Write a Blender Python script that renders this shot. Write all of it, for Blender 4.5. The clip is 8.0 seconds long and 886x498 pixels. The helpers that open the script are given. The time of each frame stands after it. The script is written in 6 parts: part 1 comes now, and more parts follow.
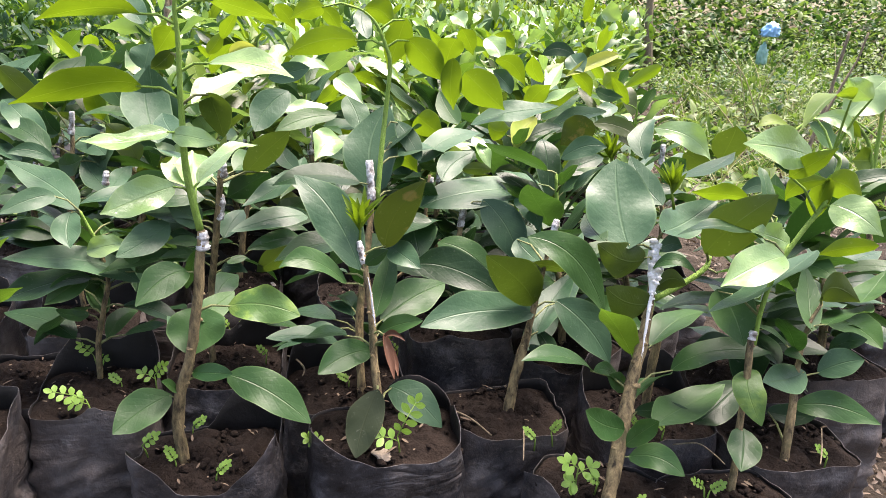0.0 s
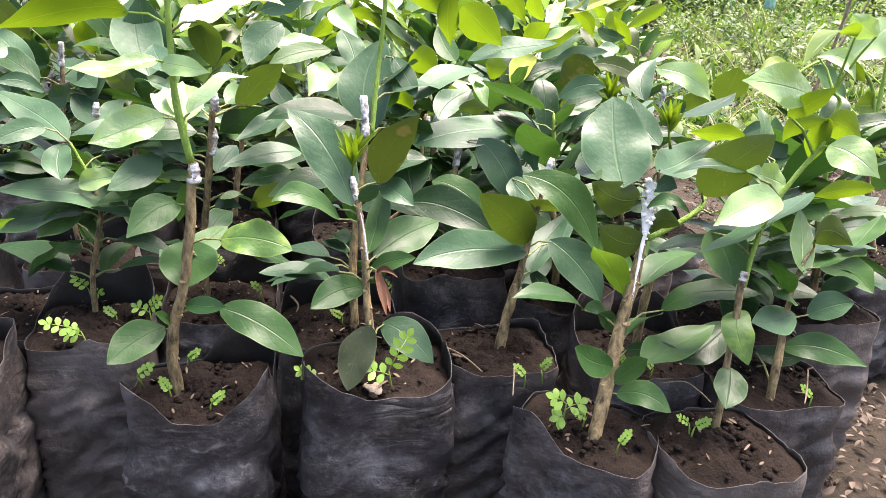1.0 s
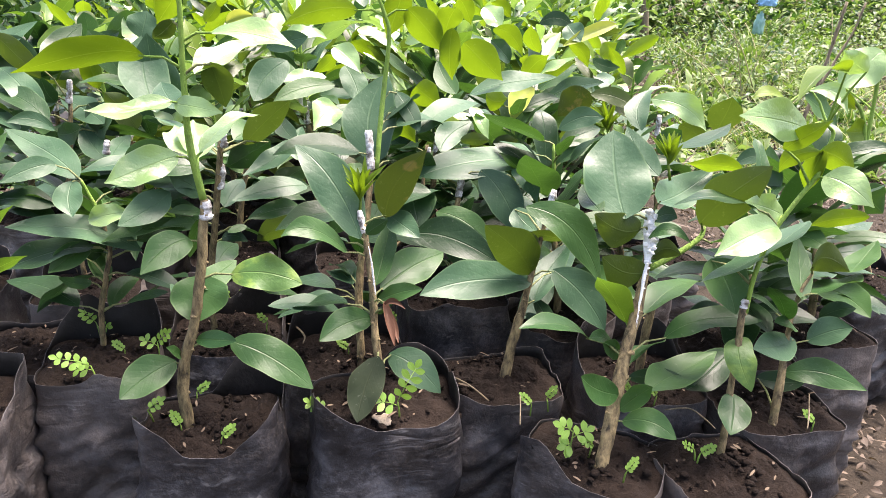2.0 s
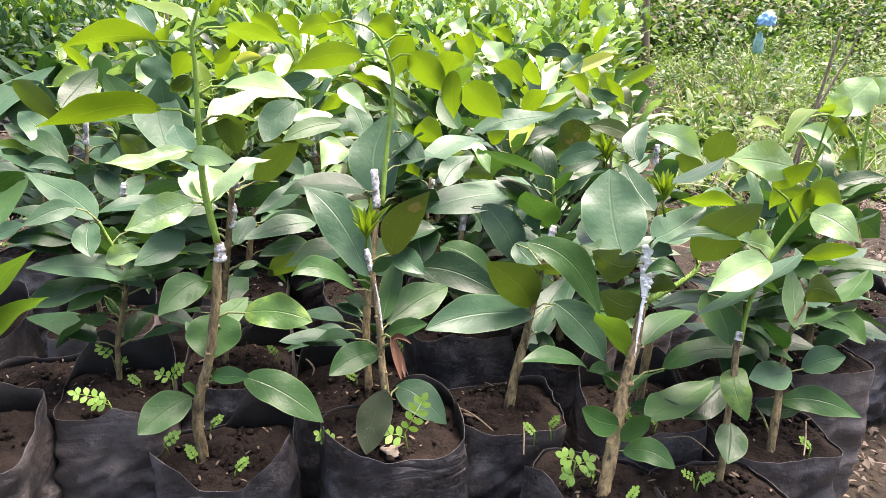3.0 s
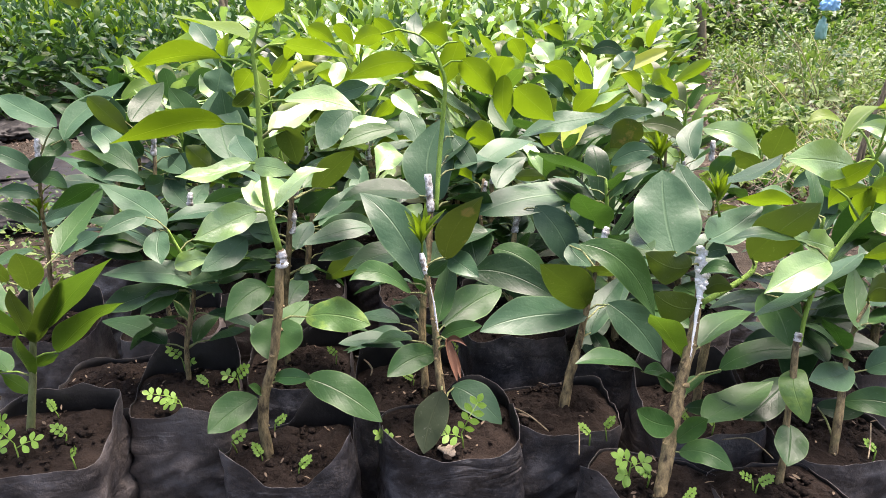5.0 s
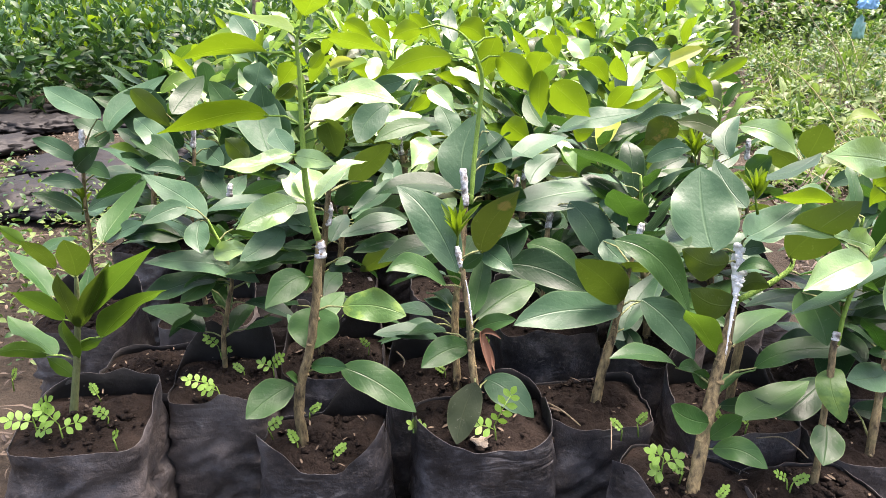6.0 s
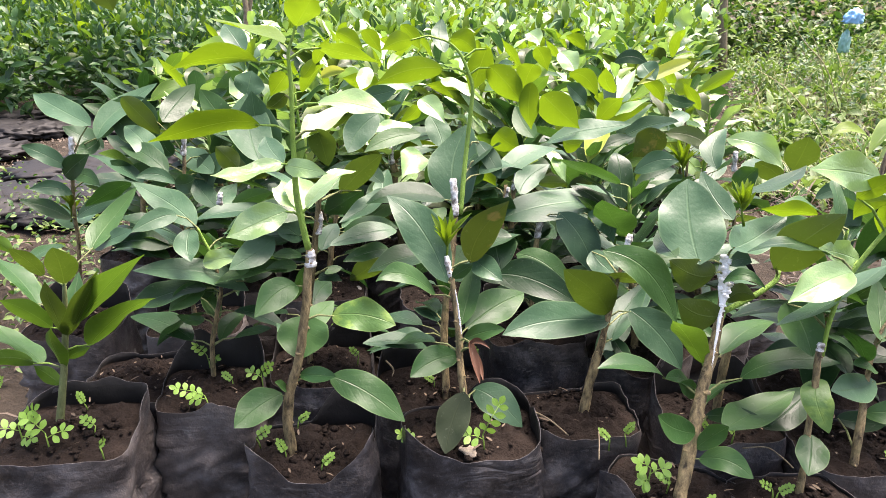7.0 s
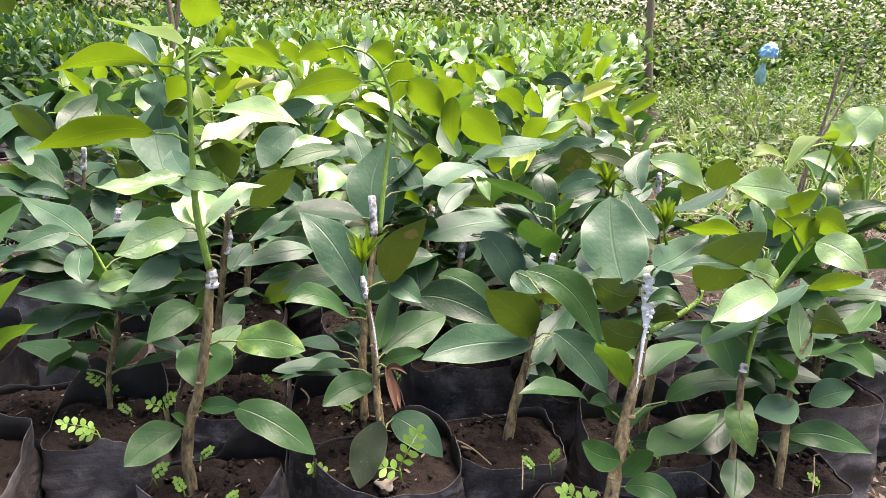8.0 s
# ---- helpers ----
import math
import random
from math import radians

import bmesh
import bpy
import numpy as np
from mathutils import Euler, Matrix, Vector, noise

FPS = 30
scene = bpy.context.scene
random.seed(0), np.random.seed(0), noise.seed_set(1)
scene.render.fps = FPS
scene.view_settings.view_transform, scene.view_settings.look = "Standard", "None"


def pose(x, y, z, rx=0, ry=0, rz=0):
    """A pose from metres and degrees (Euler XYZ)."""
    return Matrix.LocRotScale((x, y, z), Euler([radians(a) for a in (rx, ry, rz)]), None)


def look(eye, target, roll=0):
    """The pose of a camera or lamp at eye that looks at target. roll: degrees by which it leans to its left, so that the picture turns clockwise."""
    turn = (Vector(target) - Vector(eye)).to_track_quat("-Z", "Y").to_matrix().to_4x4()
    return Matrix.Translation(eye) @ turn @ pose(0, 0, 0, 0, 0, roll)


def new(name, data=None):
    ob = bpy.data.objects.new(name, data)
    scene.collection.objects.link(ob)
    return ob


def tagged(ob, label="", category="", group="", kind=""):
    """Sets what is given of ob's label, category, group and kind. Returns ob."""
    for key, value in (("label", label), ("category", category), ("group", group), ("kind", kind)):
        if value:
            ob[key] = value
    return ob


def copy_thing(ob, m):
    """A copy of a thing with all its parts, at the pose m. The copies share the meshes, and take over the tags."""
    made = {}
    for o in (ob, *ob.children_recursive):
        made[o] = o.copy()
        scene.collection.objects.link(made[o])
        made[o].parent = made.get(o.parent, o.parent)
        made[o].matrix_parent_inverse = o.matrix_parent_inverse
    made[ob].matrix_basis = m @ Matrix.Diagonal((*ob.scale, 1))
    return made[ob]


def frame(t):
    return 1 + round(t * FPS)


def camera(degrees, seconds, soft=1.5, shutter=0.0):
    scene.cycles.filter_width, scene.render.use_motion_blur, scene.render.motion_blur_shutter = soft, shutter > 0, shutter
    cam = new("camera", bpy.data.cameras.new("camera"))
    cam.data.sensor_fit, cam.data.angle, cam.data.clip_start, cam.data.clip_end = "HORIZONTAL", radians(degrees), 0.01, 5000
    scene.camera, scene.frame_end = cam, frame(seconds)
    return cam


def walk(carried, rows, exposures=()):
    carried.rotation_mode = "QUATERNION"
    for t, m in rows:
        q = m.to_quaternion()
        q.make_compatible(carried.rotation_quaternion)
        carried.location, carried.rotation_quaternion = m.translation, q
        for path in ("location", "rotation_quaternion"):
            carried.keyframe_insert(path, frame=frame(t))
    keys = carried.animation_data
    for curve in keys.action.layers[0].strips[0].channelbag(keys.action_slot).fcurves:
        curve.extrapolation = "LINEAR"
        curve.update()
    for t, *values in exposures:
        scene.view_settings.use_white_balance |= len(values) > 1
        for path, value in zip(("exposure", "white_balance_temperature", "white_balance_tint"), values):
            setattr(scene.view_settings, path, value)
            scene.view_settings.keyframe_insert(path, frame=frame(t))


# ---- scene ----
# ---------------------------------------------------------------- camera
cam = camera(63.80, 8.0, soft=0.7)
PATH = [
    (0, (0.1042, -0.5726, 0.5791), (0.5003, 1.2935, -0.0217), 2.46),
    (0.5, (0.1036, -0.5743, 0.5756), (0.4668, 1.2807, -0.0779), 3.05),
    (1, (0.1095, -0.5745, 0.5710), (0.5052, 1.2400, -0.1713), 3.37),
    (1.2, (0.1071, -0.5768, 0.5734), (0.5139, 1.2514, -0.1282), 3.65),
    (2.3, (0.0944, -0.5853, 0.5921), (0.5039, 1.2571, -0.0695), 2.46),
    (2.5, (0.0932, -0.5935, 0.6016), (0.4986, 1.2573, -0.0391), 2.30),
    (3, (0.0939, -0.5984, 0.6065), (0.4925, 1.2563, -0.0269), 1.98),
    (3.5, (0.0924, -0.6006, 0.6095), (0.4567, 1.2643, -0.0144), 1.21),
    (4, (0.0912, -0.6034, 0.6144), (0.4340, 1.2764, 0.0236), 0.84),
    (4.5, (0.0936, -0.6065, 0.6169), (0.4119, 1.2735, 0.0135), 0.48),
    (5, (0.0920, -0.6087, 0.6172), (0.3415, 1.2680, -0.0275), -0.24),
    (5.2, (0.0909, -0.6140, 0.6176), (0.3196, 1.2774, 0.0091), -0.04),
    (6.3, (0.0787, -0.6159, 0.6146), (0.2545, 1.2638, -0.0456), -0.11),
    (6.5, (0.0786, -0.6172, 0.6181), (0.2594, 1.2642, -0.0357), -0.13),
    (7, (0.0804, -0.6179, 0.6171), (0.2903, 1.2696, -0.0101), 0.59),
    (7.5, (0.0875, -0.6148, 0.6216), (0.3325, 1.2836, 0.0421), 0.46),
    (8, (0.1027, -0.5886, 0.6019), (0.4915, 1.2927, 0.0455), 2.16),
]
walk(cam, [(t, look(eye, target, roll)) for t, eye, target, roll in PATH],
     exposures=[(0, 2.44, 6980, 22), (0.5, 2.51, 6980, 22), (1, 2.82, 6980, 22), (1.2, 2.80, 6980, 22), (2.5, 2.66, 6980, 22), (3.5, 2.61, 6980, 22), (4.5, 2.31, 6980, 22), (5.2, 2.52, 6980, 22), (6.5, 2.66, 6980, 22), (7, 2.61, 6980, 22), (8, 2.46, 6980, 22)])

# ---------------------------------------------------------------- light
world = bpy.data.worlds.new("sky")
scene.world = world
world.use_nodes = True
wn = world.node_tree
sky = wn.nodes.new("ShaderNodeTexSky")
sky.sky_type = "NISHITA"
sky.sun_disc = False
sky.sun_elevation = radians(71.7)
sky.sun_rotation = radians(60)
sky.air_density, sky.dust_density, sky.ozone_density = 1.2, 4.0, 0.6
wn.nodes["Background"].inputs["Strength"].default_value = 0.085
wn.links.new(sky.outputs["Color"], wn.nodes["Background"].inputs["Color"])

sun = new("sun", bpy.data.lights.new("sun", "SUN"))
sun.data.energy = 2.6
sun.data.angle = radians(38)
sun.data.color = (1.0, 0.975, 0.93)
sun.matrix_world = look((2.3, 1.3, 8.0), (0, 0, 0))

# ---------------------------------------------------------------- materials


def material(name):
    m = bpy.data.materials.new(name)
    m.use_nodes = True
    return m, m.node_tree.nodes, m.node_tree.links, m.node_tree.nodes["Principled BSDF"]


def ramp(nodes, stops):
    r = nodes.new("ShaderNodeValToRGB")
    e = r.color_ramp.elements
    while len(e) < len(stops):
        e.new(0.5)
    for k, (pos, col) in zip(e, stops):
        k.position, k.color = pos, (*col, 1)
    return r


def noise_at(nodes, links, scale, detail=6.0, rough=0.6, space="Object", stretch=(1, 1, 1)):
    c = nodes.new("ShaderNodeTexCoord")
    mp = nodes.new("ShaderNodeMapping")
    mp.inputs["Scale"].default_value = stretch
    n = nodes.new("ShaderNodeTexNoise")
    n.inputs["Scale"].default_value, n.inputs["Detail"].default_value = scale, detail
    n.inputs["Roughness"].default_value = rough
    links.new(c.outputs[space], mp.inputs["Vector"])
    links.new(mp.outputs["Vector"], n.inputs["Vector"])
    return n


def math_node(nodes, links, op, a, b=None, c=None, clamp=False):
    n = nodes.new("ShaderNodeMath")
    n.operation, n.use_clamp = op, clamp
    for i, v in enumerate((a, b, c)):
        if v is None:
            continue
        if isinstance(v, (int, float)):
            n.inputs[i].default_value = v
        else:
            links.new(v, n.inputs[i])
    return n.outputs[0]


def mix_colour(nodes, links, fac, a, b, blend="MIX"):
    n = nodes.new("ShaderNodeMix")
    n.data_type, n.blend_type = "RGBA", blend
    for sock, v in ((n.inputs["Factor"], fac), (n.inputs["A"], a), (n.inputs["B"], b)):
        if isinstance(v, (int, float)):
            sock.default_value = v
        elif isinstance(v, tuple):
            sock.default_value = (*v, 1)
        else:
            links.new(v, sock)
    return n.outputs["Result"]


def bump(nodes, links, bsdf, height, strength, distance):
    b = nodes.new("ShaderNodeBump")
    b.inputs["Strength"].default_value, b.inputs["Distance"].default_value = strength, distance
    links.new(height, b.inputs["Height"])
    links.new(b.outputs["Normal"], bsdf.inputs["Normal"])
    return b


def leaf_material(name, low, high, rib, through_colour, rough=0.36, glow=0.3, spots=None, spot_from=0.6, spec=0.6, quilt=0.9):
    """A leaf blade: two greens, pale midrib and side veins along its own length, some light passing through."""
    m, nodes, links, bsdf = material(name)
    uv = nodes.new("ShaderNodeUVMap")
    sep = nodes.new("ShaderNodeSeparateXYZ")
    links.new(uv.outputs["UV"], sep.inputs["Vector"])
    s = math_node(nodes, links, "ABSOLUTE", math_node(nodes, links, "SUBTRACT", sep.outputs["X"], 0.5))
    midrib = math_node(nodes, links, "SUBTRACT", 1.0, math_node(nodes, links, "DIVIDE", s, 0.028), clamp=True)
    wave = math_node(nodes, links, "SUBTRACT", math_node(nodes, links, "MULTIPLY", sep.outputs["Y"], 6.5),
                     math_node(nodes, links, "MULTIPLY", s, 4.5))
    vein = math_node(nodes, links, "SINE", math_node(nodes, links, "MULTIPLY", wave, 6.2832))
    vein = math_node(nodes, links, "POWER", math_node(nodes, links, "MULTIPLY_ADD", vein, 0.5, 0.5, clamp=True), 9.0)
    info = nodes.new("ShaderNodeObjectInfo")
    geo = nodes.new("ShaderNodeNewGeometry")
    var = math_node(nodes, links, "FRACT", math_node(nodes, links, "ADD", info.outputs["Random"], geo.outputs["Random Per Island"]))
    n1 = noise_at(nodes, links, 26, 5, 0.6)
    fac = math_node(nodes, links, "MULTIPLY_ADD", n1.outputs["Fac"], 1.1, math_node(nodes, links, "MULTIPLY_ADD", var, 0.7, -0.4), clamp=True)
    col = mix_colour(nodes, links, fac, low, high)
    if spots:
        n2 = noise_at(nodes, links, 42, 4, 0.55)
        r = ramp(nodes, [(spot_from, (0, 0, 0)), (min(spot_from + 0.08, 1), (1, 1, 1))])
        links.new(n2.outputs["Fac"], r.inputs["Fac"])
        col = mix_colour(nodes, links, r.outputs["Color"], col, spots)
    col = mix_colour(nodes, links, math_node(nodes, links, "MULTIPLY", vein, 0.028), col, rib)
    col = mix_colour(nodes, links, math_node(nodes, links, "MULTIPLY", midrib, 0.26), col, rib)
    # pale rim line: partly the leaf's own edge, partly a painted highlight
    edge_highlight = math_node(nodes, links, "DIVIDE", math_node(nodes, links, "SUBTRACT", s, 0.462), 0.03, clamp=True)
    col = mix_colour(nodes, links, math_node(nodes, links, "MULTIPLY", edge_highlight, 0.5), col, rib)
    dust = noise_at(nodes, links, 210, 3, 0.7)
    dr = ramp(nodes, [(0.62, (0, 0, 0)), (0.8, (0.25, 0.25, 0.25))])
    links.new(dust.outputs["Fac"], dr.inputs["Fac"])
    col = mix_colour(nodes, links, dr.outputs["Color"], col, (0.32, 0.33, 0.27))
    links.new(col, bsdf.inputs["Base Color"])
    rg = math_node(nodes, links, "MULTIPLY_ADD", n1.outputs["Fac"], 0.5, rough - 0.28)
    links.new(rg, bsdf.inputs["Roughness"])
    bsdf.inputs["Specular IOR Level"].default_value = spec
    fine = noise_at(nodes, links, 130, 4, 0.6)
    relief = math_node(nodes, links, "MULTIPLY_ADD", math_node(nodes, links, "MULTIPLY_ADD", fine.outputs["Fac"], 0.22, n1.outputs["Fac"]), quilt,
                       math_node(nodes, links, "MULTIPLY_ADD", midrib, -0.25, math_node(nodes, links, "MULTIPLY", vein, -0.03)))
    bump(nodes, links, bsdf, relief, 0.55, 0.0026)
    tr = nodes.new("ShaderNodeBsdfTranslucent")
    tcol = mix_colour(nodes, links, fac, tuple(v * 0.8 for v in through_colour), through_colour)
    links.new(tcol, tr.inputs["Color"])
    mx = nodes.new("ShaderNodeMixShader")
    mx.inputs["Fac"].default_value = glow
    links.new(bsdf.outputs["BSDF"], mx.inputs[1])
    links.new(tr.outputs["BSDF"], mx.inputs[2])
    links.new(mx.outputs["Shader"], nodes["Material Output"].inputs["Surface"])
    return m


GREEN = leaf_material("leaf_green", (0.015, 0.053, 0.014), (0.041, 0.098, 0.026), (0.12, 0.20, 0.07), (0.07, 0.18, 0.02), 0.46, 0.18, spec=0.26)
BLUISH = leaf_material("leaf_blue_green", (0.022, 0.060, 0.029), (0.052, 0.110, 0.056), (0.13, 0.21, 0.10), (0.05, 0.14, 0.03), 0.46, 0.14, spec=0.26)
# darkest leaf green; the shade between leaves is put into this colour
DARK = leaf_material("leaf_dark_shaded", (0.008, 0.028, 0.010), (0.020, 0.052, 0.017), (0.08, 0.15, 0.06), (0.03, 0.10, 0.012), 0.43, 0.15, spec=0.25)
DULL = leaf_material("leaf_dull", (0.014, 0.022, 0.012), (0.022, 0.032, 0.015), (0.05, 0.06, 0.03), (0.04, 0.06, 0.02), 0.75, 0.12, spec=0.15)
OLIVE = leaf_material("leaf_olive", (0.022, 0.044, 0.006), (0.042, 0.068, 0.009), (0.11, 0.16, 0.03), (0.085, 0.145, 0.012), 0.48, 0.30, spec=0.4)
LIME = leaf_material("leaf_lime", (0.058, 0.118, 0.005), (0.120, 0.192, 0.008), (0.27, 0.37, 0.09), (0.170, 0.280, 0.008), 0.50, 0.40, spec=0.4)
# light green leaves whose whitish base colour also paints in the sky's glare
PALE = leaf_material("leaf_pale_glare", (0.175, 0.310, 0.095), (0.290, 0.430, 0.175), (0.40, 0.53, 0.26), (0.26, 0.44, 0.07), 0.38, 0.25, spec=1.0, quilt=1.6)
YOUNG = leaf_material("leaf_young", (0.036, 0.085, 0.008), (0.072, 0.140, 0.013), (0.18, 0.27, 0.05), (0.13, 0.26, 0.02), 0.45, 0.28, spec=0.3)
MOTTLED = leaf_material("leaf_mottled", (0.045, 0.115, 0.025), (0.085, 0.165, 0.035), (0.18, 0.27, 0.07), (0.12, 0.22, 0.03), 0.55, 0.25, (0.13, 0.22, 0.04), 0.5, quilt=1.6, spec=0.4)
BROWNED = leaf_material("leaf_browned", (0.018, 0.036, 0.005), (0.034, 0.054, 0.008), (0.10, 0.13, 0.03), (0.055, 0.085, 0.009), 0.5, 0.25, (0.17, 0.10, 0.045), 0.585, spec=0.35)
CURLED = leaf_material("leaf_curled", (0.20, 0.30, 0.04), (0.42, 0.42, 0.10), (0.5, 0.5, 0.2), (0.4, 0.45, 0.06), 0.5, 0.35, spec=0.3)
DRY = leaf_material("leaf_dry", (0.050, 0.024, 0.015), (0.105, 0.050, 0.030), (0.20, 0.11, 0.07), (0.08, 0.04, 0.02), 0.7, 0.1, spec=0.2)
SPROUT = leaf_material("leaf_sprout", (0.135, 0.270, 0.030), (0.20, 0.36, 0.05), (0.34, 0.56, 0.14), (0.30, 0.55, 0.05), 0.5, 0.35)
WEED = leaf_material("leaf_weed", (0.046, 0.090, 0.022), (0.165, 0.235, 0.068), (0.26, 0.36, 0.12), (0.18, 0.30, 0.05), 0.5, 0.32, spec=0.3)
STRAW = leaf_material("blade_straw", (0.10, 0.16, 0.04), (0.30, 0.29, 0.13), (0.36, 0.36, 0.2), (0.25, 0.28, 0.08), 0.6, 0.3)
LITTER = leaf_material("leaf_litter", (0.040, 0.026, 0.017), (0.125, 0.088, 0.058), (0.22, 0.17, 0.115), (0.10, 0.07, 0.03), 0.75, 0.1)

CHAFF = leaf_material("dry_chaff", (0.05, 0.036, 0.025), (0.19, 0.145, 0.10), (0.24, 0.19, 0.14), (0.10, 0.07, 0.03), 0.8, 0.1, spec=0.2)


def bark_material(name, low, high, knots):
    m, nodes, links, bsdf = material(name)
    n1 = noise_at(nodes, links, 170, 6, 0.7, stretch=(1, 1, 0.3))
    n2 = noise_at(nodes, links, 38, 4, 0.6)
    grain = ramp(nodes, [(0.36, (0, 0, 0)), (0.66, (1, 1, 1))])
    links.new(n1.outputs["Fac"], grain.inputs["Fac"])
    c = mix_colour(nodes, links, grain.outputs["Color"], low, high)
    r = ramp(nodes, [(0.55, (0, 0, 0)), (0.72, (1, 1, 1))])
    links.new(n2.outputs["Fac"], r.inputs["Fac"])
    c = mix_colour(nodes, links, r.outputs["Color"], c, knots)
    links.new(c, bsdf.inputs["Base Color"])
    bsdf.inputs["Roughness"].default_value = 0.75
    bump(nodes, links, bsdf, n1.outputs["Fac"], 1.0, 0.004)
    return m


BARK = bark_material("bark", (0.040, 0.029, 0.014), (0.38, 0.285, 0.135), (0.085, 0.085, 0.032))
TWIG = bark_material("old_bark", (0.10, 0.078, 0.045), (0.27, 0.215, 0.135), (0.17, 0.145, 0.09))
PALETWIG = bark_material("pale_dry_stalk", (0.22, 0.19, 0.09), (0.46, 0.42, 0.24), (0.32, 0.28, 0.15))
SHOOT = bark_material("green_shoot", (0.14, 0.26, 0.035), (0.22, 0.36, 0.05), (0.12, 0.20, 0.04))
GREENSTEM = bark_material("green_stem", (0.12, 0.14, 0.05), (0.22, 0.24, 0.09), (0.10, 0.16, 0.04))


def tape_material():
    m, nodes, links, bsdf = material("grafting_tape")
    n1 = noise_at(nodes, links, 160, 5, 0.6)
    r = ramp(nodes, [(0.36, (0.13, 0.11, 0.09)), (0.50, (0.45, 0.44, 0.42)), (0.66, (0.86, 0.86, 0.86))])
    links.new(n1.outputs["Fac"], r.inputs["Fac"])
    links.new(r.outputs["Color"], bsdf.inputs["Base Color"])
    bsdf.inputs["Roughness"].default_value = 0.32
    bump(nodes, links, bsdf, n1.outputs["Fac"], 0.9, 0.003)
    return m


TAPE = tape_material()


def wax_material():
    m, nodes, links, bsdf = material("grafting_wax")
    n1 = noise_at(nodes, links, 90, 5, 0.65)
    r = ramp(nodes, [(0.28, (0.38, 0.35, 0.28)), (0.40, (0.82, 0.82, 0.80)), (0.7, (0.93, 0.93, 0.93))])
    links.new(n1.outputs["Fac"], r.inputs["Fac"])
    links.new(r.outputs["Color"], bsdf.inputs["Base Color"])
    bsdf.inputs["Roughness"].default_value = 0.5
    bump(nodes, links, bsdf, n1.outputs["Fac"], 0.9, 0.003)
    return m


WAX = wax_material()


def bag_material():
    """Black polythene with grey scuffs, pale scratches and a skin of dried brown mud."""
    m, nodes, links, bsdf = material("black_polythene")
    info = nodes.new("ShaderNodeObjectInfo")
    bsdf.inputs["Specular IOR Level"].default_value = 0.4
    big = noise_at(nodes, links, 9, 7, 0.68)
    streak = noise_at(nodes, links, 20, 7, 0.7, stretch=(1, 1, 1.15))
    fine = noise_at(nodes, links, 190, 5, 0.75)
    thin = noise_at(nodes, links, 34, 5, 0.62, stretch=(0.8, 0.8, 1.9))
    thin.inputs["Distortion"].default_value = 0.6
    r = ramp(nodes, [(0.36, (0.009, 0.009, 0.010)), (0.52, (0.032, 0.0315, 0.0345)), (0.70, (0.128, 0.127, 0.134))])
    links.new(streak.outputs["Fac"], r.inputs["Fac"])
    mud = ramp(nodes, [(0.36, (0, 0, 0)), (0.62, (0.85, 0.85, 0.85))])
    links.new(math_node(nodes, links, "MULTIPLY_ADD", fine.outputs["Fac"], 0.35, math_node(nodes, links, "MULTIPLY_ADD", big.outputs["Fac"], 0.9, math_node(nodes, links, "MULTIPLY_ADD", info.outputs["Random"], 0.22, -0.29))), mud.inputs["Fac"])
    c = mix_colour(nodes, links, mud.outputs["Color"], r.outputs["Color"], (0.112, 0.093, 0.082))
    scratch = ramp(nodes, [(0.63, (0, 0, 0)), (0.70, (0.5, 0.5, 0.5))])
    links.new(thin.outputs["Fac"], scratch.inputs["Fac"])
    c = mix_colour(nodes, links, scratch.outputs["Color"], c, (0.22, 0.21, 0.20))
    dust = ramp(nodes, [(0.58, (0, 0, 0)), (0.8, (0.4, 0.4, 0.4))])
    links.new(fine.outputs["Fac"], dust.inputs["Fac"])
    c = mix_colour(nodes, links, dust.outputs["Color"], c, (0.24, 0.205, 0.18))
    # sharp cross wrinkles, darkened towards black along their hollows
    folds = noise_at(nodes, links, 8, 3, 0.5, stretch=(1, 1, 4.5))
    folds.inputs["Distortion"].default_value = 0.7
    crease = math_node(nodes, links, "SUBTRACT", 1.0, math_node(nodes, links, "MULTIPLY", math_node(nodes, links, "ABSOLUTE", math_node(nodes, links, "SUBTRACT", folds.outputs["Fac"], 0.5)), 9.0), clamp=True)
    patch = ramp(nodes, [(0.48, (0.04, 0.04, 0.04)), (0.62, (1, 1, 1))])
    links.new(big.outputs["Fac"], patch.inputs["Fac"])
    crease = math_node(nodes, links, "MULTIPLY", crease, patch.outputs["Color"])
    c = mix_colour(nodes, links, math_node(nodes, links, "MULTIPLY", crease, 0.16), c, (0.010, 0.009, 0.009))
    links.new(c, bsdf.inputs["Base Color"])
    links.new(math_node(nodes, links, "MULTIPLY_ADD", mud.outputs["Color"], 0.35, 0.34), bsdf.inputs["Roughness"])
    b = math_node(nodes, links, "MULTIPLY_ADD", crease, -0.4, math_node(nodes, links, "MULTIPLY_ADD", streak.outputs["Fac"], 0.8, math_node(nodes, links, "MULTIPLY_ADD", fine.outputs["Fac"], 0.15, math_node(nodes, links, "MULTIPLY", thin.outputs["Fac"], 0.3))))
    bump(nodes, links, bsdf, b, 0.7, 0.005)
    return m


BAG = bag_material()


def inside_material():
    m, nodes, links, bsdf = material("deep_black_polythene")
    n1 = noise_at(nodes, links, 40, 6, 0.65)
    # near-black polythene; on bag linings the shade inside is put into this colour
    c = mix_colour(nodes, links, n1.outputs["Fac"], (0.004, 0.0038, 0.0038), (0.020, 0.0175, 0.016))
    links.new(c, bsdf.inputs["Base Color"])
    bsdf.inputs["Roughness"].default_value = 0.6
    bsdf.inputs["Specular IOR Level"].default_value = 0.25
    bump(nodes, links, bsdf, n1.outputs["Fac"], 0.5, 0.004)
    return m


INSIDE = inside_material()


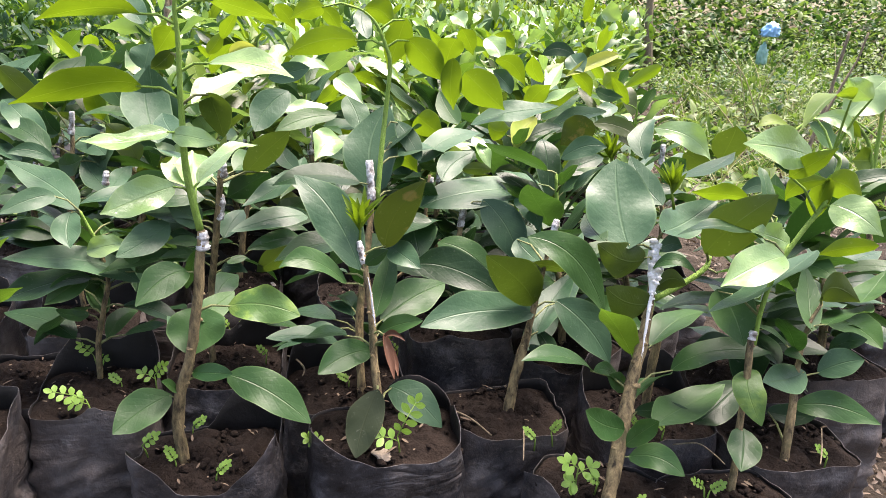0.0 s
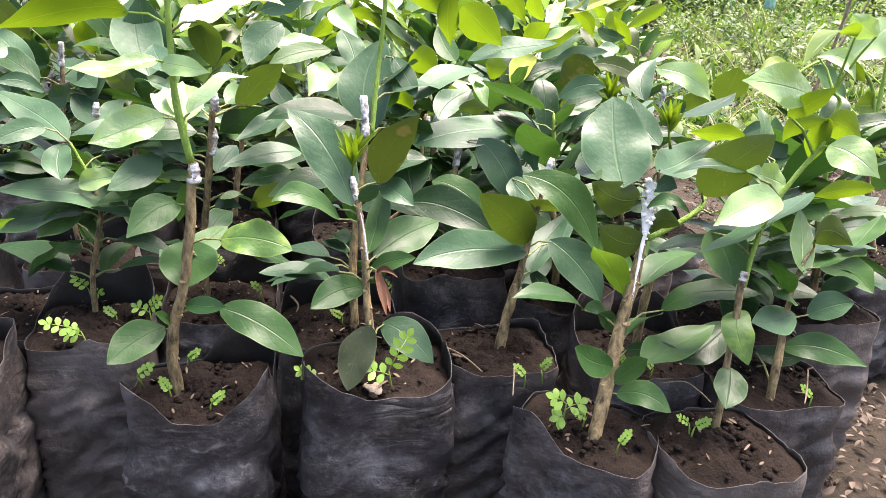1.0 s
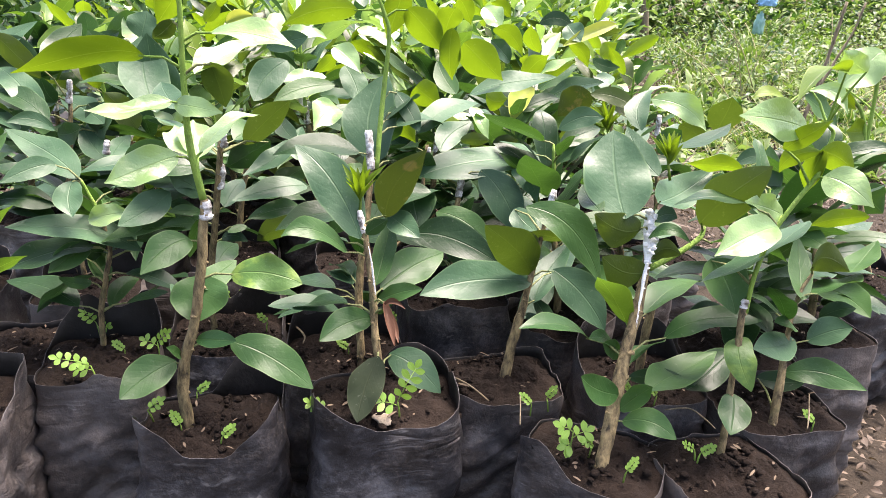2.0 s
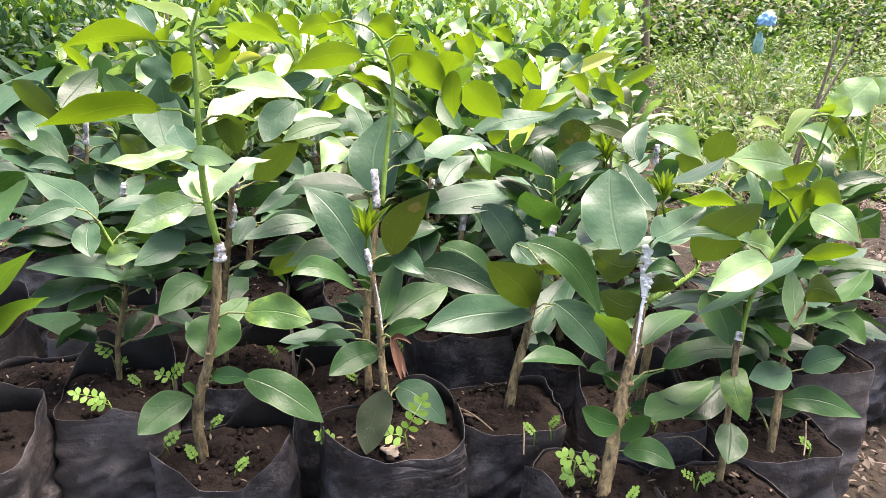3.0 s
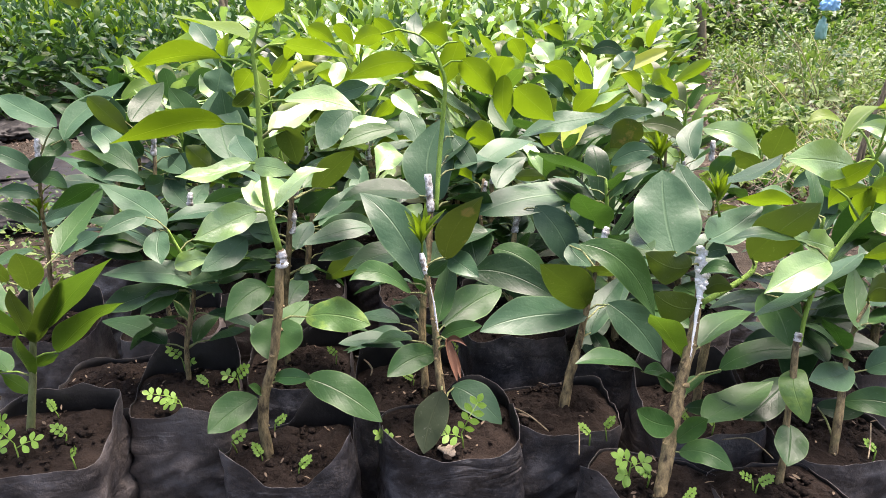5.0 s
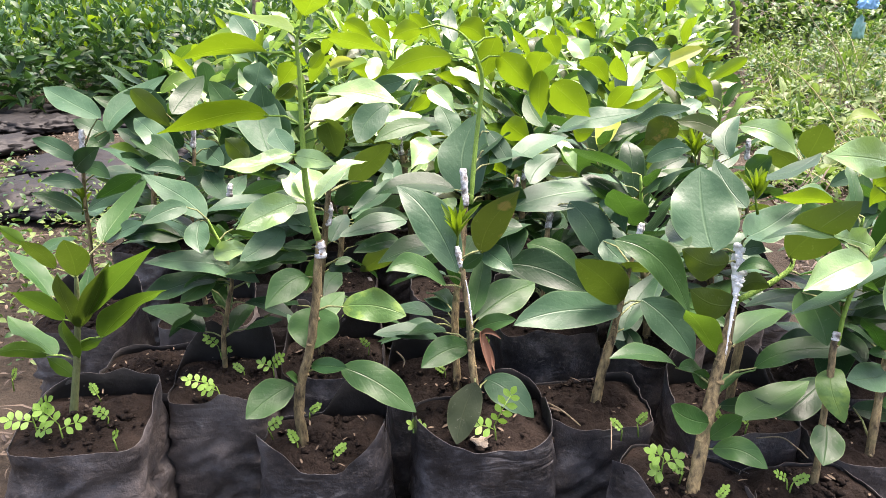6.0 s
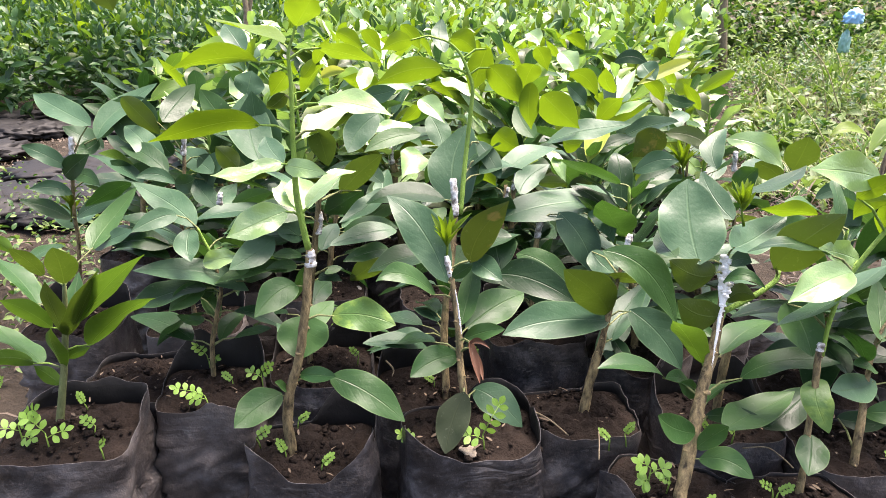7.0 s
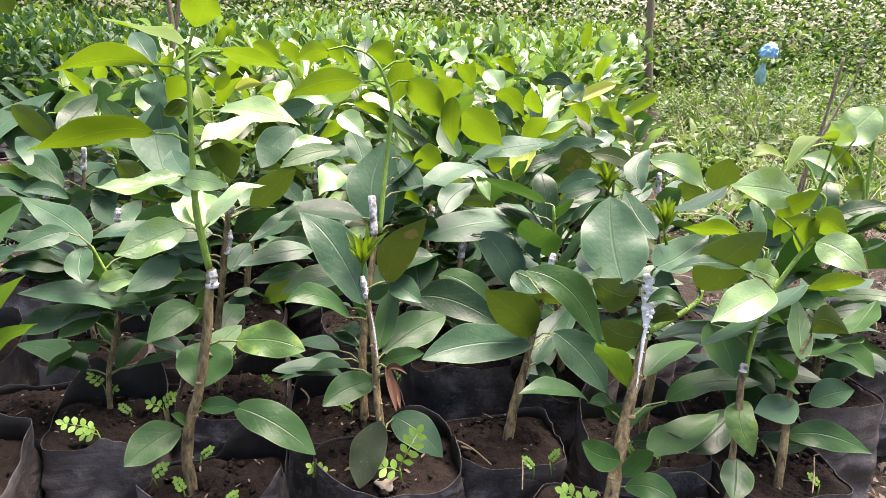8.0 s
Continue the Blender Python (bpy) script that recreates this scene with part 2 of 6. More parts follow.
def soil_material(name, low, high, pale, scale=1.0):
    m, nodes, links, bsdf = material(name)
    n1 = noise_at(nodes, links, 60 * scale, 8, 0.7)
    n2 = noise_at(nodes, links, 9 * scale, 5, 0.6)
    c = mix_colour(nodes, links, n1.outputs["Fac"], low, high)
    r = ramp(nodes, [(0.5, (0, 0, 0)), (0.75, (0.8, 0.8, 0.8))])
    links.new(n2.outputs["Fac"], r.inputs["Fac"])
    c = mix_colour(nodes, links, r.outputs["Color"], c, pale)
    links.new(c, bsdf.inputs["Base Color"])
    bsdf.inputs["Roughness"].default_value = 0.95
    bsdf.inputs["Specular IOR Level"].default_value = 0.15
    bump(nodes, links, bsdf, n1.outputs["Fac"], 1.0, 0.012 / scale)
    return m


SOIL = soil_material("potting_soil", (0.004, 0.0028, 0.0022), (0.024, 0.0162, 0.0118), (0.042, 0.029, 0.0215))
EARTH = soil_material("bare_earth", (0.015, 0.012, 0.009), (0.056, 0.044, 0.032), (0.078, 0.062, 0.046), 0.5)
CHIP = soil_material("wood_chip", (0.10, 0.075, 0.055), (0.40, 0.34, 0.27), (0.5, 0.45, 0.38), 3.0)
STONE = soil_material("pebble", (0.22, 0.20, 0.18), (0.45, 0.42, 0.38), (0.5, 0.47, 0.43), 2.0)


def plain_plastic(name, colour, rough=0.4):
    m, nodes, links, bsdf = material(name)
    n1 = noise_at(nodes, links, 40, 4, 0.6)
    c = mix_colour(nodes, links, n1.outputs["Fac"], tuple(v * 0.7 for v in colour), tuple(min(v * 1.2, 1) for v in colour))
    links.new(c, bsdf.inputs["Base Color"])
    bsdf.inputs["Roughness"].default_value = rough
    return m


BLUE = plain_plastic("blue_polythene", (0.24, 0.50, 0.80))
TEAL = plain_plastic("dull_blue_polythene", (0.20, 0.40, 0.33))

# ---------------------------------------------------------------- building blocks


def mesh_of(name, verts, faces, uvs=None, mat=None, smooth=True):
    me = bpy.data.meshes.new(name)
    me.from_pydata([tuple(v) for v in verts], [], faces)
    if uvs is not None:
        lay = me.uv_layers.new(name="UVMap")
        loops = np.empty(len(me.loops), dtype=np.int32)
        me.loops.foreach_get("vertex_index", loops)
        lay.data.foreach_set("uv", np.asarray(uvs, dtype=np.float32)[loops].ravel())
    if mat:
        me.materials.append(mat)
    if smooth:
        me.polygons.foreach_set("use_smooth", [True] * len(me.polygons))
    return me


def part_of(name, me, parent, label=""):
    ob = new(name, me)
    ob.parent = parent
    top = parent.parent or parent
    ob.matrix_parent_inverse = top.matrix_basis.inverted() if parent.parent is None else Matrix.Identity(4)
    return tagged(ob, label) if label else ob


def root_at(name, x, y, z):
    ob = new(name)
    ob.empty_display_size = 0.05
    ob.matrix_basis = Matrix.Translation((x, y, z))
    return ob


def tube_geo(points, radii, sides=8, bumpy=0.0, cap=True):
    """A tapered round bar along the points."""
    verts, faces, uvs = [], [], []
    pts = [Vector(p) for p in points]
    ref = Vector((0.3, 1.0, 0.1)).normalized()
    for i, p in enumerate(pts):
        d = (pts[min(i + 1, len(pts) - 1)] - pts[max(i - 1, 0)]).normalized()
        if abs(d.dot(ref)) > 0.95:
            ref = Vector((1, 0.2, 0.1)).normalized()
        u = d.cross(ref).normalized()
        w = d.cross(u)
        for k in range(sides):
            a = 2 * math.pi * k / sides
            r = radii[i]
            if bumpy:
                r *= 1 + bumpy * noise.noise(Vector((p.x * 60 + math.cos(a), p.y * 60 + math.sin(a), p.z * 70)))
            verts.append(p + (u * math.cos(a) + w * math.sin(a)) * r)
            uvs.append((k / sides, i / (len(pts) - 1)))
    for i in range(len(pts) - 1):
        for k in range(sides):
            j = (k + 1) % sides
            faces.append((i * sides + k, i * sides + j, (i + 1) * sides + j, (i + 1) * sides + k))
    if cap:
        faces.append(tuple(range(sides))[::-1])
        faces.append(tuple(range((len(pts) - 1) * sides, len(pts) * sides)))
    return verts, faces, uvs


def smooth_line(points, steps=5):
    """Rows of numbers, with rounded in-between rows."""
    p = [np.array(q, float) for q in points]
    if len(p) < 3:
        return [p[0] + (p[-1] - p[0]) * k / steps for k in range(steps + 1)]
    p = [2 * p[0] - p[1], *p, 2 * p[-1] - p[-2]]
    rows = []
    for i in range(1, len(p) - 2):
        for k in range(steps):
            t = k / steps
            rows.append(0.5 * (2 * p[i] + (p[i + 1] - p[i - 1]) * t + (2 * p[i - 1] - 5 * p[i] + 4 * p[i + 1] - p[i + 2]) * t * t
                               + (3 * p[i] - p[i - 1] - 3 * p[i + 1] + p[i + 2]) * t ** 3))
    return [*rows, p[-2]]


def leaf_geo(base, mid, tip, width, roll, rows=15, cols=6, fold=0.16, wavy=0.05, seed=0.0, widest=0.46, petiole=None, point=0.34, curl=0.0):
    """A pointed oval blade along a bent midrib, lightly folded, with a wavy rim; and its stalk."""
    b, m, t = (np.array(v, float) for v in (base, mid, tip))
    a = t - b
    length = np.linalg.norm(a)
    a = a / length
    ref = np.array((0, 0, 1.0)) if abs(a[2]) < 0.93 else np.array((0, -1.0, 0))
    up = ref - a * a.dot(ref)
    up /= np.linalg.norm(up)
    side = np.cross(a, up)
    c, s = math.cos(radians(roll)), math.sin(radians(roll))
    n = up * c + side * s
    if np.linalg.norm(m - (b + t) / 2) < 0.03 * length:
        m = m + n * 0.035 * length
    q = 2 * m - (b + t) / 2
    across = np.cross(a, n)
    power = math.log(0.5) / math.log(widest)
    verts, faces, uvs = [], [], []
    for i in range(rows + 1):
        v = i / rows
        p = b * (1 - v) ** 2 + q * 2 * v * (1 - v) + t * v * v
        half = width / 2 * max(math.sin(math.pi * v ** power), 0.0) ** (0.68 if v < widest else 0.68 + point * (v - widest) / (1 - widest)) + 0.0004
        for k in range(cols + 1):
            u = 2 * k / cols - 1
            lift = fold * abs(u) ** 1.4 * half + wavy * width * u * u * math.sin(v * 9.5 + seed * 6 + (2.1 if u > 0 else 0)) * math.sin(math.pi * v)
            wob = 1 + 0.022 * math.sin(v * 17 + seed * 17 + u) + 0.05 * u * math.sin(seed * 40)
            drop = curl * length * (v * v - v) * v
            verts.append(p + across * u * half * wob + n * (lift + drop))
            uvs.append((k / cols, v))
    w = cols + 1
    for i in range(rows):
        for k in range(cols):
            faces.append((i * w + k, i * w + k + 1, (i + 1) * w + k + 1, (i + 1) * w + k))
    if petiole is not None:
        e = np.array(petiole, float)
        bend = (e + b) / 2 + np.array((0, 0, 0.12 * np.linalg.norm(e - b)))
        pv, pf, _ = tube_geo([e, bend, b + a * length * 0.04], [0.0013, 0.0011, 0.0008], 4, cap=False)
        o = len(verts)
        verts += [np.array(x) for x in pv]
        faces += [tuple(o + i for i in f) for f in pf]
        uvs += [(0.5, 0.1)] * len(pv)
    return verts, faces, uvs


def merge_geo(store, geo):
    o = len(store[0])
    store[0].extend(geo[0])
    store[1].extend(tuple(o + i for i in f) for f in geo[1])
    store[2].extend(geo[2])


# ---------------------------------------------------------------- bags and seedlings


def bag_geo(x, y, rx, ry, spin, soil, seed, ground, rim, corners, sides=56, rings=36):
    """A filled polythene tube with creases, a slumped foot and an open rim that stands up at its seams and turns down inside to the soil."""
    verts, faces, uvs = [], [], []

    def rim_at(a):
        up = sum(math.exp(-((math.remainder(a - radians(c), 2 * math.pi)) / 0.45) ** 2) for c in corners)
        k = noise.noise(Vector((math.cos(a) * 1.3 + seed * 7.3, math.sin(a) * 1.3, seed)))
        return soil + max(0.0015, rim * (1.2 * up + 0.25 * k) + 0.002 + 0.004 * noise.noise(Vector((a * 3, seed * 9, 0))) + 0.002 * noise.noise(Vector((a * 9, seed * 9, 4))))

    def shape(a, h):
        c, s = abs(math.cos(a - spin)) / rx, abs(math.sin(a - spin)) / ry
        r = (c ** 6 + s ** 6) ** (-1 / 6)
        lobe = 0.97 + 0.04 * noise.noise(Vector((math.cos(a) * 1.6, math.sin(a) * 1.6, seed * 5)))
        low = min(max((0.185 - h) / 0.05, 0), 1)
        crease = 0.003 * noise.noise(Vector((math.cos(a) * 2.2 + seed * 3, math.sin(a) * 2.2, h * 40 + seed)))
        crease += 0.0085 * low * (0.6 - 2.4 * abs(noise.noise(Vector((a * 1.1 + seed * 4, h * 52 + 1.4 * math.sin(a * 2 + seed), seed)))))
        crease += 0.004 * noise.noise(Vector((a * 1.3 + seed, h * 24, seed * 2)))
        crease += 0.0045 * (0.35 - abs(noise.noise(Vector((a * 2.6 + h * 14, h * 30 - a * 1.2, seed * 6)))))
        fat = 1.0 + 0.05 * math.sin(math.pi * min(max(h / 0.2, 0), 1)) - 0.10 * max(0, 0.02 - h) / 0.02
        return r * lobe * fat + crease

    for i in range(rings + 1):
        f = 0.999 if i == rings - 1 else min(i / (rings - 2), 1)
        if i == rings - 2:
            f = 0.975
        for k in range(sides):
            a = 2 * math.pi * k / sides
            z = ground + (rim_at(a) - ground) * f
            rr = shape(a, z - ground)
            verts.append((x + math.cos(a) * rr, y + math.sin(a) * rr, z))
            uvs.append((k / sides, f))
    inner = 7
    for step in range(inner):
        for k in range(sides):
            a = 2 * math.pi * k / sides
            top = rim_at(a)
            z = top + (soil - 0.012 - top) * (0.008 if step == 1 else step / (inner - 1))
            rr = shape(a, z - ground) - 0.0003 - 0.0005 * min(step, 1)
            verts.append((x + math.cos(a) * rr, y + math.sin(a) * rr, z))
            uvs.append((k / sides, 1))
    for i in range(rings + inner):
        for k in range(sides):
            j = (k + 1) % sides
            faces.append((i * sides + k, i * sides + j, (i + 1) * sides + j, (i + 1) * sides + k))
    return verts, faces, uvs, shape


def soil_geo(x, y, shape, soil, ground, seed):
    """The lumpy top of the soil inside a bag."""
    sides, rings = 64, 22
    verts, faces, uvs = [(x, y, soil + 0.004)], [], [(0.5, 0.5)]
    for i in range(1, rings + 1):
        for k in range(sides):
            a = 2 * math.pi * k / sides
            rr = (shape(a, soil - ground) - 0.0008) * i / rings
            px, py = x + math.cos(a) * rr, y + math.sin(a) * rr
            z = soil + 0.009 * noise.noise(Vector((px * 28, py * 28, seed * 4))) + 0.006 * noise.noise(Vector((px * 95, py * 95, seed)))
            z += 0.0045 * noise.noise(Vector((px * 240, py * 240, seed))) + 0.009 * (1 - (i / rings) ** 2)
            edge = (i / rings) ** 6
            verts.append((px, py, z * (1 - edge) + (soil - 0.001) * edge))
            uvs.append((0.5, 0.5))
    for k in range(sides):
        j = (k + 1) % sides
        faces.append((0, 1 + k, 1 + j))
        for i in range(rings - 1):
            faces.append((1 + i * sides + k, 1 + (i + 1) * sides + k, 1 + (i + 1) * sides + j, 1 + i * sides + j))
    return verts, faces, uvs


def clod_geo(x, y, z, r, seed):
    bm = bmesh.new()
    bmesh.ops.create_icosphere(bm, subdivisions=1, radius=r)
    verts = [(x + v.co.x * (1 + 0.8 * noise.noise(v.co / r * 0.7 + Vector((seed, 0, 0)))),
              y + v.co.y * (1 + 0.8 * noise.noise(v.co / r * 0.7 + Vector((0, seed, 0)))),
              z + v.co.z * 0.7) for v in bm.verts]
    faces = [tuple(v.index for v in f.verts) for f in bm.faces]
    bm.free()
    return verts, faces, [(0.5, 0.5)] * len(verts)


class Plant:
    """A seedling under construction: its root, and the stem lines to which leaf stalks reach."""

    def __init__(self, root, seed):
        self.root, self.seed, self.lines, self.count, self.main = root, seed, [], 0, None


GROUND = 0.0
SEEDS = [0]


def seedling(label, x, y, soil, cx=None, cy=None, rx=0.064, ry=0.058, spin=0.0, rim=0.034, corners=(55, 125), group="potted citrus seedlings"):
    """A bag filled with soil, ready for its stem and leaves."""
    SEEDS[0] += 1
    seed = SEEDS[0] * 0.618 % 1
    if soil > 0.24 or soil < 0.17:
        soil = 0.2
    cx, cy = (x if cx is None else cx), (y if cy is None else cy)
    root = tagged(root_at("citrus_seedling", cx, cy, GROUND), label, "seedling", group)
    bv, bf, bu, shape = bag_geo(cx, cy, rx, ry, radians(spin), soil, seed, GROUND, rim, corners)
    me = mesh_of("bag", bv, bf, bu, BAG)
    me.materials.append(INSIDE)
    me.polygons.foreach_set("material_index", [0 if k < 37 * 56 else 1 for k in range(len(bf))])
    part_of("bag", me, root, "scuffed black polythene bag")
    part_of("soil", mesh_of("soil", *soil_geo(cx, cy, shape, soil, GROUND, seed), SOIL), root, "crumbly dark brown soil")
    store = ([], [], [])
    rng = random.Random(SEEDS[0])
    for _ in range(100):
        a, d = rng.uniform(0, 6.283), 0.9 * math.sqrt(rng.random())
        merge_geo(store, clod_geo(cx + math.cos(a) * d * rx, cy + math.sin(a) * d * ry, soil + 0.001 + 0.009 * (1 - d * d), rng.choice((0.001, 0.0015, 0.002, 0.002, 0.003, 0.0045)), rng.random() * 9))
    tagged(part_of("soil_crumb", mesh_of("soil_crumb", *store, SOIL), root), "loose soil crumbs", kind="stuff")
    store = ([], [], [])
    for _ in range(16):
        a, d = rng.uniform(0, 6.283), 0.88 * math.sqrt(rng.random())
        b = np.array((cx + math.cos(a) * d * rx, cy + math.sin(a) * d * ry, soil + 0.005 + 0.009 * (1 - d * d)))
        t = b + np.array((rng.uniform(-1, 1), rng.uniform(-1, 1), rng.uniform(-0.1, 0.3))) * rng.uniform(0.002, 0.011)
        merge_geo(store, leaf_geo(b, (b + t) / 2, t, rng.uniform(0.0008, 0.002), rng.uniform(-30, 30), 3, 2))
    tagged(part_of("dry_bit", mesh_of("dry_bit", *store, CHAFF), root), "dry leaf crumbs on the soil", kind="stuff")
    p = Plant(root, seed)
    p.foot = Vector((x, y, soil - 0.015))
    return p


STEMS = {"bark": BARK, "shoot": SHOOT, "green": GREENSTEM, "wax": WAX}


def stem(p, kind, rows):
    if kind in ("bark", "green"):
        first = Vector(rows[0][:3])
        if first.z > p.foot.z:
            rows = [(p.foot.x, p.foot.y, p.foot.z, rows[0][3] * 1.15), *rows]
    if kind == "wax":
        rows = [(x - 0.002, y - 0.004, z, r) for x, y, z, r in rows]
    line = smooth_line(rows, 5)
    g = tube_geo([q[:3] for q in line], [q[3] * (0.78 if kind == "wax" else 0.82 if kind == "bark" else 1) for q in line], 10, 0.3 if kind == "bark" else 0.75 if kind == "wax" else 0.06)
    if kind == "bark":
        # leaf scars and knots
        rng = random.Random(len(rows) * 77 + int(p.seed * 999))
        for q in line[3::3]:
            a = rng.uniform(0, 6.283)
            merge_geo(g, clod_geo(q[0] + math.cos(a) * q[3] * 0.72, q[1] + math.sin(a) * q[3] * 0.72, q[2], q[3] * rng.uniform(0.3, 0.6), rng.random() * 9))
    if kind == "wax":
        # runs and lumps
        rng = random.Random(9)
        for k in range(46):
            q = line[min(int(len(line) * rng.random() ** 0.6), len(line) - 1)]
            a = rng.uniform(-2.6, 0.6)
            r = q[3] * rng.uniform(0.4, 0.7)
            merge_geo(g, clod_geo(q[0] + math.cos(a) * q[3] * 0.7, q[1] + math.sin(a) * q[3] * 0.7, q[2] + rng.uniform(-0.004, 0.004), r, rng.random() * 9))
    name = {"bark": "stem", "green": "stem", "shoot": "shoot", "wax": "graft_wax"}[kind]
    ob = part_of(name, mesh_of(name, *g, STEMS[kind]), p.main or p.root, {"shoot": "fresh green shoot", "wax": "white wax over the graft"}.get(kind, ""))
    if p.main is None:
        p.main = ob
    if kind != "wax":
        p.lines += [Vector(q[:3]) for q in line]


def tape(p, low, high, r):
    a, b = np.array(low), np.array(high)
    n = 14
    pts = [a + (b - a) * k / n for k in range(n + 1)]
    rad = [r * 0.85 * (0.78 + 0.05 * math.sin(k * 2.4) + (0.16 if k in (1, 2, 3, 9, 10) else 0)) for k in range(n + 1)]
    rad[-1] *= 0.7
    part_of("graft_tape", mesh_of("graft_tape", *tube_geo(pts, rad, 12, 0.4), TAPE), p.main or p.root, "silvery white grafting tape")


def bud(p, low, high):
    """A tuft of narrow unopened leaves."""
    rng = random.Random(int(abs(low[0]) * 9999))
    b, t = np.array(low), np.array(high)
    h = np.linalg.norm(t - b)
    part_of("bud_stalk", mesh_of("bud_stalk", *tube_geo([b - (t - b) * 0.25, b, b + (t - b) * 0.6], [0.0014, 0.0013, 0.0008], 5), LIME), p.root)
    for k in range(14):
        a = k * 2.4
        f = 0.25 + 0.5 * rng.random()
        root = b + (t - b) * rng.uniform(0.05, 0.55)
        tip = root + np.array((math.cos(a) * h * 0.85 * f, math.sin(a) * h * 0.6 * f, h * (0.5 + 0.3 * rng.random())))
        g = leaf_geo(root, (root + tip) / 2, tip, h * 0.13, rng.uniform(-60, 60), 5, 2, 0.5)
        part_of("bud_leaf", mesh_of("bud_leaf", *g, LIME), p.root, "yellow-green opening bud leaf")


def leaf(p, mat, base, mid, tip, width, roll):
    p.count += 1
    b = Vector(base)
    stalk = None
    if p.lines:
        near = min(p.lines, key=lambda q: (q - b).length + 0.7 * max(0.0, q.z - b.z + 0.008))
        if 0.002 < (near - b).length < 0.055:
            stalk = near
    seed = (p.seed + p.count * 0.37) % 1
    fresh = mat in (LIME, PALE)
    fold = 0.75 if mat in (CURLED, DRY) else 0.12 + 0.3 * seed if fresh or mat is YOUNG else 0.05 + 0.2 * seed
    g = leaf_geo(base, mid, tip, width, roll, seed=seed, petiole=stalk, fold=fold, wavy=0.025 + 0.07 * ((seed * 7) % 1) + (0.08 if mat in (PALE, MOTTLED) else 0),
                 point=0.7 if fresh or mat is YOUNG else 0.02 if mat is MOTTLED else 0.06 + 0.3 * ((seed * 11) % 1), curl=0.5 * ((seed * 13) % 1) - 0.15)
    me = mesh_of("leaf", *g, mat)
    me.materials.append(SHOOT if fresh or mat is YOUNG else GREENSTEM)
    me.polygons.foreach_set("material_index", [0 if k < 90 else 1 for k in range(len(g[1]))])
    part_of("leaf", me, p.root, {"LIME": "", "leaf_browned": "leaf with a brown dried patch", "leaf_mottled": "curled mottled leaf", "leaf_curled": "yellowing leaf curled into a trough"}.get(mat.name, ""))


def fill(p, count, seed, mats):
    """Mid-seedling leaves, most on its far side; their dark greens stand in for shade."""
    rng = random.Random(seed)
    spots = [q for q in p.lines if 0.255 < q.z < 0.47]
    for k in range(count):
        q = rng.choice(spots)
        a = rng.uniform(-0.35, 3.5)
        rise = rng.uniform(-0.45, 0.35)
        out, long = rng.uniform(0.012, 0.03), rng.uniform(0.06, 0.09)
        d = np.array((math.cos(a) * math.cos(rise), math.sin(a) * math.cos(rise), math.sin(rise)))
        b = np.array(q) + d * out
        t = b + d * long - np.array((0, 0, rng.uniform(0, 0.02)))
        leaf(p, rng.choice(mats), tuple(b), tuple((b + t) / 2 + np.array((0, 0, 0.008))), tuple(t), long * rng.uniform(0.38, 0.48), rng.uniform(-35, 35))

# ---------------------------------------------------------------- ground


def ground_height(x, y):
    """Flat by the bags, lumpy, rising into a weedy bank far behind."""
    away = math.hypot(x - 0.3, y)
    z = 0.012 * noise.noise(Vector((x * 3, y * 3, 0))) + 0.006 * noise.noise(Vector((x * 11, y * 11, 3)))
    z += 0.35 * min(max((y - 4.5) / 6.0, 0), 1) ** 1.5 + 0.05 * min(away / 10, 1) * noise.noise(Vector((x * 0.7, y * 0.7, 8)))
    return z - 0.008


def build_ground():
    near = list(np.arange(-2.0, 3.6, 0.045))
    xs = [-900, -300, -120, -60, -30, -15, -9, -6, -4, -3, *near, 4.2, 5, 6.5, 9, 14, 25, 50, 110, 300, 900]
    nearer = list(np.arange(-1.4, 3.6, 0.045))
    ys = [-900, -300, -100, -40, -16, -8, -4, -2.4, *nearer, 3.8, 4.2, 4.8, 5.5, 6.3, 7.2, 8.5, 10, 13, 18, 30, 60, 150, 400, 1200]
    verts = [(x, y, ground_height(x, y)) for y in ys for x in xs]
    w = len(xs)
    faces = [(j * w + i, j * w + i + 1, (j + 1) * w + i + 1, (j + 1) * w + i) for j in range(len(ys) - 1) for i in range(w - 1)]
    return tagged(new("ground", mesh_of("ground", verts, faces, None, EARTH)), "bare brown earth with crumbs and litter", "ground", kind="structure")


build_ground()

# ---------------------------------------------------------------- the seedlings close by

p = seedling("tall grafted citrus seedling with a lime-green shoot", 0.001, 0.000, 0.199, cx=0.022, cy=0.004, rx=0.062, ry=0.054, rim=0.036, corners=(-142, -32, 60))
stem(p, "bark", [(0.001, 0.000, 0.197, 0.0064), (-0.001, 0.000, 0.245, 0.0062), (0.005, 0.000, 0.281, 0.0056), (0.013, 0.000, 0.306, 0.0052), (0.020, 0.000, 0.345, 0.0051), (0.025, 0.000, 0.383, 0.0046), (0.028, 0.000, 0.415, 0.0041)])
stem(p, "shoot", [(0.027, 0.000, 0.415, 0.0031), (0.021, 0.000, 0.451, 0.0030), (0.019, 0.000, 0.473, 0.0028), (0.019, 0.000, 0.500, 0.0024), (0.019, 0.000, 0.523, 0.0022), (0.020, 0.000, 0.560, 0.0019), (0.019, 0.000, 0.584, 0.0016), (0.023, 0.000, 0.597, 0.0012), (0.026, 0.000, 0.607, 0.0008)])
tape(p, (0.028, 0.000, 0.398), (0.029, 0.000, 0.414), 0.0062)
leaf(p, LIME, (0.026, 0.000, 0.606), (0.034, -0.015, 0.617), (0.043, -0.030, 0.630), 0.028, -22)
leaf(p, LIME, (0.016, 0.000, 0.593), (-0.014, 0.027, 0.604), (-0.053, 0.055, 0.612), 0.030, -1)
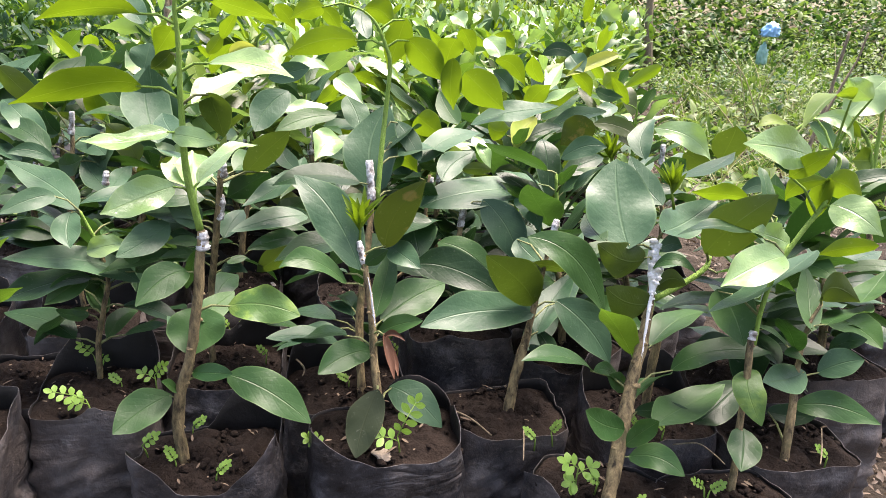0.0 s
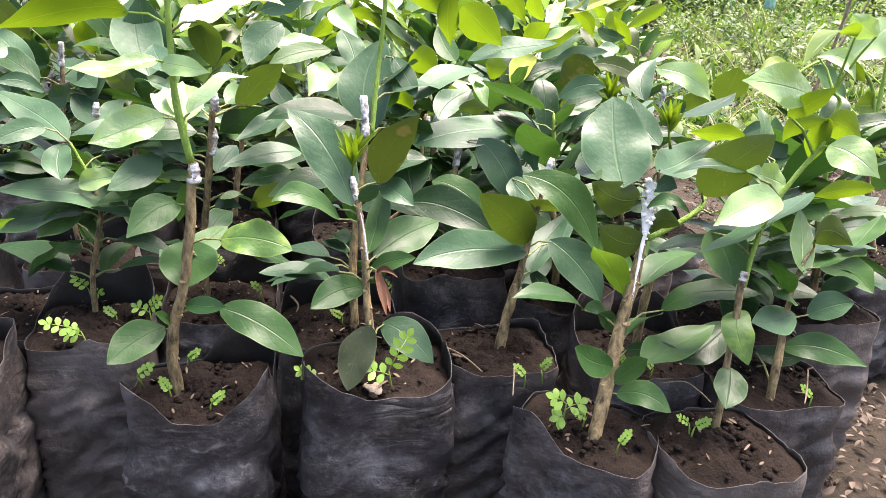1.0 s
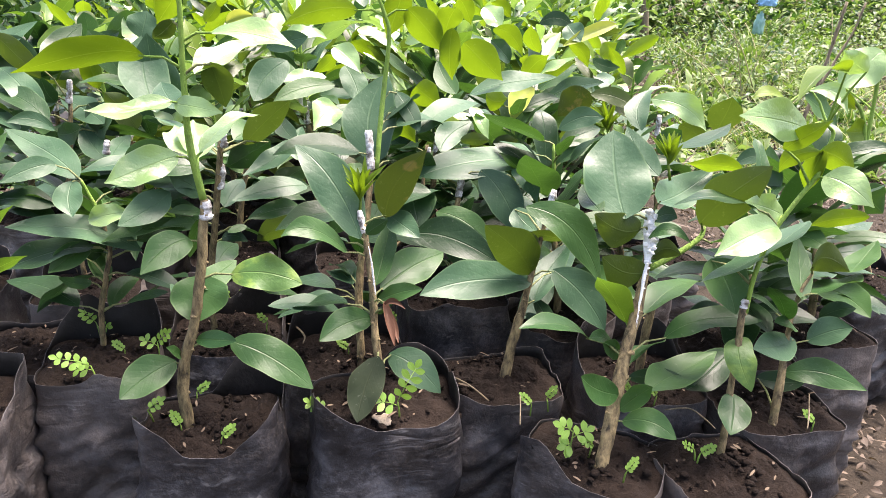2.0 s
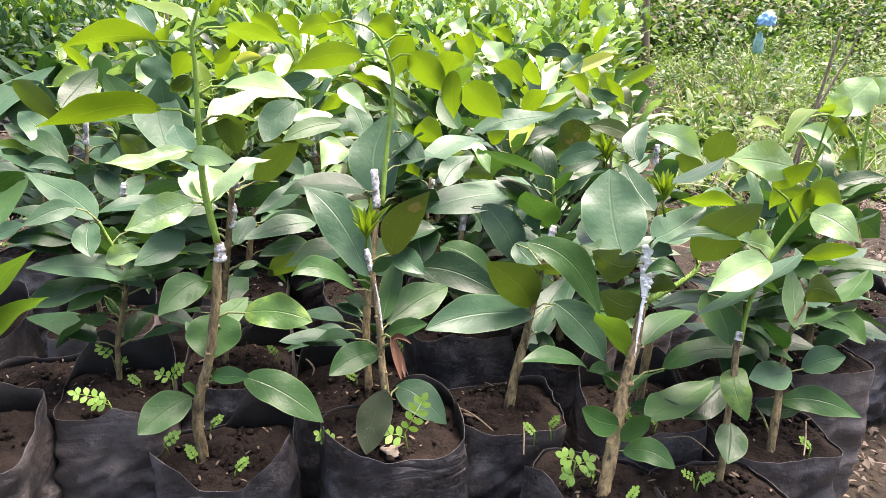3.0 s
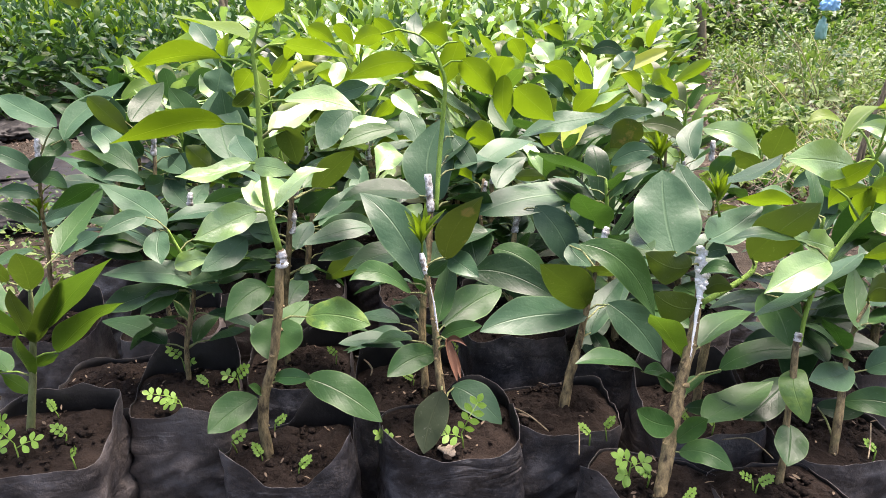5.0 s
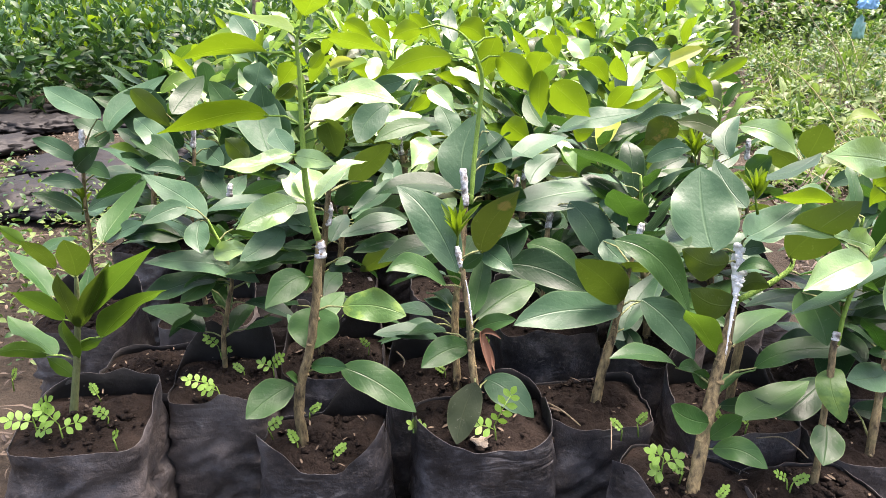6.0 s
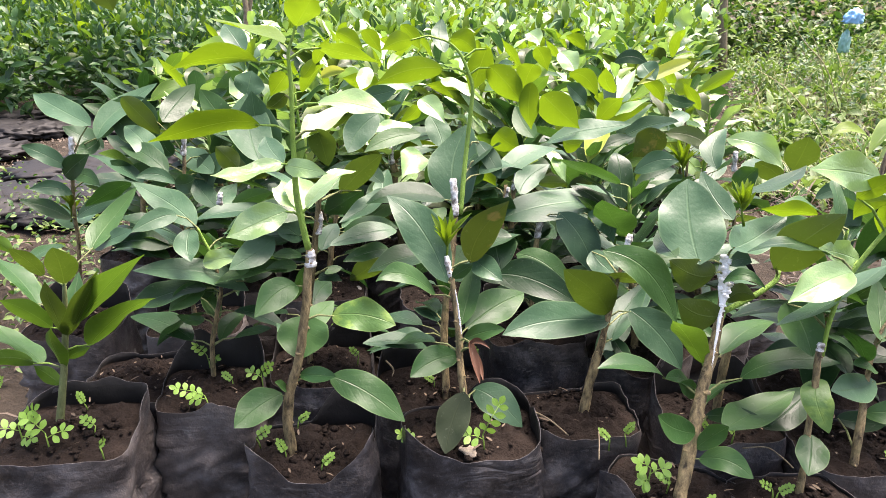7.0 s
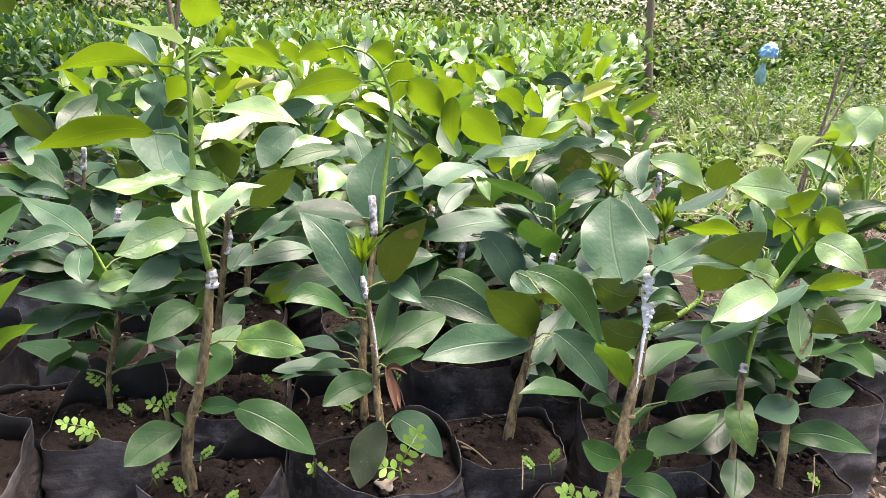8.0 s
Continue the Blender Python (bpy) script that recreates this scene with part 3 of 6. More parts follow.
leaf(p, LIME, (-0.005, 0.000, 0.578), (-0.039, 0.010, 0.581), (-0.082, 0.020, 0.570), 0.026, 39)
leaf(p, LIME, (0.044, 0.000, 0.590), (0.065, 0.010, 0.585), (0.096, 0.020, 0.576), 0.019, -38)
leaf(p, LIME, (0.017, 0.000, 0.569), (0.009, 0.010, 0.559), (0.000, 0.020, 0.548), 0.018, 36)
leaf(p, OLIVE, (0.015, 0.000, 0.552), (0.006, 0.010, 0.544), (-0.004, 0.020, 0.538), 0.012, 51)
leaf(p, LIME, (-0.008, 0.000, 0.527), (-0.048, 0.010, 0.528), (-0.107, 0.020, 0.509), 0.034, 43)
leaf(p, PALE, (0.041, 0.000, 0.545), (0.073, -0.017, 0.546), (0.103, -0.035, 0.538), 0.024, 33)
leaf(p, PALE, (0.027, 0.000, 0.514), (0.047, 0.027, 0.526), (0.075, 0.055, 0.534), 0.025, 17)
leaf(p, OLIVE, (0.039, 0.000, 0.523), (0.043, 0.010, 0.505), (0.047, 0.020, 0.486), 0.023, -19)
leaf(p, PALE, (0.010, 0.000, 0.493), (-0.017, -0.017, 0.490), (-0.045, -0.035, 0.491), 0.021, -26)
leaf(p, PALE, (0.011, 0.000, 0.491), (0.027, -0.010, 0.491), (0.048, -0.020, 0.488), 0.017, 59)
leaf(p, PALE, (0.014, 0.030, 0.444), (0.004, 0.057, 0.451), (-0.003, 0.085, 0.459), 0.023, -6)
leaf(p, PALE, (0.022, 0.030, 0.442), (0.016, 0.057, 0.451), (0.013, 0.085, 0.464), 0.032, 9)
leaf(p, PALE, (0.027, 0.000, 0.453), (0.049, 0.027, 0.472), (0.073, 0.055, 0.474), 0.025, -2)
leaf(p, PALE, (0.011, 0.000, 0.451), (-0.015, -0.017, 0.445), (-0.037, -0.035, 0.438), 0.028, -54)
leaf(p, GREEN, (0.015, 0.000, 0.381), (-0.002, -0.017, 0.380), (-0.019, -0.035, 0.365), 0.028, -41)
leaf(p, GREEN, (0.024, 0.000, 0.399), (0.017, 0.010, 0.380), (0.011, 0.020, 0.358), 0.016, -13)
leaf(p, GREEN, (0.016, 0.035, 0.335), (0.018, 0.017, 0.320), (0.014, 0.000, 0.305), 0.050, 4)
leaf(p, GREEN, (0.017, 0.020, 0.329), (0.028, 0.047, 0.329), (0.044, 0.075, 0.333), 0.023, 33)
leaf(p, MOTTLED, (0.045, 0.000, 0.349), (0.074, -0.010, 0.353), (0.104, -0.020, 0.346), 0.031, 50)
leaf(p, GREEN, (0.013, 0.000, 0.289), (0.031, -0.010, 0.293), (0.048, -0.020, 0.296), 0.015, 48)
leaf(p, GREEN, (0.041, 0.000, 0.286), (0.077, -0.017, 0.277), (0.111, -0.035, 0.254), 0.033, 37)
leaf(p, GREEN, (-0.005, 0.000, 0.270), (-0.027, -0.017, 0.265), (-0.045, -0.035, 0.256), 0.032, -38)
leaf(p, GREEN, (0.000, 0.000, 0.273), (-0.004, -0.010, 0.283), (-0.008, -0.020, 0.293), 0.010, -67)
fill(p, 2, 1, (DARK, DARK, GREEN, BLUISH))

p = seedling("grafted citrus seedling with silver tape on the cut stem", 0.004, 0.200, 0.193, cx=0.02, cy=0.2, rim=0.045)
stem(p, "bark", [(0.005, 0.203, 0.185, 0.0050), (0.006, 0.189, 0.260, 0.0047), (0.016, 0.175, 0.336, 0.0045), (0.024, 0.165, 0.392, 0.0041), (0.029, 0.158, 0.432, 0.0035)])
tape(p, (0.031, 0.159, 0.424), (0.031, 0.156, 0.443), 0.0057)
tape(p, (0.025, 0.168, 0.378), (0.027, 0.163, 0.405), 0.0055)
leaf(p, DARK, (0.077, 0.170, 0.428), (0.052, 0.180, 0.411), (0.031, 0.190, 0.396), 0.029, 75)
leaf(p, BLUISH, (0.103, 0.170, 0.428), (0.082, 0.153, 0.415), (0.050, 0.135, 0.400), 0.023, -25)
leaf(p, OLIVE, (0.051, 0.170, 0.424), (0.075, 0.155, 0.453), (0.098, 0.140, 0.474), 0.028, -62)
leaf(p, GREEN, (0.152, 0.300, 0.470), (0.112, 0.282, 0.467), (0.079, 0.265, 0.453), 0.027, -39)
leaf(p, PALE, (0.142, 0.310, 0.478), (0.113, 0.300, 0.478), (0.085, 0.290, 0.473), 0.020, -40)
leaf(p, BLUISH, (0.096, 0.250, 0.502), (0.073, 0.232, 0.486), (0.060, 0.215, 0.462), 0.035, -40)
leaf(p, PALE, (0.153, 0.250, 0.449), (0.137, 0.232, 0.448), (0.123, 0.215, 0.430), 0.035, -37)
leaf(p, BLUISH, (0.114, 0.170, 0.379), (0.081, 0.153, 0.383), (0.038, 0.135, 0.374), 0.028, -30)
leaf(p, GREEN, (0.105, 0.170, 0.357), (0.083, 0.153, 0.360), (0.053, 0.135, 0.355), 0.021, -41)
leaf(p, OLIVE, (0.105, 0.170, 0.352), (0.080, 0.180, 0.330), (0.058, 0.190, 0.312), 0.027, 78)
leaf(p, GREEN, (0.049, 0.170, 0.336), (0.040, 0.160, 0.337), (0.031, 0.150, 0.336), 0.009, -33)
leaf(p, BLUISH, (0.006, 0.170, 0.371), (-0.007, 0.160, 0.387), (-0.022, 0.150, 0.398), 0.027, -79)
leaf(p, GREEN, (0.005, 0.170, 0.351), (-0.009, 0.160, 0.358), (-0.026, 0.150, 0.359), 0.012, -51)
leaf(p, GREEN, (-0.001, 0.170, 0.340), (-0.016, 0.160, 0.343), (-0.035, 0.150, 0.342), 0.015, -56)
leaf(p, BLUISH, (0.027, 0.170, 0.357), (0.034, 0.198, 0.365), (0.044, 0.225, 0.373), 0.023, 19)
leaf(p, DARK, (0.019, 0.200, 0.312), (0.033, 0.190, 0.319), (0.049, 0.180, 0.315), 0.015, 53)
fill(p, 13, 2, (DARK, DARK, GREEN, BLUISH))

p = seedling("leafy citrus seedling with broad blue-green leaves", -0.106, 0.160, 0.200, cx=-0.105, cy=0.143, rx=0.058, ry=0.056, rim=0.045, corners=(50, 110))
stem(p, "bark", [(-0.105, 0.160, 0.199, 0.0040), (-0.103, 0.160, 0.246, 0.0036), (-0.094, 0.160, 0.287, 0.0033), (-0.087, 0.160, 0.320, 0.0027), (-0.094, 0.160, 0.360, 0.0024)])
stem(p, "shoot", [(-0.093, 0.160, 0.357, 0.0021), (-0.101, 0.160, 0.376, 0.0018), (-0.106, 0.160, 0.390, 0.0013)])
tape(p, (-0.080, 0.160, 0.416), (-0.078, 0.160, 0.430), 0.0039)
leaf(p, BLUISH, (-0.108, 0.160, 0.391), (-0.141, 0.188, 0.414), (-0.186, 0.215, 0.430), 0.034, -30)
leaf(p, BLUISH, (-0.056, 0.160, 0.314), (-0.111, 0.150, 0.346), (-0.174, 0.140, 0.349), 0.041, -21)
leaf(p, PALE, (-0.104, 0.160, 0.349), (-0.080, 0.150, 0.357), (-0.057, 0.140, 0.363), 0.022, 64)
leaf(p, BLUISH, (-0.024, 0.160, 0.377), (-0.044, 0.143, 0.364), (-0.069, 0.125, 0.353), 0.031, -48)
leaf(p, BLUISH, (-0.114, 0.160, 0.390), (-0.115, 0.143, 0.375), (-0.108, 0.125, 0.363), 0.027, 7)
leaf(p, GREEN, (-0.109, 0.160, 0.386), (-0.103, 0.170, 0.368), (-0.099, 0.180, 0.345), 0.019, -37)
leaf(p, BLUISH, (-0.126, 0.160, 0.406), (-0.143, 0.143, 0.407), (-0.166, 0.125, 0.397), 0.021, -56)
leaf(p, GREEN, (-0.106, 0.160, 0.321), (-0.121, 0.143, 0.316), (-0.137, 0.125, 0.306), 0.025, -44)
leaf(p, DARK, (-0.124, 0.160, 0.254), (-0.162, 0.188, 0.266), (-0.209, 0.215, 0.264), 0.034, -12)
leaf(p, GREEN, (-0.108, 0.160, 0.281), (-0.121, 0.150, 0.284), (-0.133, 0.140, 0.295), 0.012, -59)
leaf(p, GREEN, (-0.094, 0.160, 0.252), (-0.086, 0.188, 0.263), (-0.074, 0.215, 0.261), 0.020, 24)
leaf(p, GREEN, (-0.077, 0.160, 0.256), (-0.054, 0.150, 0.269), (-0.031, 0.140, 0.275), 0.018, 15)
leaf(p, GREEN, (-0.060, 0.160, 0.325), (-0.045, 0.188, 0.331), (-0.025, 0.215, 0.331), 0.023, 44)
leaf(p, GREEN, (-0.077, 0.160, 0.335), (-0.064, 0.150, 0.343), (-0.050, 0.140, 0.346), 0.013, 67)
leaf(p, GREEN, (-0.094, 0.160, 0.280), (-0.107, 0.188, 0.289), (-0.120, 0.215, 0.302), 0.021, 9)
leaf(p, BLUISH, (-0.028, 0.240, 0.386), (-0.073, 0.222, 0.388), (-0.119, 0.205, 0.386), 0.032, -16)
leaf(p, BLUISH, (-0.111, 0.300, 0.375), (-0.134, 0.328, 0.391), (-0.151, 0.355, 0.409), 0.028, -18)
leaf(p, DARK, (-0.157, 0.280, 0.413), (-0.142, 0.270, 0.415), (-0.127, 0.260, 0.424), 0.025, 76)
leaf(p, BLUISH, (-0.135, 0.200, 0.432), (-0.152, 0.190, 0.445), (-0.172, 0.180, 0.443), 0.015, -67)
leaf(p, DARK, (-0.120, 0.190, 0.296), (-0.112, 0.190, 0.304), (-0.097, 0.190, 0.312), 0.017, -86)
fill(p, 10, 3, (DARK, DARK, GREEN, BLUISH))

p = seedling("young citrus seedling with upright yellow-green leaves", -0.249, 0.080, 0.199, cx=-0.228, cy=0.065, rx=0.066, ry=0.06, rim=0.022, corners=(25, 70, 115))
stem(p, "green", [(-0.249, 0.080, 0.198, 0.0045), (-0.242, 0.080, 0.232, 0.0038), (-0.235, 0.080, 0.265, 0.0035), (-0.226, 0.080, 0.316, 0.0029), (-0.221, 0.080, 0.356, 0.0020)])
leaf(p, YOUNG, (-0.264, 0.080, 0.393), (-0.274, 0.080, 0.404), (-0.286, 0.080, 0.414), 0.012, 95)
leaf(p, OLIVE, (-0.239, 0.080, 0.367), (-0.244, 0.065, 0.390), (-0.251, 0.050, 0.406), 0.017, 35)
leaf(p, OLIVE, (-0.221, 0.080, 0.358), (-0.215, 0.065, 0.384), (-0.213, 0.050, 0.406), 0.028, 0)
leaf(p, GREEN, (-0.248, 0.080, 0.336), (-0.277, 0.108, 0.352), (-0.309, 0.135, 0.369), 0.029, 18)
leaf(p, YOUNG, (-0.239, 0.080, 0.311), (-0.254, 0.065, 0.337), (-0.270, 0.050, 0.355), 0.021, 63)
leaf(p, GREEN, (-0.255, 0.080, 0.271), (-0.289, 0.108, 0.282), (-0.323, 0.135, 0.295), 0.030, 14)
leaf(p, YOUNG, (-0.262, 0.080, 0.272), (-0.288, 0.080, 0.281), (-0.317, 0.080, 0.275), 0.018, 90)
leaf(p, OLIVE, (-0.229, 0.080, 0.302), (-0.228, 0.065, 0.340), (-0.225, 0.050, 0.372), 0.025, -26)
leaf(p, OLIVE, (-0.225, 0.080, 0.302), (-0.203, 0.065, 0.337), (-0.176, 0.050, 0.382), 0.032, -2)
leaf(p, YOUNG, (-0.214, 0.080, 0.315), (-0.175, 0.065, 0.360), (-0.131, 0.050, 0.397), 0.040, -21)
leaf(p, YOUNG, (-0.207, 0.080, 0.289), (-0.172, 0.065, 0.324), (-0.126, 0.050, 0.352), 0.035, -33)
leaf(p, GREEN, (-0.202, 0.110, 0.383), (-0.193, 0.137, 0.404), (-0.167, 0.165, 0.436), 0.028, 14)
leaf(p, BLUISH, (-0.206, 0.130, 0.378), (-0.182, 0.120, 0.392), (-0.159, 0.110, 0.403), 0.019, 51)
leaf(p, YOUNG, (-0.230, 0.080, 0.277), (-0.219, 0.080, 0.283), (-0.206, 0.080, 0.288), 0.012, -90)
leaf(p, YOUNG, (-0.241, 0.080, 0.247), (-0.253, 0.080, 0.259), (-0.264, 0.080, 0.270), 0.016, 101)
leaf(p, GREEN, (-0.234, 0.100, 0.308), (-0.234, 0.127, 0.322), (-0.236, 0.155, 0.344), 0.022, -20)
leaf(p, YOUNG, (-0.236, 0.080, 0.265), (-0.233, 0.065, 0.299), (-0.227, 0.050, 0.324), 0.022, -40)

p = seedling("citrus seedling with a yellow bud and silver tape", -0.327, 0.350, 0.199)
stem(p, "bark", [(-0.334, 0.353, 0.162, 0.0036), (-0.308, 0.341, 0.303, 0.0034), (-0.303, 0.335, 0.368, 0.0030), (-0.293, 0.328, 0.437, 0.0029)])
tape(p, (-0.291, 0.328, 0.439), (-0.290, 0.326, 0.465), 0.0053)
bud(p, (-0.308, 0.336, 0.359), (-0.302, 0.333, 0.392))
leaf(p, BLUISH, (-0.256, 0.320, 0.463), (-0.239, 0.348, 0.497), (-0.190, 0.375, 0.527), 0.035, 27)
leaf(p, OLIVE, (-0.220, 0.320, 0.515), (-0.204, 0.330, 0.493), (-0.184, 0.340, 0.465), 0.026, -72)
leaf(p, DARK, (-0.174, 0.320, 0.484), (-0.161, 0.348, 0.504), (-0.142, 0.375, 0.526), 0.031, 42)
leaf(p, BLUISH, (-0.168, 0.280, 0.428), (-0.197, 0.308, 0.462), (-0.225, 0.335, 0.477), 0.032, -24)
leaf(p, DARK, (-0.158, 0.260, 0.429), (-0.191, 0.288, 0.449), (-0.229, 0.315, 0.454), 0.031, -17)
leaf(p, BLUISH, (-0.189, 0.260, 0.419), (-0.226, 0.288, 0.434), (-0.268, 0.315, 0.444), 0.033, 9)
leaf(p, DARK, (-0.190, 0.220, 0.429), (-0.220, 0.230, 0.414), (-0.252, 0.240, 0.396), 0.024, 42)
leaf(p, GREEN, (-0.261, 0.340, 0.458), (-0.269, 0.323, 0.451), (-0.278, 0.305, 0.447), 0.018, -52)
leaf(p, DARK, (-0.209, 0.300, 0.415), (-0.219, 0.290, 0.432), (-0.230, 0.280, 0.443), 0.017, -85)
leaf(p, BLUISH, (-0.261, 0.320, 0.480), (-0.305, 0.348, 0.494), (-0.347, 0.375, 0.513), 0.035, -33)
leaf(p, DARK, (-0.302, 0.320, 0.416), (-0.286, 0.310, 0.430), (-0.261, 0.300, 0.447), 0.028, 90)
leaf(p, BLUISH, (-0.297, 0.320, 0.427), (-0.319, 0.310, 0.447), (-0.339, 0.300, 0.459), 0.022, -69)
leaf(p, BLUISH, (-0.296, 0.320, 0.393), (-0.316, 0.310, 0.404), (-0.339, 0.300, 0.404), 0.019, -65)
leaf(p, DARK, (-0.301, 0.320, 0.359), (-0.327, 0.310, 0.379), (-0.352, 0.300, 0.390), 0.021, -53)
leaf(p, DARK, (-0.271, 0.260, 0.378), (-0.238, 0.250, 0.397), (-0.200, 0.240, 0.406), 0.026, 50)
leaf(p, GREEN, (-0.293, 0.320, 0.417), (-0.269, 0.302, 0.420), (-0.248, 0.285, 0.411), 0.019, 47)
fill(p, 8, 5, (DARK, DARK, GREEN, BLUISH))

p = seedling("grafted citrus seedling with white tape and a fresh bud", 0.169, -0.020, 0.219, cx=0.176, cy=-0.005, rx=0.068, ry=0.053, rim=0.026, corners=(-150, -5, 60))
stem(p, "bark", [(0.170, -0.016, 0.214, 0.0046), (0.172, -0.003, 0.253, 0.0045), (0.169, 0.005, 0.279, 0.0045), (0.168, 0.013, 0.305, 0.0044), (0.166, 0.023, 0.337, 0.0040), (0.162, 0.033, 0.368, 0.0035), (0.161, 0.037, 0.379, 0.0033)])
stem(p, "wax", [(0.164, 0.012, 0.368, 0.0005), (0.167, 0.012, 0.352, 0.0009), (0.169, 0.012, 0.336, 0.0010), (0.171, 0.012, 0.322, 0.0005)])
tape(p, (0.161, 0.034, 0.371), (0.157, 0.041, 0.391), 0.0041)
bud(p, (0.158, 0.042, 0.394), (0.161, 0.053, 0.429))
leaf(p, BLUISH, (0.157, 0.030, 0.367), (0.134, 0.057, 0.413), (0.101, 0.085, 0.442), 0.041, -34)
leaf(p, BROWNED, (0.179, 0.030, 0.387), (0.186, 0.015, 0.424), (0.209, 0.000, 0.456), 0.032, -53)
leaf(p, GREEN, (0.146, 0.030, 0.354), (0.113, 0.020, 0.382), (0.087, 0.010, 0.378), 0.022, -46)
leaf(p, GREEN, (0.171, 0.030, 0.320), (0.182, 0.057, 0.342), (0.192, 0.085, 0.369), 0.025, -16)
leaf(p, GREEN, (0.176, 0.030, 0.317), (0.211, 0.057, 0.328), (0.247, 0.085, 0.331), 0.037, 38)
leaf(p, GREEN, (0.174, 0.030, 0.305), (0.193, 0.020, 0.317), (0.212, 0.010, 0.324), 0.017, 59)
leaf(p, BLUISH, (0.140, 0.060, 0.283), (0.107, 0.050, 0.299), (0.073, 0.040, 0.300), 0.024, -18)
leaf(p, GREEN, (0.169, 0.030, 0.288), (0.142, 0.012, 0.292), (0.118, -0.005, 0.284), 0.028, -41)
leaf(p, BLUISH, (0.186, 0.030, 0.249), (0.209, 0.012, 0.243), (0.231, -0.005, 0.222), 0.034, 37)
leaf(p, DULL, (0.169, -0.020, 0.274), (0.155, -0.037, 0.251), (0.147, -0.055, 0.230), 0.031, -9)
leaf(p, BLUISH, (0.187, 0.070, 0.378), (0.199, 0.052, 0.372), (0.213, 0.035, 0.365), 0.024, 38)
leaf(p, DARK, (0.162, 0.030, 0.372), (0.171, 0.030, 0.379), (0.182, 0.030, 0.386), 0.013, -90)
leaf(p, DARK, (0.153, 0.060, 0.370), (0.158, 0.070, 0.351), (0.163, 0.080, 0.333), 0.015, -16)
leaf(p, DRY, (0.176, 0.000, 0.318), (0.178, -0.017, 0.305), (0.181, -0.035, 0.291), 0.007, 1)
leaf(p, DRY, (0.174, 0.000, 0.310), (0.182, -0.010, 0.322), (0.192, -0.020, 0.319), 0.005, 57)
leaf(p, DRY, (0.178, 0.005, 0.309), (0.183, -0.012, 0.300), (0.185, -0.030, 0.291), 0.005, 7)
fill(p, 4, 6, (DARK, DARK, GREEN, BLUISH))

p = seedling("citrus seedling with a tall lime-green shoot above silver tape", 0.164, 0.100, 0.201, cx=0.15, cy=0.118, rx=0.064, ry=0.054)
stem(p, "bark", [(0.166, 0.100, 0.201, 0.0055), (0.164, 0.113, 0.256, 0.0054), (0.167, 0.124, 0.306, 0.0048), (0.175, 0.137, 0.361, 0.0043), (0.179, 0.146, 0.404, 0.0040)])
stem(p, "shoot", [(0.185, 0.146, 0.404, 0.0025), (0.189, 0.156, 0.446, 0.0027), (0.194, 0.165, 0.488, 0.0025), (0.198, 0.165, 0.537, 0.0022), (0.194, 0.165, 0.555, 0.0020), (0.185, 0.165, 0.575, 0.0017), (0.175, 0.165, 0.586, 0.0012), (0.166, 0.165, 0.591, 0.0010)])
tape(p, (0.179, 0.146, 0.402), (0.177, 0.155, 0.443), 0.0062)
leaf(p, LIME, (0.172, 0.165, 0.592), (0.190, 0.175, 0.589), (0.206, 0.185, 0.573), 0.025, -59)
leaf(p, LIME, (0.213, 0.165, 0.584), (0.206, 0.175, 0.560), (0.198, 0.185, 0.533), 0.028, 34)
leaf(p, LIME, (0.215, 0.165, 0.564), (0.238, 0.175, 0.545), (0.260, 0.185, 0.521), 0.032, -56)
leaf(p, LIME, (0.265, 0.165, 0.566), (0.261, 0.175, 0.554), (0.259, 0.185, 0.537), 0.027, 21)
leaf(p, LIME, (0.166, 0.165, 0.561), (0.130, 0.175, 0.559), (0.092, 0.185, 0.542), 0.027, 77)
leaf(p, LIME, (0.132, 0.165, 0.591), (0.117, 0.175, 0.588), (0.100, 0.185, 0.579), 0.021, 69)
leaf(p, LIME, (0.263, 0.165, 0.547), (0.264, 0.175, 0.520), (0.270, 0.185, 0.492), 0.023, -153)
leaf(p, LIME, (0.276, 0.165, 0.533), (0.299, 0.175, 0.515), (0.327, 0.185, 0.493), 0.038, -60)
leaf(p, BLUISH, (0.189, 0.185, 0.401), (0.183, 0.213, 0.446), (0.206, 0.240, 0.491), 0.060, -3)
leaf(p, BLUISH, (0.211, 0.200, 0.477), (0.224, 0.182, 0.459), (0.232, 0.165, 0.440), 0.021, 30)
leaf(p, DARK, (0.212, 0.100, 0.402), (0.214, 0.083, 0.384), (0.217, 0.065, 0.366), 0.043, 5)
leaf(p, BLUISH, (0.152, 0.250, 0.417), (0.155, 0.232, 0.406), (0.149, 0.215, 0.394), 0.020, -15)
leaf(p, PALE, (0.175, 0.200, 0.396), (0.162, 0.190, 0.391), (0.147, 0.180, 0.396), 0.016, -55)
leaf(p, GREEN, (0.213, 0.200, 0.456), (0.210, 0.210, 0.434), (0.206, 0.220, 0.416), 0.021, 21)
fill(p, 13, 7, (DARK, DARK, GREEN, BLUISH))

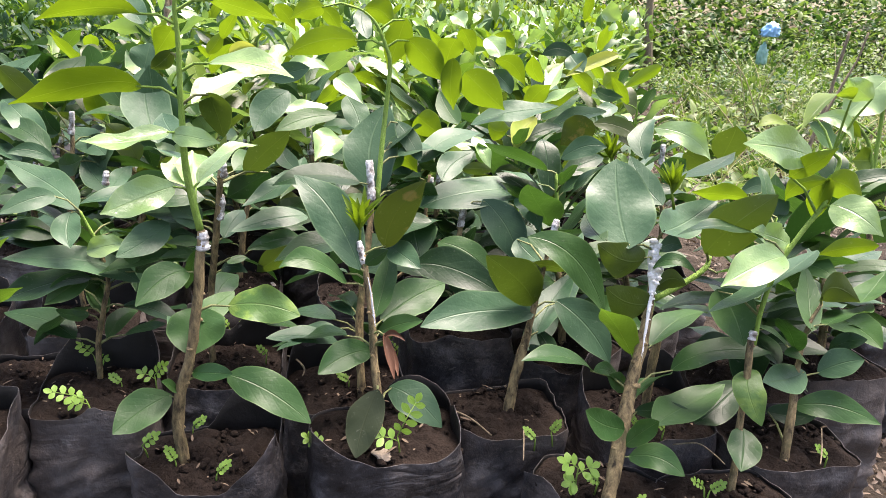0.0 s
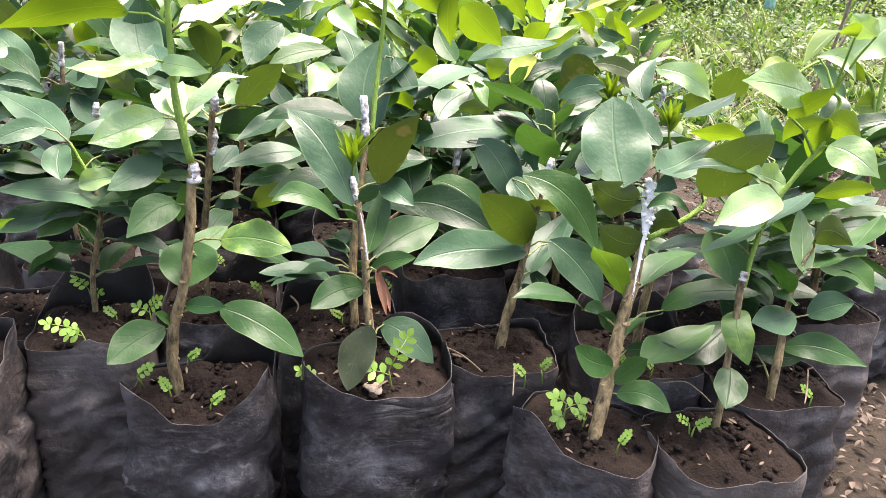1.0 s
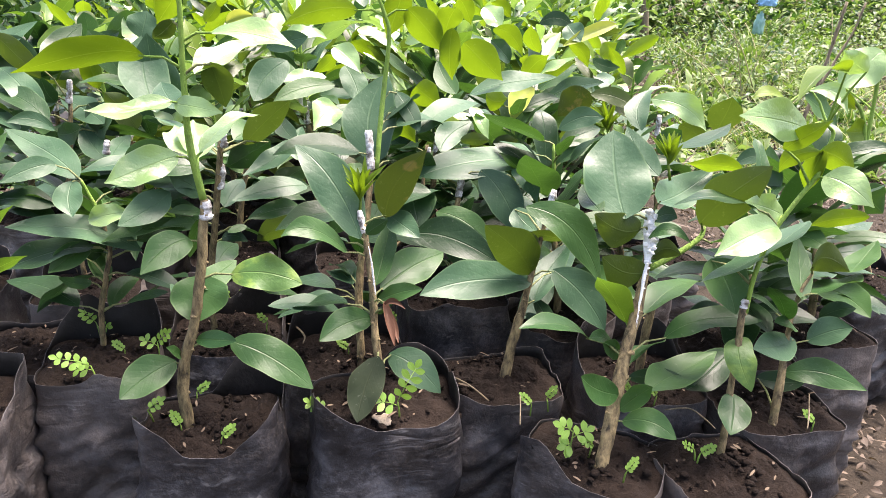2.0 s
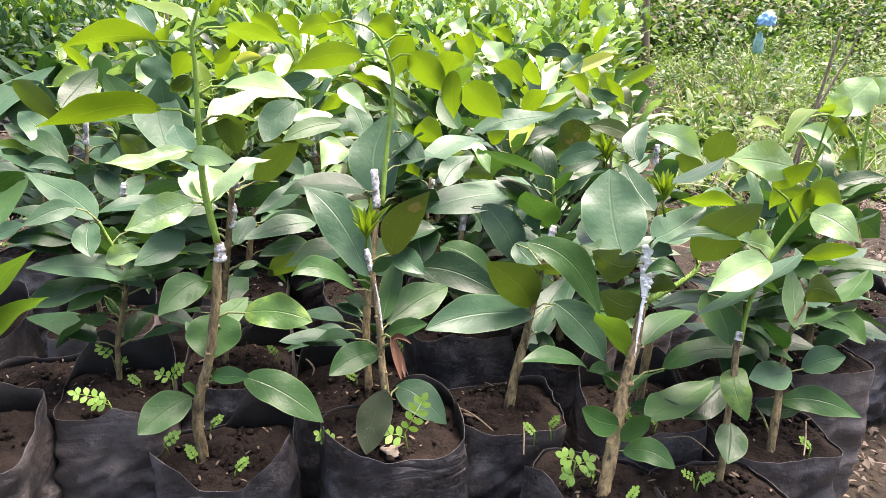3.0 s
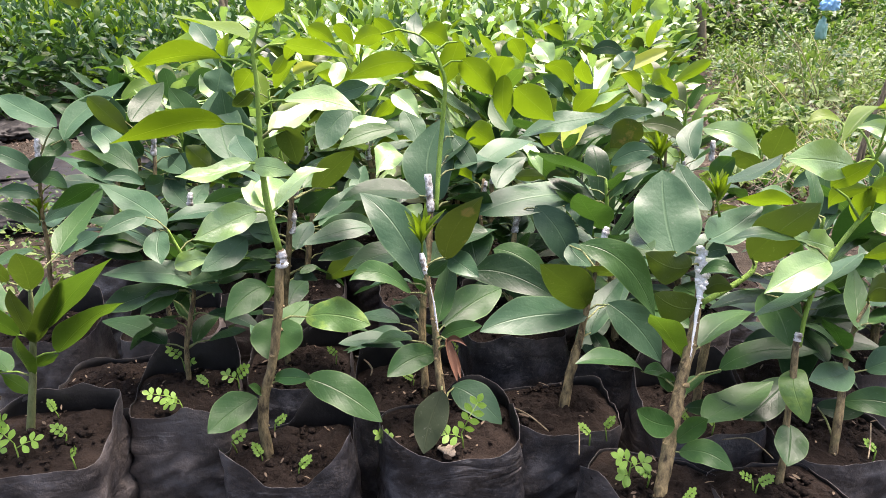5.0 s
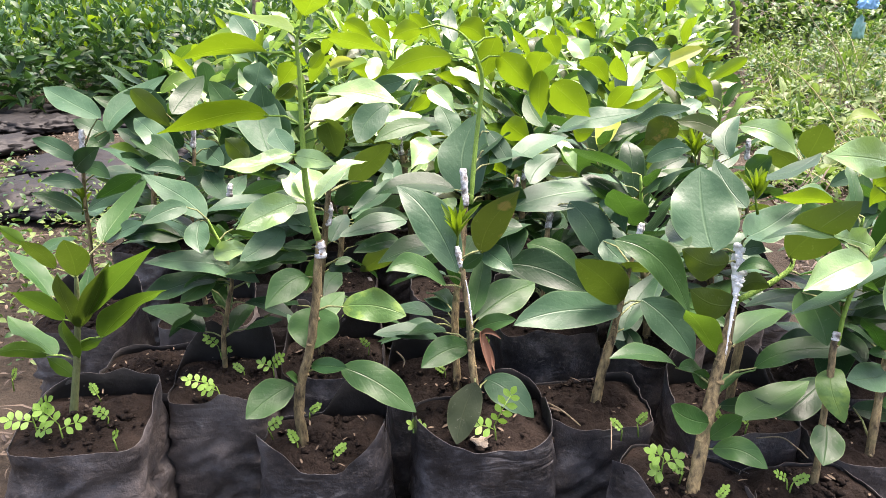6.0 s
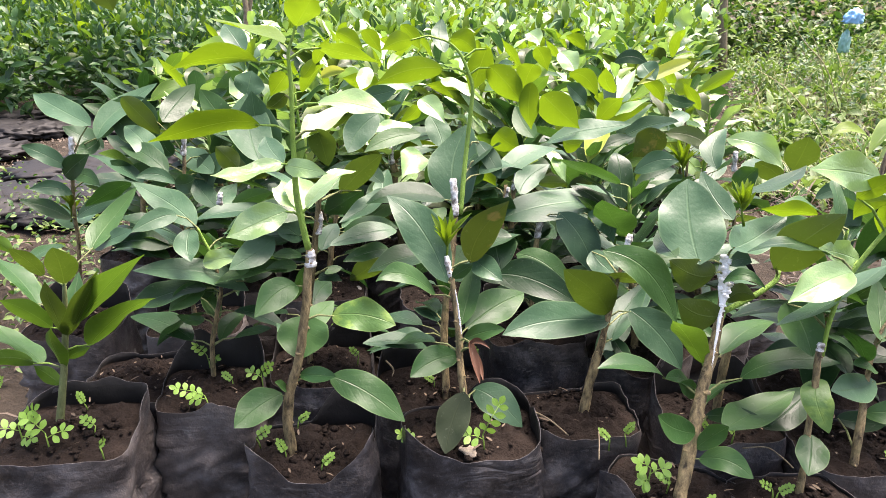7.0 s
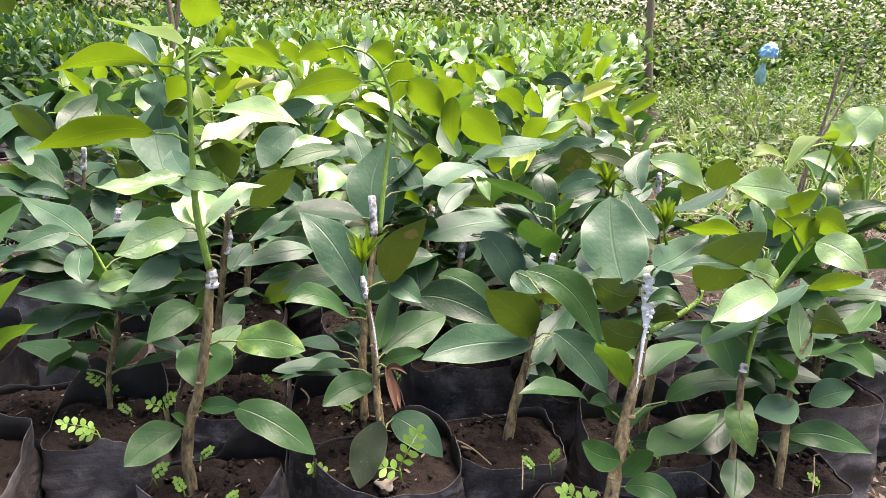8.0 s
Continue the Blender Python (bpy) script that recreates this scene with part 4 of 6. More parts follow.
p = seedling("citrus seedling with a cut stem capped in silver tape", 0.286, 0.200, 0.236)
stem(p, "bark", [(0.286, 0.200, 0.204, 0.0038), (0.284, 0.195, 0.299, 0.0036), (0.286, 0.193, 0.359, 0.0036), (0.288, 0.192, 0.380, 0.0030)])
tape(p, (0.286, 0.193, 0.359), (0.288, 0.192, 0.384), 0.0058)
leaf(p, BLUISH, (0.234, 0.190, 0.433), (0.271, 0.218, 0.454), (0.317, 0.245, 0.459), 0.034, 18)
leaf(p, BLUISH, (0.291, 0.190, 0.476), (0.338, 0.180, 0.495), (0.383, 0.170, 0.500), 0.032, 31)
leaf(p, BLUISH, (0.238, 0.190, 0.384), (0.322, 0.218, 0.400), (0.413, 0.245, 0.394), 0.061, 21)
leaf(p, BLUISH, (0.274, 0.250, 0.400), (0.293, 0.278, 0.416), (0.326, 0.305, 0.427), 0.032, 32)
leaf(p, OLIVE, (0.296, 0.240, 0.416), (0.315, 0.240, 0.417), (0.333, 0.240, 0.415), 0.015, -89)
leaf(p, BLUISH, (0.310, 0.190, 0.392), (0.335, 0.172, 0.363), (0.348, 0.155, 0.324), 0.043, 45)
leaf(p, BLUISH, (0.348, 0.190, 0.392), (0.362, 0.172, 0.387), (0.369, 0.155, 0.363), 0.026, 37)
leaf(p, DARK, (0.216, 0.120, 0.339), (0.262, 0.103, 0.340), (0.315, 0.085, 0.311), 0.039, 54)
leaf(p, GREEN, (0.249, 0.140, 0.357), (0.279, 0.123, 0.351), (0.312, 0.105, 0.321), 0.027, 47)
leaf(p, GREEN, (0.292, 0.190, 0.333), (0.295, 0.180, 0.349), (0.299, 0.170, 0.365), 0.013, 100)
leaf(p, BLUISH, (0.307, 0.170, 0.278), (0.285, 0.170, 0.294), (0.267, 0.170, 0.310), 0.021, 86)
leaf(p, BLUISH, (0.322, 0.240, 0.342), (0.310, 0.268, 0.350), (0.312, 0.295, 0.361), 0.026, -22)
leaf(p, GREEN, (0.415, 0.300, 0.392), (0.431, 0.290, 0.402), (0.448, 0.280, 0.411), 0.020, 69)
leaf(p, OLIVE, (0.393, 0.220, 0.379), (0.403, 0.220, 0.393), (0.415, 0.220, 0.405), 0.012, -92)
fill(p, 12, 8, (DARK, DARK, GREEN, BLUISH))

p = seedling("citrus seedling with a stout brown stem and a white cut top", 0.306, 0.035, 0.201, cx=0.305, cy=0.048, rx=0.06, ry=0.051, rim=0.009, corners=(-150, 40))
stem(p, "bark", [(0.306, 0.035, 0.199, 0.0068), (0.312, 0.039, 0.239, 0.0062), (0.321, 0.042, 0.280, 0.0053), (0.326, 0.044, 0.304, 0.0039), (0.333, 0.047, 0.337, 0.0031), (0.341, 0.051, 0.376, 0.0026), (0.346, 0.053, 0.394, 0.0024)])
tape(p, (0.343, 0.052, 0.387), (0.348, 0.054, 0.405), 0.0050)
leaf(p, BLUISH, (0.331, 0.045, 0.313), (0.265, 0.027, 0.323), (0.210, 0.010, 0.318), 0.041, -42)
leaf(p, OLIVE, (0.330, 0.045, 0.320), (0.304, 0.030, 0.355), (0.269, 0.015, 0.383), 0.042, 61)
leaf(p, BLUISH, (0.334, 0.045, 0.289), (0.357, 0.073, 0.313), (0.391, 0.100, 0.334), 0.030, 7)
leaf(p, BLUISH, (0.367, 0.070, 0.312), (0.383, 0.098, 0.314), (0.406, 0.125, 0.318), 0.022, 10)
leaf(p, GREEN, (0.317, 0.045, 0.391), (0.359, 0.027, 0.374), (0.388, 0.010, 0.322), 0.035, 54)
leaf(p, BLUISH, (0.351, 0.045, 0.325), (0.378, 0.027, 0.304), (0.399, 0.010, 0.271), 0.039, 50)
leaf(p, OLIVE, (0.323, 0.045, 0.364), (0.346, 0.045, 0.360), (0.367, 0.045, 0.357), 0.015, -57)
leaf(p, BLUISH, (0.324, 0.100, 0.372), (0.329, 0.083, 0.365), (0.338, 0.065, 0.359), 0.024, 34)
leaf(p, DARK, (0.344, 0.070, 0.283), (0.351, 0.052, 0.272), (0.352, 0.035, 0.268), 0.015, 22)
leaf(p, DARK, (0.332, 0.060, 0.270), (0.345, 0.050, 0.264), (0.353, 0.040, 0.272), 0.014, 49)

p = seedling("sturdy grafted citrus seedling with white wax along its stem", 0.359, -0.095, 0.190, cx=0.358, cy=-0.082, rx=0.062, ry=0.05, spin=-36, rim=0.03, corners=(-168,))
stem(p, "bark", [(0.357, -0.098, 0.190, 0.0079), (0.366, -0.088, 0.221, 0.0076), (0.378, -0.072, 0.269, 0.0071), (0.388, -0.060, 0.302, 0.0066), (0.397, -0.051, 0.329, 0.0060), (0.405, -0.039, 0.363, 0.0046), (0.408, -0.032, 0.385, 0.0033), (0.410, -0.027, 0.401, 0.0024)])
stem(p, "shoot", [(0.408, -0.041, 0.358, 0.0027), (0.434, -0.037, 0.369, 0.0027), (0.457, -0.033, 0.382, 0.0025), (0.463, -0.029, 0.392, 0.0018)])
stem(p, "wax", [(0.393, -0.058, 0.309, 0.0011), (0.399, -0.049, 0.336, 0.0017), (0.404, -0.041, 0.358, 0.0025), (0.408, -0.035, 0.375, 0.0052), (0.409, -0.030, 0.390, 0.0070), (0.410, -0.025, 0.405, 0.0058)])
leaf(p, BLUISH, (0.376, -0.045, 0.406), (0.375, -0.017, 0.437), (0.381, 0.010, 0.472), 0.060, -8)
leaf(p, BLUISH, (0.404, -0.045, 0.420), (0.441, -0.017, 0.422), (0.487, 0.010, 0.435), 0.035, 32)
leaf(p, OLIVE, (0.447, -0.045, 0.400), (0.460, -0.060, 0.430), (0.485, -0.075, 0.459), 0.040, -83)
leaf(p, OLIVE, (0.392, -0.045, 0.397), (0.372, -0.045, 0.396), (0.347, -0.045, 0.411), 0.031, 89)
leaf(p, OLIVE, (0.403, -0.045, 0.356), (0.381, -0.045, 0.357), (0.359, -0.045, 0.372), 0.031, 90)
leaf(p, YOUNG, (0.392, -0.045, 0.306), (0.366, -0.060, 0.338), (0.342, -0.075, 0.366), 0.028, 19)
leaf(p, GREEN, (0.408, -0.045, 0.315), (0.448, -0.017, 0.324), (0.496, 0.010, 0.320), 0.034, -8)
leaf(p, GREEN, (0.431, -0.045, 0.289), (0.466, -0.055, 0.314), (0.516, -0.065, 0.312), 0.030, 19)
leaf(p, GREEN, (0.400, -0.045, 0.264), (0.431, -0.017, 0.267), (0.467, 0.010, 0.256), 0.029, -32)
leaf(p, GREEN, (0.356, -0.045, 0.293), (0.321, -0.055, 0.315), (0.282, -0.065, 0.317), 0.027, -11)
leaf(p, GREEN, (0.387, -0.045, 0.281), (0.366, -0.055, 0.298), (0.347, -0.065, 0.304), 0.017, -34)
leaf(p, GREEN, (0.389, -0.045, 0.272), (0.374, -0.055, 0.288), (0.360, -0.065, 0.299), 0.016, -89)
leaf(p, GREEN, (0.399, -0.085, 0.259), (0.445, -0.057, 0.263), (0.500, -0.030, 0.263), 0.038, 6)
leaf(p, GREEN, (0.374, -0.085, 0.242), (0.384, -0.095, 0.262), (0.391, -0.105, 0.276), 0.018, 71)
leaf(p, GREEN, (0.372, -0.085, 0.258), (0.347, -0.095, 0.271), (0.325, -0.105, 0.291), 0.024, -68)
leaf(p, GREEN, (0.376, -0.090, 0.234), (0.393, -0.107, 0.243), (0.409, -0.125, 0.236), 0.023, 43)
leaf(p, DARK, (0.404, -0.040, 0.247), (0.426, -0.057, 0.254), (0.452, -0.075, 0.254), 0.020, 32)
leaf(p, DARK, (0.524, -0.020, 0.257), (0.489, -0.037, 0.244), (0.458, -0.055, 0.238), 0.035, -18)
leaf(p, DARK, (0.353, -0.045, 0.413), (0.353, -0.017, 0.417), (0.357, 0.010, 0.422), 0.019, -23)
leaf(p, OLIVE, (0.407, -0.045, 0.370), (0.418, -0.045, 0.378), (0.434, -0.045, 0.372), 0.018, -90)
leaf(p, GREEN, (0.400, -0.045, 0.388), (0.413, -0.055, 0.399), (0.429, -0.065, 0.390), 0.012, 42)
leaf(p, BLUISH, (0.455, 0.050, 0.419), (0.446, 0.078, 0.435), (0.441, 0.105, 0.458), 0.026, -33)
leaf(p, LIME, (0.512, 0.000, 0.437), (0.480, 0.000, 0.444), (0.453, 0.000, 0.444), 0.020, 58)
leaf(p, DARK, (0.468, 0.060, 0.443), (0.515, 0.088, 0.449), (0.568, 0.115, 0.461), 0.038, -10)
leaf(p, BLUISH, (0.423, -0.010, 0.393), (0.429, -0.020, 0.402), (0.434, -0.030, 0.401), 0.016, 67)
bud(p, (0.428, -0.014, 0.439), (0.425, -0.004, 0.467))
fill(p, 1, 10, (DARK, DARK, GREEN, BLUISH))

p = seedling("small citrus seedling with a cut stub and a green side shoot", 0.467, -0.106, 0.192, cx=0.466, cy=-0.118, rx=0.056, ry=0.055, rim=0.003, corners=(-40,))
stem(p, "bark", [(0.467, -0.107, 0.190, 0.0041), (0.470, -0.104, 0.220, 0.0040), (0.471, -0.099, 0.259, 0.0037), (0.473, -0.094, 0.302, 0.0036), (0.474, -0.089, 0.341, 0.0033)])
stem(p, "shoot", [(0.477, -0.090, 0.333, 0.0020), (0.480, -0.087, 0.364, 0.0020), (0.489, -0.083, 0.394, 0.0020), (0.497, -0.081, 0.409, 0.0020), (0.512, -0.079, 0.431, 0.0020), (0.528, -0.076, 0.451, 0.0020), (0.534, -0.074, 0.472, 0.0018), (0.538, -0.072, 0.486, 0.0016), (0.530, -0.072, 0.493, 0.0011)])
tape(p, (0.474, -0.090, 0.338), (0.475, -0.089, 0.346), 0.0042)
leaf(p, PALE, (0.502, -0.085, 0.492), (0.462, -0.095, 0.500), (0.425, -0.105, 0.505), 0.031, -71)
leaf(p, LIME, (0.484, -0.085, 0.475), (0.489, -0.100, 0.489), (0.498, -0.115, 0.504), 0.016, -67)
leaf(p, LIME, (0.519, -0.085, 0.473), (0.545, -0.075, 0.467), (0.575, -0.065, 0.450), 0.025, -64)
leaf(p, LIME, (0.521, -0.085, 0.475), (0.524, -0.075, 0.455), (0.531, -0.065, 0.433), 0.018, 3)
leaf(p, LIME, (0.519, -0.085, 0.474), (0.501, -0.075, 0.467), (0.500, -0.065, 0.451), 0.015, 80)
leaf(p, PALE, (0.527, -0.085, 0.453), (0.536, -0.103, 0.450), (0.550, -0.120, 0.436), 0.030, 57)
leaf(p, LIME, (0.582, -0.085, 0.417), (0.560, -0.075, 0.412), (0.541, -0.065, 0.403), 0.016, 84)
leaf(p, PALE, (0.494, -0.085, 0.410), (0.455, -0.103, 0.409), (0.416, -0.120, 0.399), 0.032, -35)
leaf(p, PALE, (0.517, -0.060, 0.411), (0.490, -0.070, 0.422), (0.462, -0.080, 0.431), 0.024, -75)
leaf(p, BLUISH, (0.545, -0.060, 0.406), (0.489, -0.078, 0.384), (0.426, -0.095, 0.367), 0.043, 22)
leaf(p, GREEN, (0.468, -0.040, 0.365), (0.476, -0.057, 0.349), (0.479, -0.075, 0.325), 0.038, 34)
leaf(p, MOTTLED, (0.482, -0.085, 0.308), (0.469, -0.103, 0.299), (0.475, -0.120, 0.274), 0.026, 9)
leaf(p, GREEN, (0.474, -0.100, 0.260), (0.464, -0.118, 0.251), (0.452, -0.135, 0.243), 0.027, -9)
leaf(p, PALE, (0.545, -0.085, 0.537), (0.531, -0.085, 0.544), (0.519, -0.085, 0.553), 0.019, 58)
leaf(p, LIME, (0.527, -0.085, 0.537), (0.492, -0.103, 0.541), (0.459, -0.120, 0.517), 0.026, 20)
leaf(p, PALE, (0.525, -0.050, 0.518), (0.534, -0.068, 0.519), (0.536, -0.085, 0.504), 0.013, 53)
fill(p, 1, 11, (DARK, DARK, GREEN, BLUISH))

p = seedling("bushy citrus seedling with glossy dark leaves", 0.546, -0.070, 0.198, cx=0.57, cy=-0.036, rx=0.058, ry=0.052, rim=0.004, corners=(20,))
stem(p, "bark", [(0.547, -0.071, 0.197, 0.0052), (0.553, -0.061, 0.240, 0.0049), (0.557, -0.053, 0.273, 0.0033), (0.561, -0.047, 0.300, 0.0028), (0.569, -0.041, 0.327, 0.0023), (0.581, -0.037, 0.345, 0.0018)])
leaf(p, OLIVE, (0.567, -0.050, 0.357), (0.581, -0.050, 0.366), (0.610, -0.050, 0.351), 0.029, -90)
leaf(p, BLUISH, (0.568, -0.050, 0.282), (0.532, -0.068, 0.285), (0.496, -0.085, 0.295), 0.030, -38)
leaf(p, GREEN, (0.563, -0.050, 0.246), (0.593, -0.068, 0.255), (0.630, -0.085, 0.242), 0.027, 50)
leaf(p, BLUISH, (0.581, -0.050, 0.280), (0.597, -0.060, 0.295), (0.610, -0.070, 0.302), 0.027, 52)
leaf(p, GREEN, (0.566, -0.050, 0.294), (0.545, -0.060, 0.305), (0.524, -0.070, 0.313), 0.016, -32)
leaf(p, DARK, (0.554, -0.050, 0.304), (0.529, -0.065, 0.329), (0.505, -0.080, 0.352), 0.025, -3)
leaf(p, GREEN, (0.566, -0.050, 0.324), (0.579, -0.022, 0.342), (0.591, 0.005, 0.368), 0.025, 19)
leaf(p, GREEN, (0.579, -0.050, 0.329), (0.623, -0.022, 0.330), (0.677, 0.005, 0.325), 0.037, -20)
leaf(p, DARK, (0.559, -0.020, 0.223), (0.583, -0.030, 0.223), (0.602, -0.040, 0.229), 0.021, 47)
leaf(p, DARK, (0.635, 0.000, 0.277), (0.644, -0.010, 0.291), (0.658, -0.020, 0.297), 0.018, 57)
leaf(p, GREEN, (0.639, -0.020, 0.337), (0.675, 0.007, 0.337), (0.717, 0.035, 0.350), 0.032, -18)
fill(p, 3, 12, (DARK, DARK, GREEN, BLUISH))

p = seedling("citrus seedling with silver tape and crinkled pale leaves", 0.680, 0.430, 0.187)
stem(p, "bark", [(0.687, 0.430, 0.146, 0.0041), (0.671, 0.430, 0.287, 0.0039), (0.661, 0.430, 0.372, 0.0034)])
tape(p, (0.657, 0.430, 0.386), (0.655, 0.430, 0.418), 0.0062)
bud(p, (0.574, 0.430, 0.384), (0.565, 0.430, 0.433))
leaf(p, PALE, (0.568, 0.300, 0.460), (0.610, 0.282, 0.452), (0.636, 0.265, 0.423), 0.033, 69)
leaf(p, BLUISH, (0.561, 0.300, 0.418), (0.565, 0.328, 0.442), (0.596, 0.355, 0.466), 0.033, -5)
leaf(p, OLIVE, (0.640, 0.250, 0.426), (0.639, 0.235, 0.453), (0.635, 0.220, 0.475), 0.041, -16)
leaf(p, BLUISH, (0.403, 0.200, 0.437), (0.427, 0.190, 0.454), (0.449, 0.180, 0.454), 0.024, 66)
leaf(p, OLIVE, (0.415, 0.220, 0.431), (0.442, 0.230, 0.425), (0.461, 0.240, 0.407), 0.035, -66)
leaf(p, BROWNED, (0.480, 0.300, 0.468), (0.465, 0.310, 0.453), (0.447, 0.320, 0.433), 0.041, 77)
leaf(p, OLIVE, (0.525, 0.400, 0.452), (0.558, 0.383, 0.450), (0.589, 0.365, 0.431), 0.025, 61)
leaf(p, GREEN, (0.590, 0.300, 0.387), (0.599, 0.290, 0.409), (0.608, 0.280, 0.423), 0.032, 83)
leaf(p, OLIVE, (0.657, 0.300, 0.401), (0.637, 0.300, 0.418), (0.615, 0.300, 0.426), 0.033, 69)
leaf(p, BLUISH, (0.781, 0.400, 0.348), (0.802, 0.390, 0.363), (0.815, 0.380, 0.361), 0.024, 64)
fill(p, 8, 13, (DARK, DARK, GREEN, BLUISH))

p = seedling("citrus seedling standing among the second rows", 0.193, 0.400, 0.315)
stem(p, "bark", [(0.279, 0.405, 0.256, 0.0031), (0.285, 0.411, 0.326, 0.0031), (0.290, 0.416, 0.373, 0.0027)])
tape(p, (0.290, 0.414, 0.352), (0.293, 0.415, 0.370), 0.0047)
leaf(p, LIME, (0.387, 0.450, 0.535), (0.417, 0.460, 0.526), (0.441, 0.470, 0.495), 0.027, -57)
leaf(p, LIME, (0.323, 0.400, 0.574), (0.335, 0.410, 0.560), (0.346, 0.420, 0.540), 0.025, -33)
leaf(p, PALE, (0.321, 0.450, 0.592), (0.328, 0.433, 0.587), (0.331, 0.415, 0.576), 0.022, 38)
leaf(p, CURLED, (0.387, 0.330, 0.424), (0.406, 0.358, 0.448), (0.433, 0.385, 0.461), 0.030, 20)
leaf(p, LIME, (0.349, 0.330, 0.457), (0.363, 0.330, 0.449), (0.379, 0.330, 0.454), 0.029, -85)
leaf(p, OLIVE, (0.353, 0.300, 0.397), (0.371, 0.300, 0.401), (0.389, 0.300, 0.405), 0.019, -90)
leaf(p, PALE, (0.322, 0.300, 0.446), (0.330, 0.282, 0.433), (0.338, 0.265, 0.409), 0.018, 21)
leaf(p, LIME, (0.247, 0.280, 0.473), (0.261, 0.290, 0.462), (0.285, 0.300, 0.446), 0.034, -63)
leaf(p, LIME, (0.219, 0.260, 0.444), (0.231, 0.270, 0.426), (0.249, 0.280, 0.404), 0.030, -50)
leaf(p, LIME, (0.432, 0.400, 0.467), (0.461, 0.400, 0.484), (0.498, 0.400, 0.497), 0.027, -90)
leaf(p, PALE, (0.444, 0.400, 0.478), (0.465, 0.390, 0.491), (0.491, 0.380, 0.506), 0.019, 32)
leaf(p, LIME, (0.420, 0.400, 0.468), (0.430, 0.385, 0.492), (0.445, 0.370, 0.507), 0.027, -58)
leaf(p, PALE, (0.384, 0.500, 0.563), (0.395, 0.482, 0.550), (0.402, 0.465, 0.532), 0.032, 39)
leaf(p, BLUISH, (0.415, 0.450, 0.489), (0.398, 0.440, 0.507), (0.378, 0.430, 0.520), 0.026, -90)
leaf(p, PALE, (0.259, 0.450, 0.511), (0.282, 0.440, 0.524), (0.305, 0.430, 0.527), 0.020, 75)
leaf(p, GREEN, (0.314, 0.350, 0.455), (0.304, 0.378, 0.471), (0.297, 0.405, 0.492), 0.028, -27)
leaf(p, OLIVE, (0.360, 0.400, 0.455), (0.367, 0.385, 0.477), (0.383, 0.370, 0.495), 0.033, -53)
leaf(p, LIME, (0.477, 0.500, 0.500), (0.456, 0.485, 0.519), (0.450, 0.470, 0.542), 0.024, 19)
fill(p, 7, 14, (DARK, DARK, GREEN, BLUISH))

p = seedling("citrus seedling with a brown stem in the shaded rows", 0.013, 0.450, 0.160)
stem(p, "bark", [(0.015, 0.450, 0.155, 0.0062), (0.018, 0.450, 0.217, 0.0058), (0.026, 0.450, 0.281, 0.0049), (0.037, 0.450, 0.342, 0.0042)])
leaf(p, LIME, (0.044, 0.420, 0.592), (0.062, 0.430, 0.584), (0.082, 0.440, 0.567), 0.022, -64)
leaf(p, LIME, (0.081, 0.420, 0.595), (0.093, 0.430, 0.583), (0.106, 0.440, 0.563), 0.021, -48)
leaf(p, LIME, (0.015, 0.400, 0.550), (0.024, 0.385, 0.569), (0.037, 0.370, 0.587), 0.017, -13)
leaf(p, LIME, (-0.004, 0.400, 0.532), (0.006, 0.400, 0.544), (0.016, 0.400, 0.561), 0.017, -74)
leaf(p, CURLED, (0.022, 0.400, 0.533), (0.039, 0.390, 0.541), (0.056, 0.380, 0.543), 0.014, 81)
leaf(p, BLUISH, (0.072, 0.330, 0.509), (0.099, 0.320, 0.518), (0.121, 0.310, 0.524), 0.024, 76)
leaf(p, PALE, (0.151, 0.300, 0.514), (0.165, 0.282, 0.505), (0.180, 0.265, 0.488), 0.026, 42)
leaf(p, BLUISH, (0.163, 0.300, 0.493), (0.174, 0.282, 0.476), (0.177, 0.265, 0.457), 0.031, 18)
leaf(p, PALE, (0.088, 0.400, 0.546), (0.081, 0.383, 0.531), (0.075, 0.365, 0.518), 0.022, -16)
leaf(p, PALE, (0.146, 0.360, 0.519), (0.116, 0.350, 0.526), (0.087, 0.340, 0.521), 0.021, -41)
leaf(p, GREEN, (0.115, 0.400, 0.451), (0.100, 0.427, 0.463), (0.097, 0.455, 0.480), 0.025, -16)
leaf(p, LIME, (0.151, 0.330, 0.502), (0.144, 0.340, 0.489), (0.125, 0.350, 0.476), 0.017, 59)
leaf(p, PALE, (0.183, 0.350, 0.533), (0.203, 0.333, 0.527), (0.230, 0.315, 0.510), 0.021, 28)
leaf(p, DARK, (0.104, 0.380, 0.387), (0.089, 0.407, 0.398), (0.082, 0.435, 0.413), 0.025, -19)
leaf(p, BLUISH, (0.112, 0.420, 0.348), (0.105, 0.448, 0.367), (0.114, 0.475, 0.387), 0.030, -11)
leaf(p, DARK, (0.145, 0.420, 0.372), (0.161, 0.410, 0.366), (0.185, 0.400, 0.376), 0.022, 63)
leaf(p, DARK, (0.128, 0.420, 0.334), (0.144, 0.410, 0.353), (0.164, 0.400, 0.347), 0.019, 69)
leaf(p, GREEN, (0.194, 0.400, 0.417), (0.178, 0.410, 0.399), (0.169, 0.420, 0.376), 0.019, 56)
leaf(p, LIME, (0.143, 0.600, 0.600), (0.162, 0.610, 0.583), (0.176, 0.620, 0.560), 0.025, -50)
leaf(p, BLUISH, (0.226, 0.700, 0.551), (0.219, 0.728, 0.580), (0.227, 0.755, 0.609), 0.032, 8)
fill(p, 14, 15, (DARK, DARK, GREEN, BLUISH))

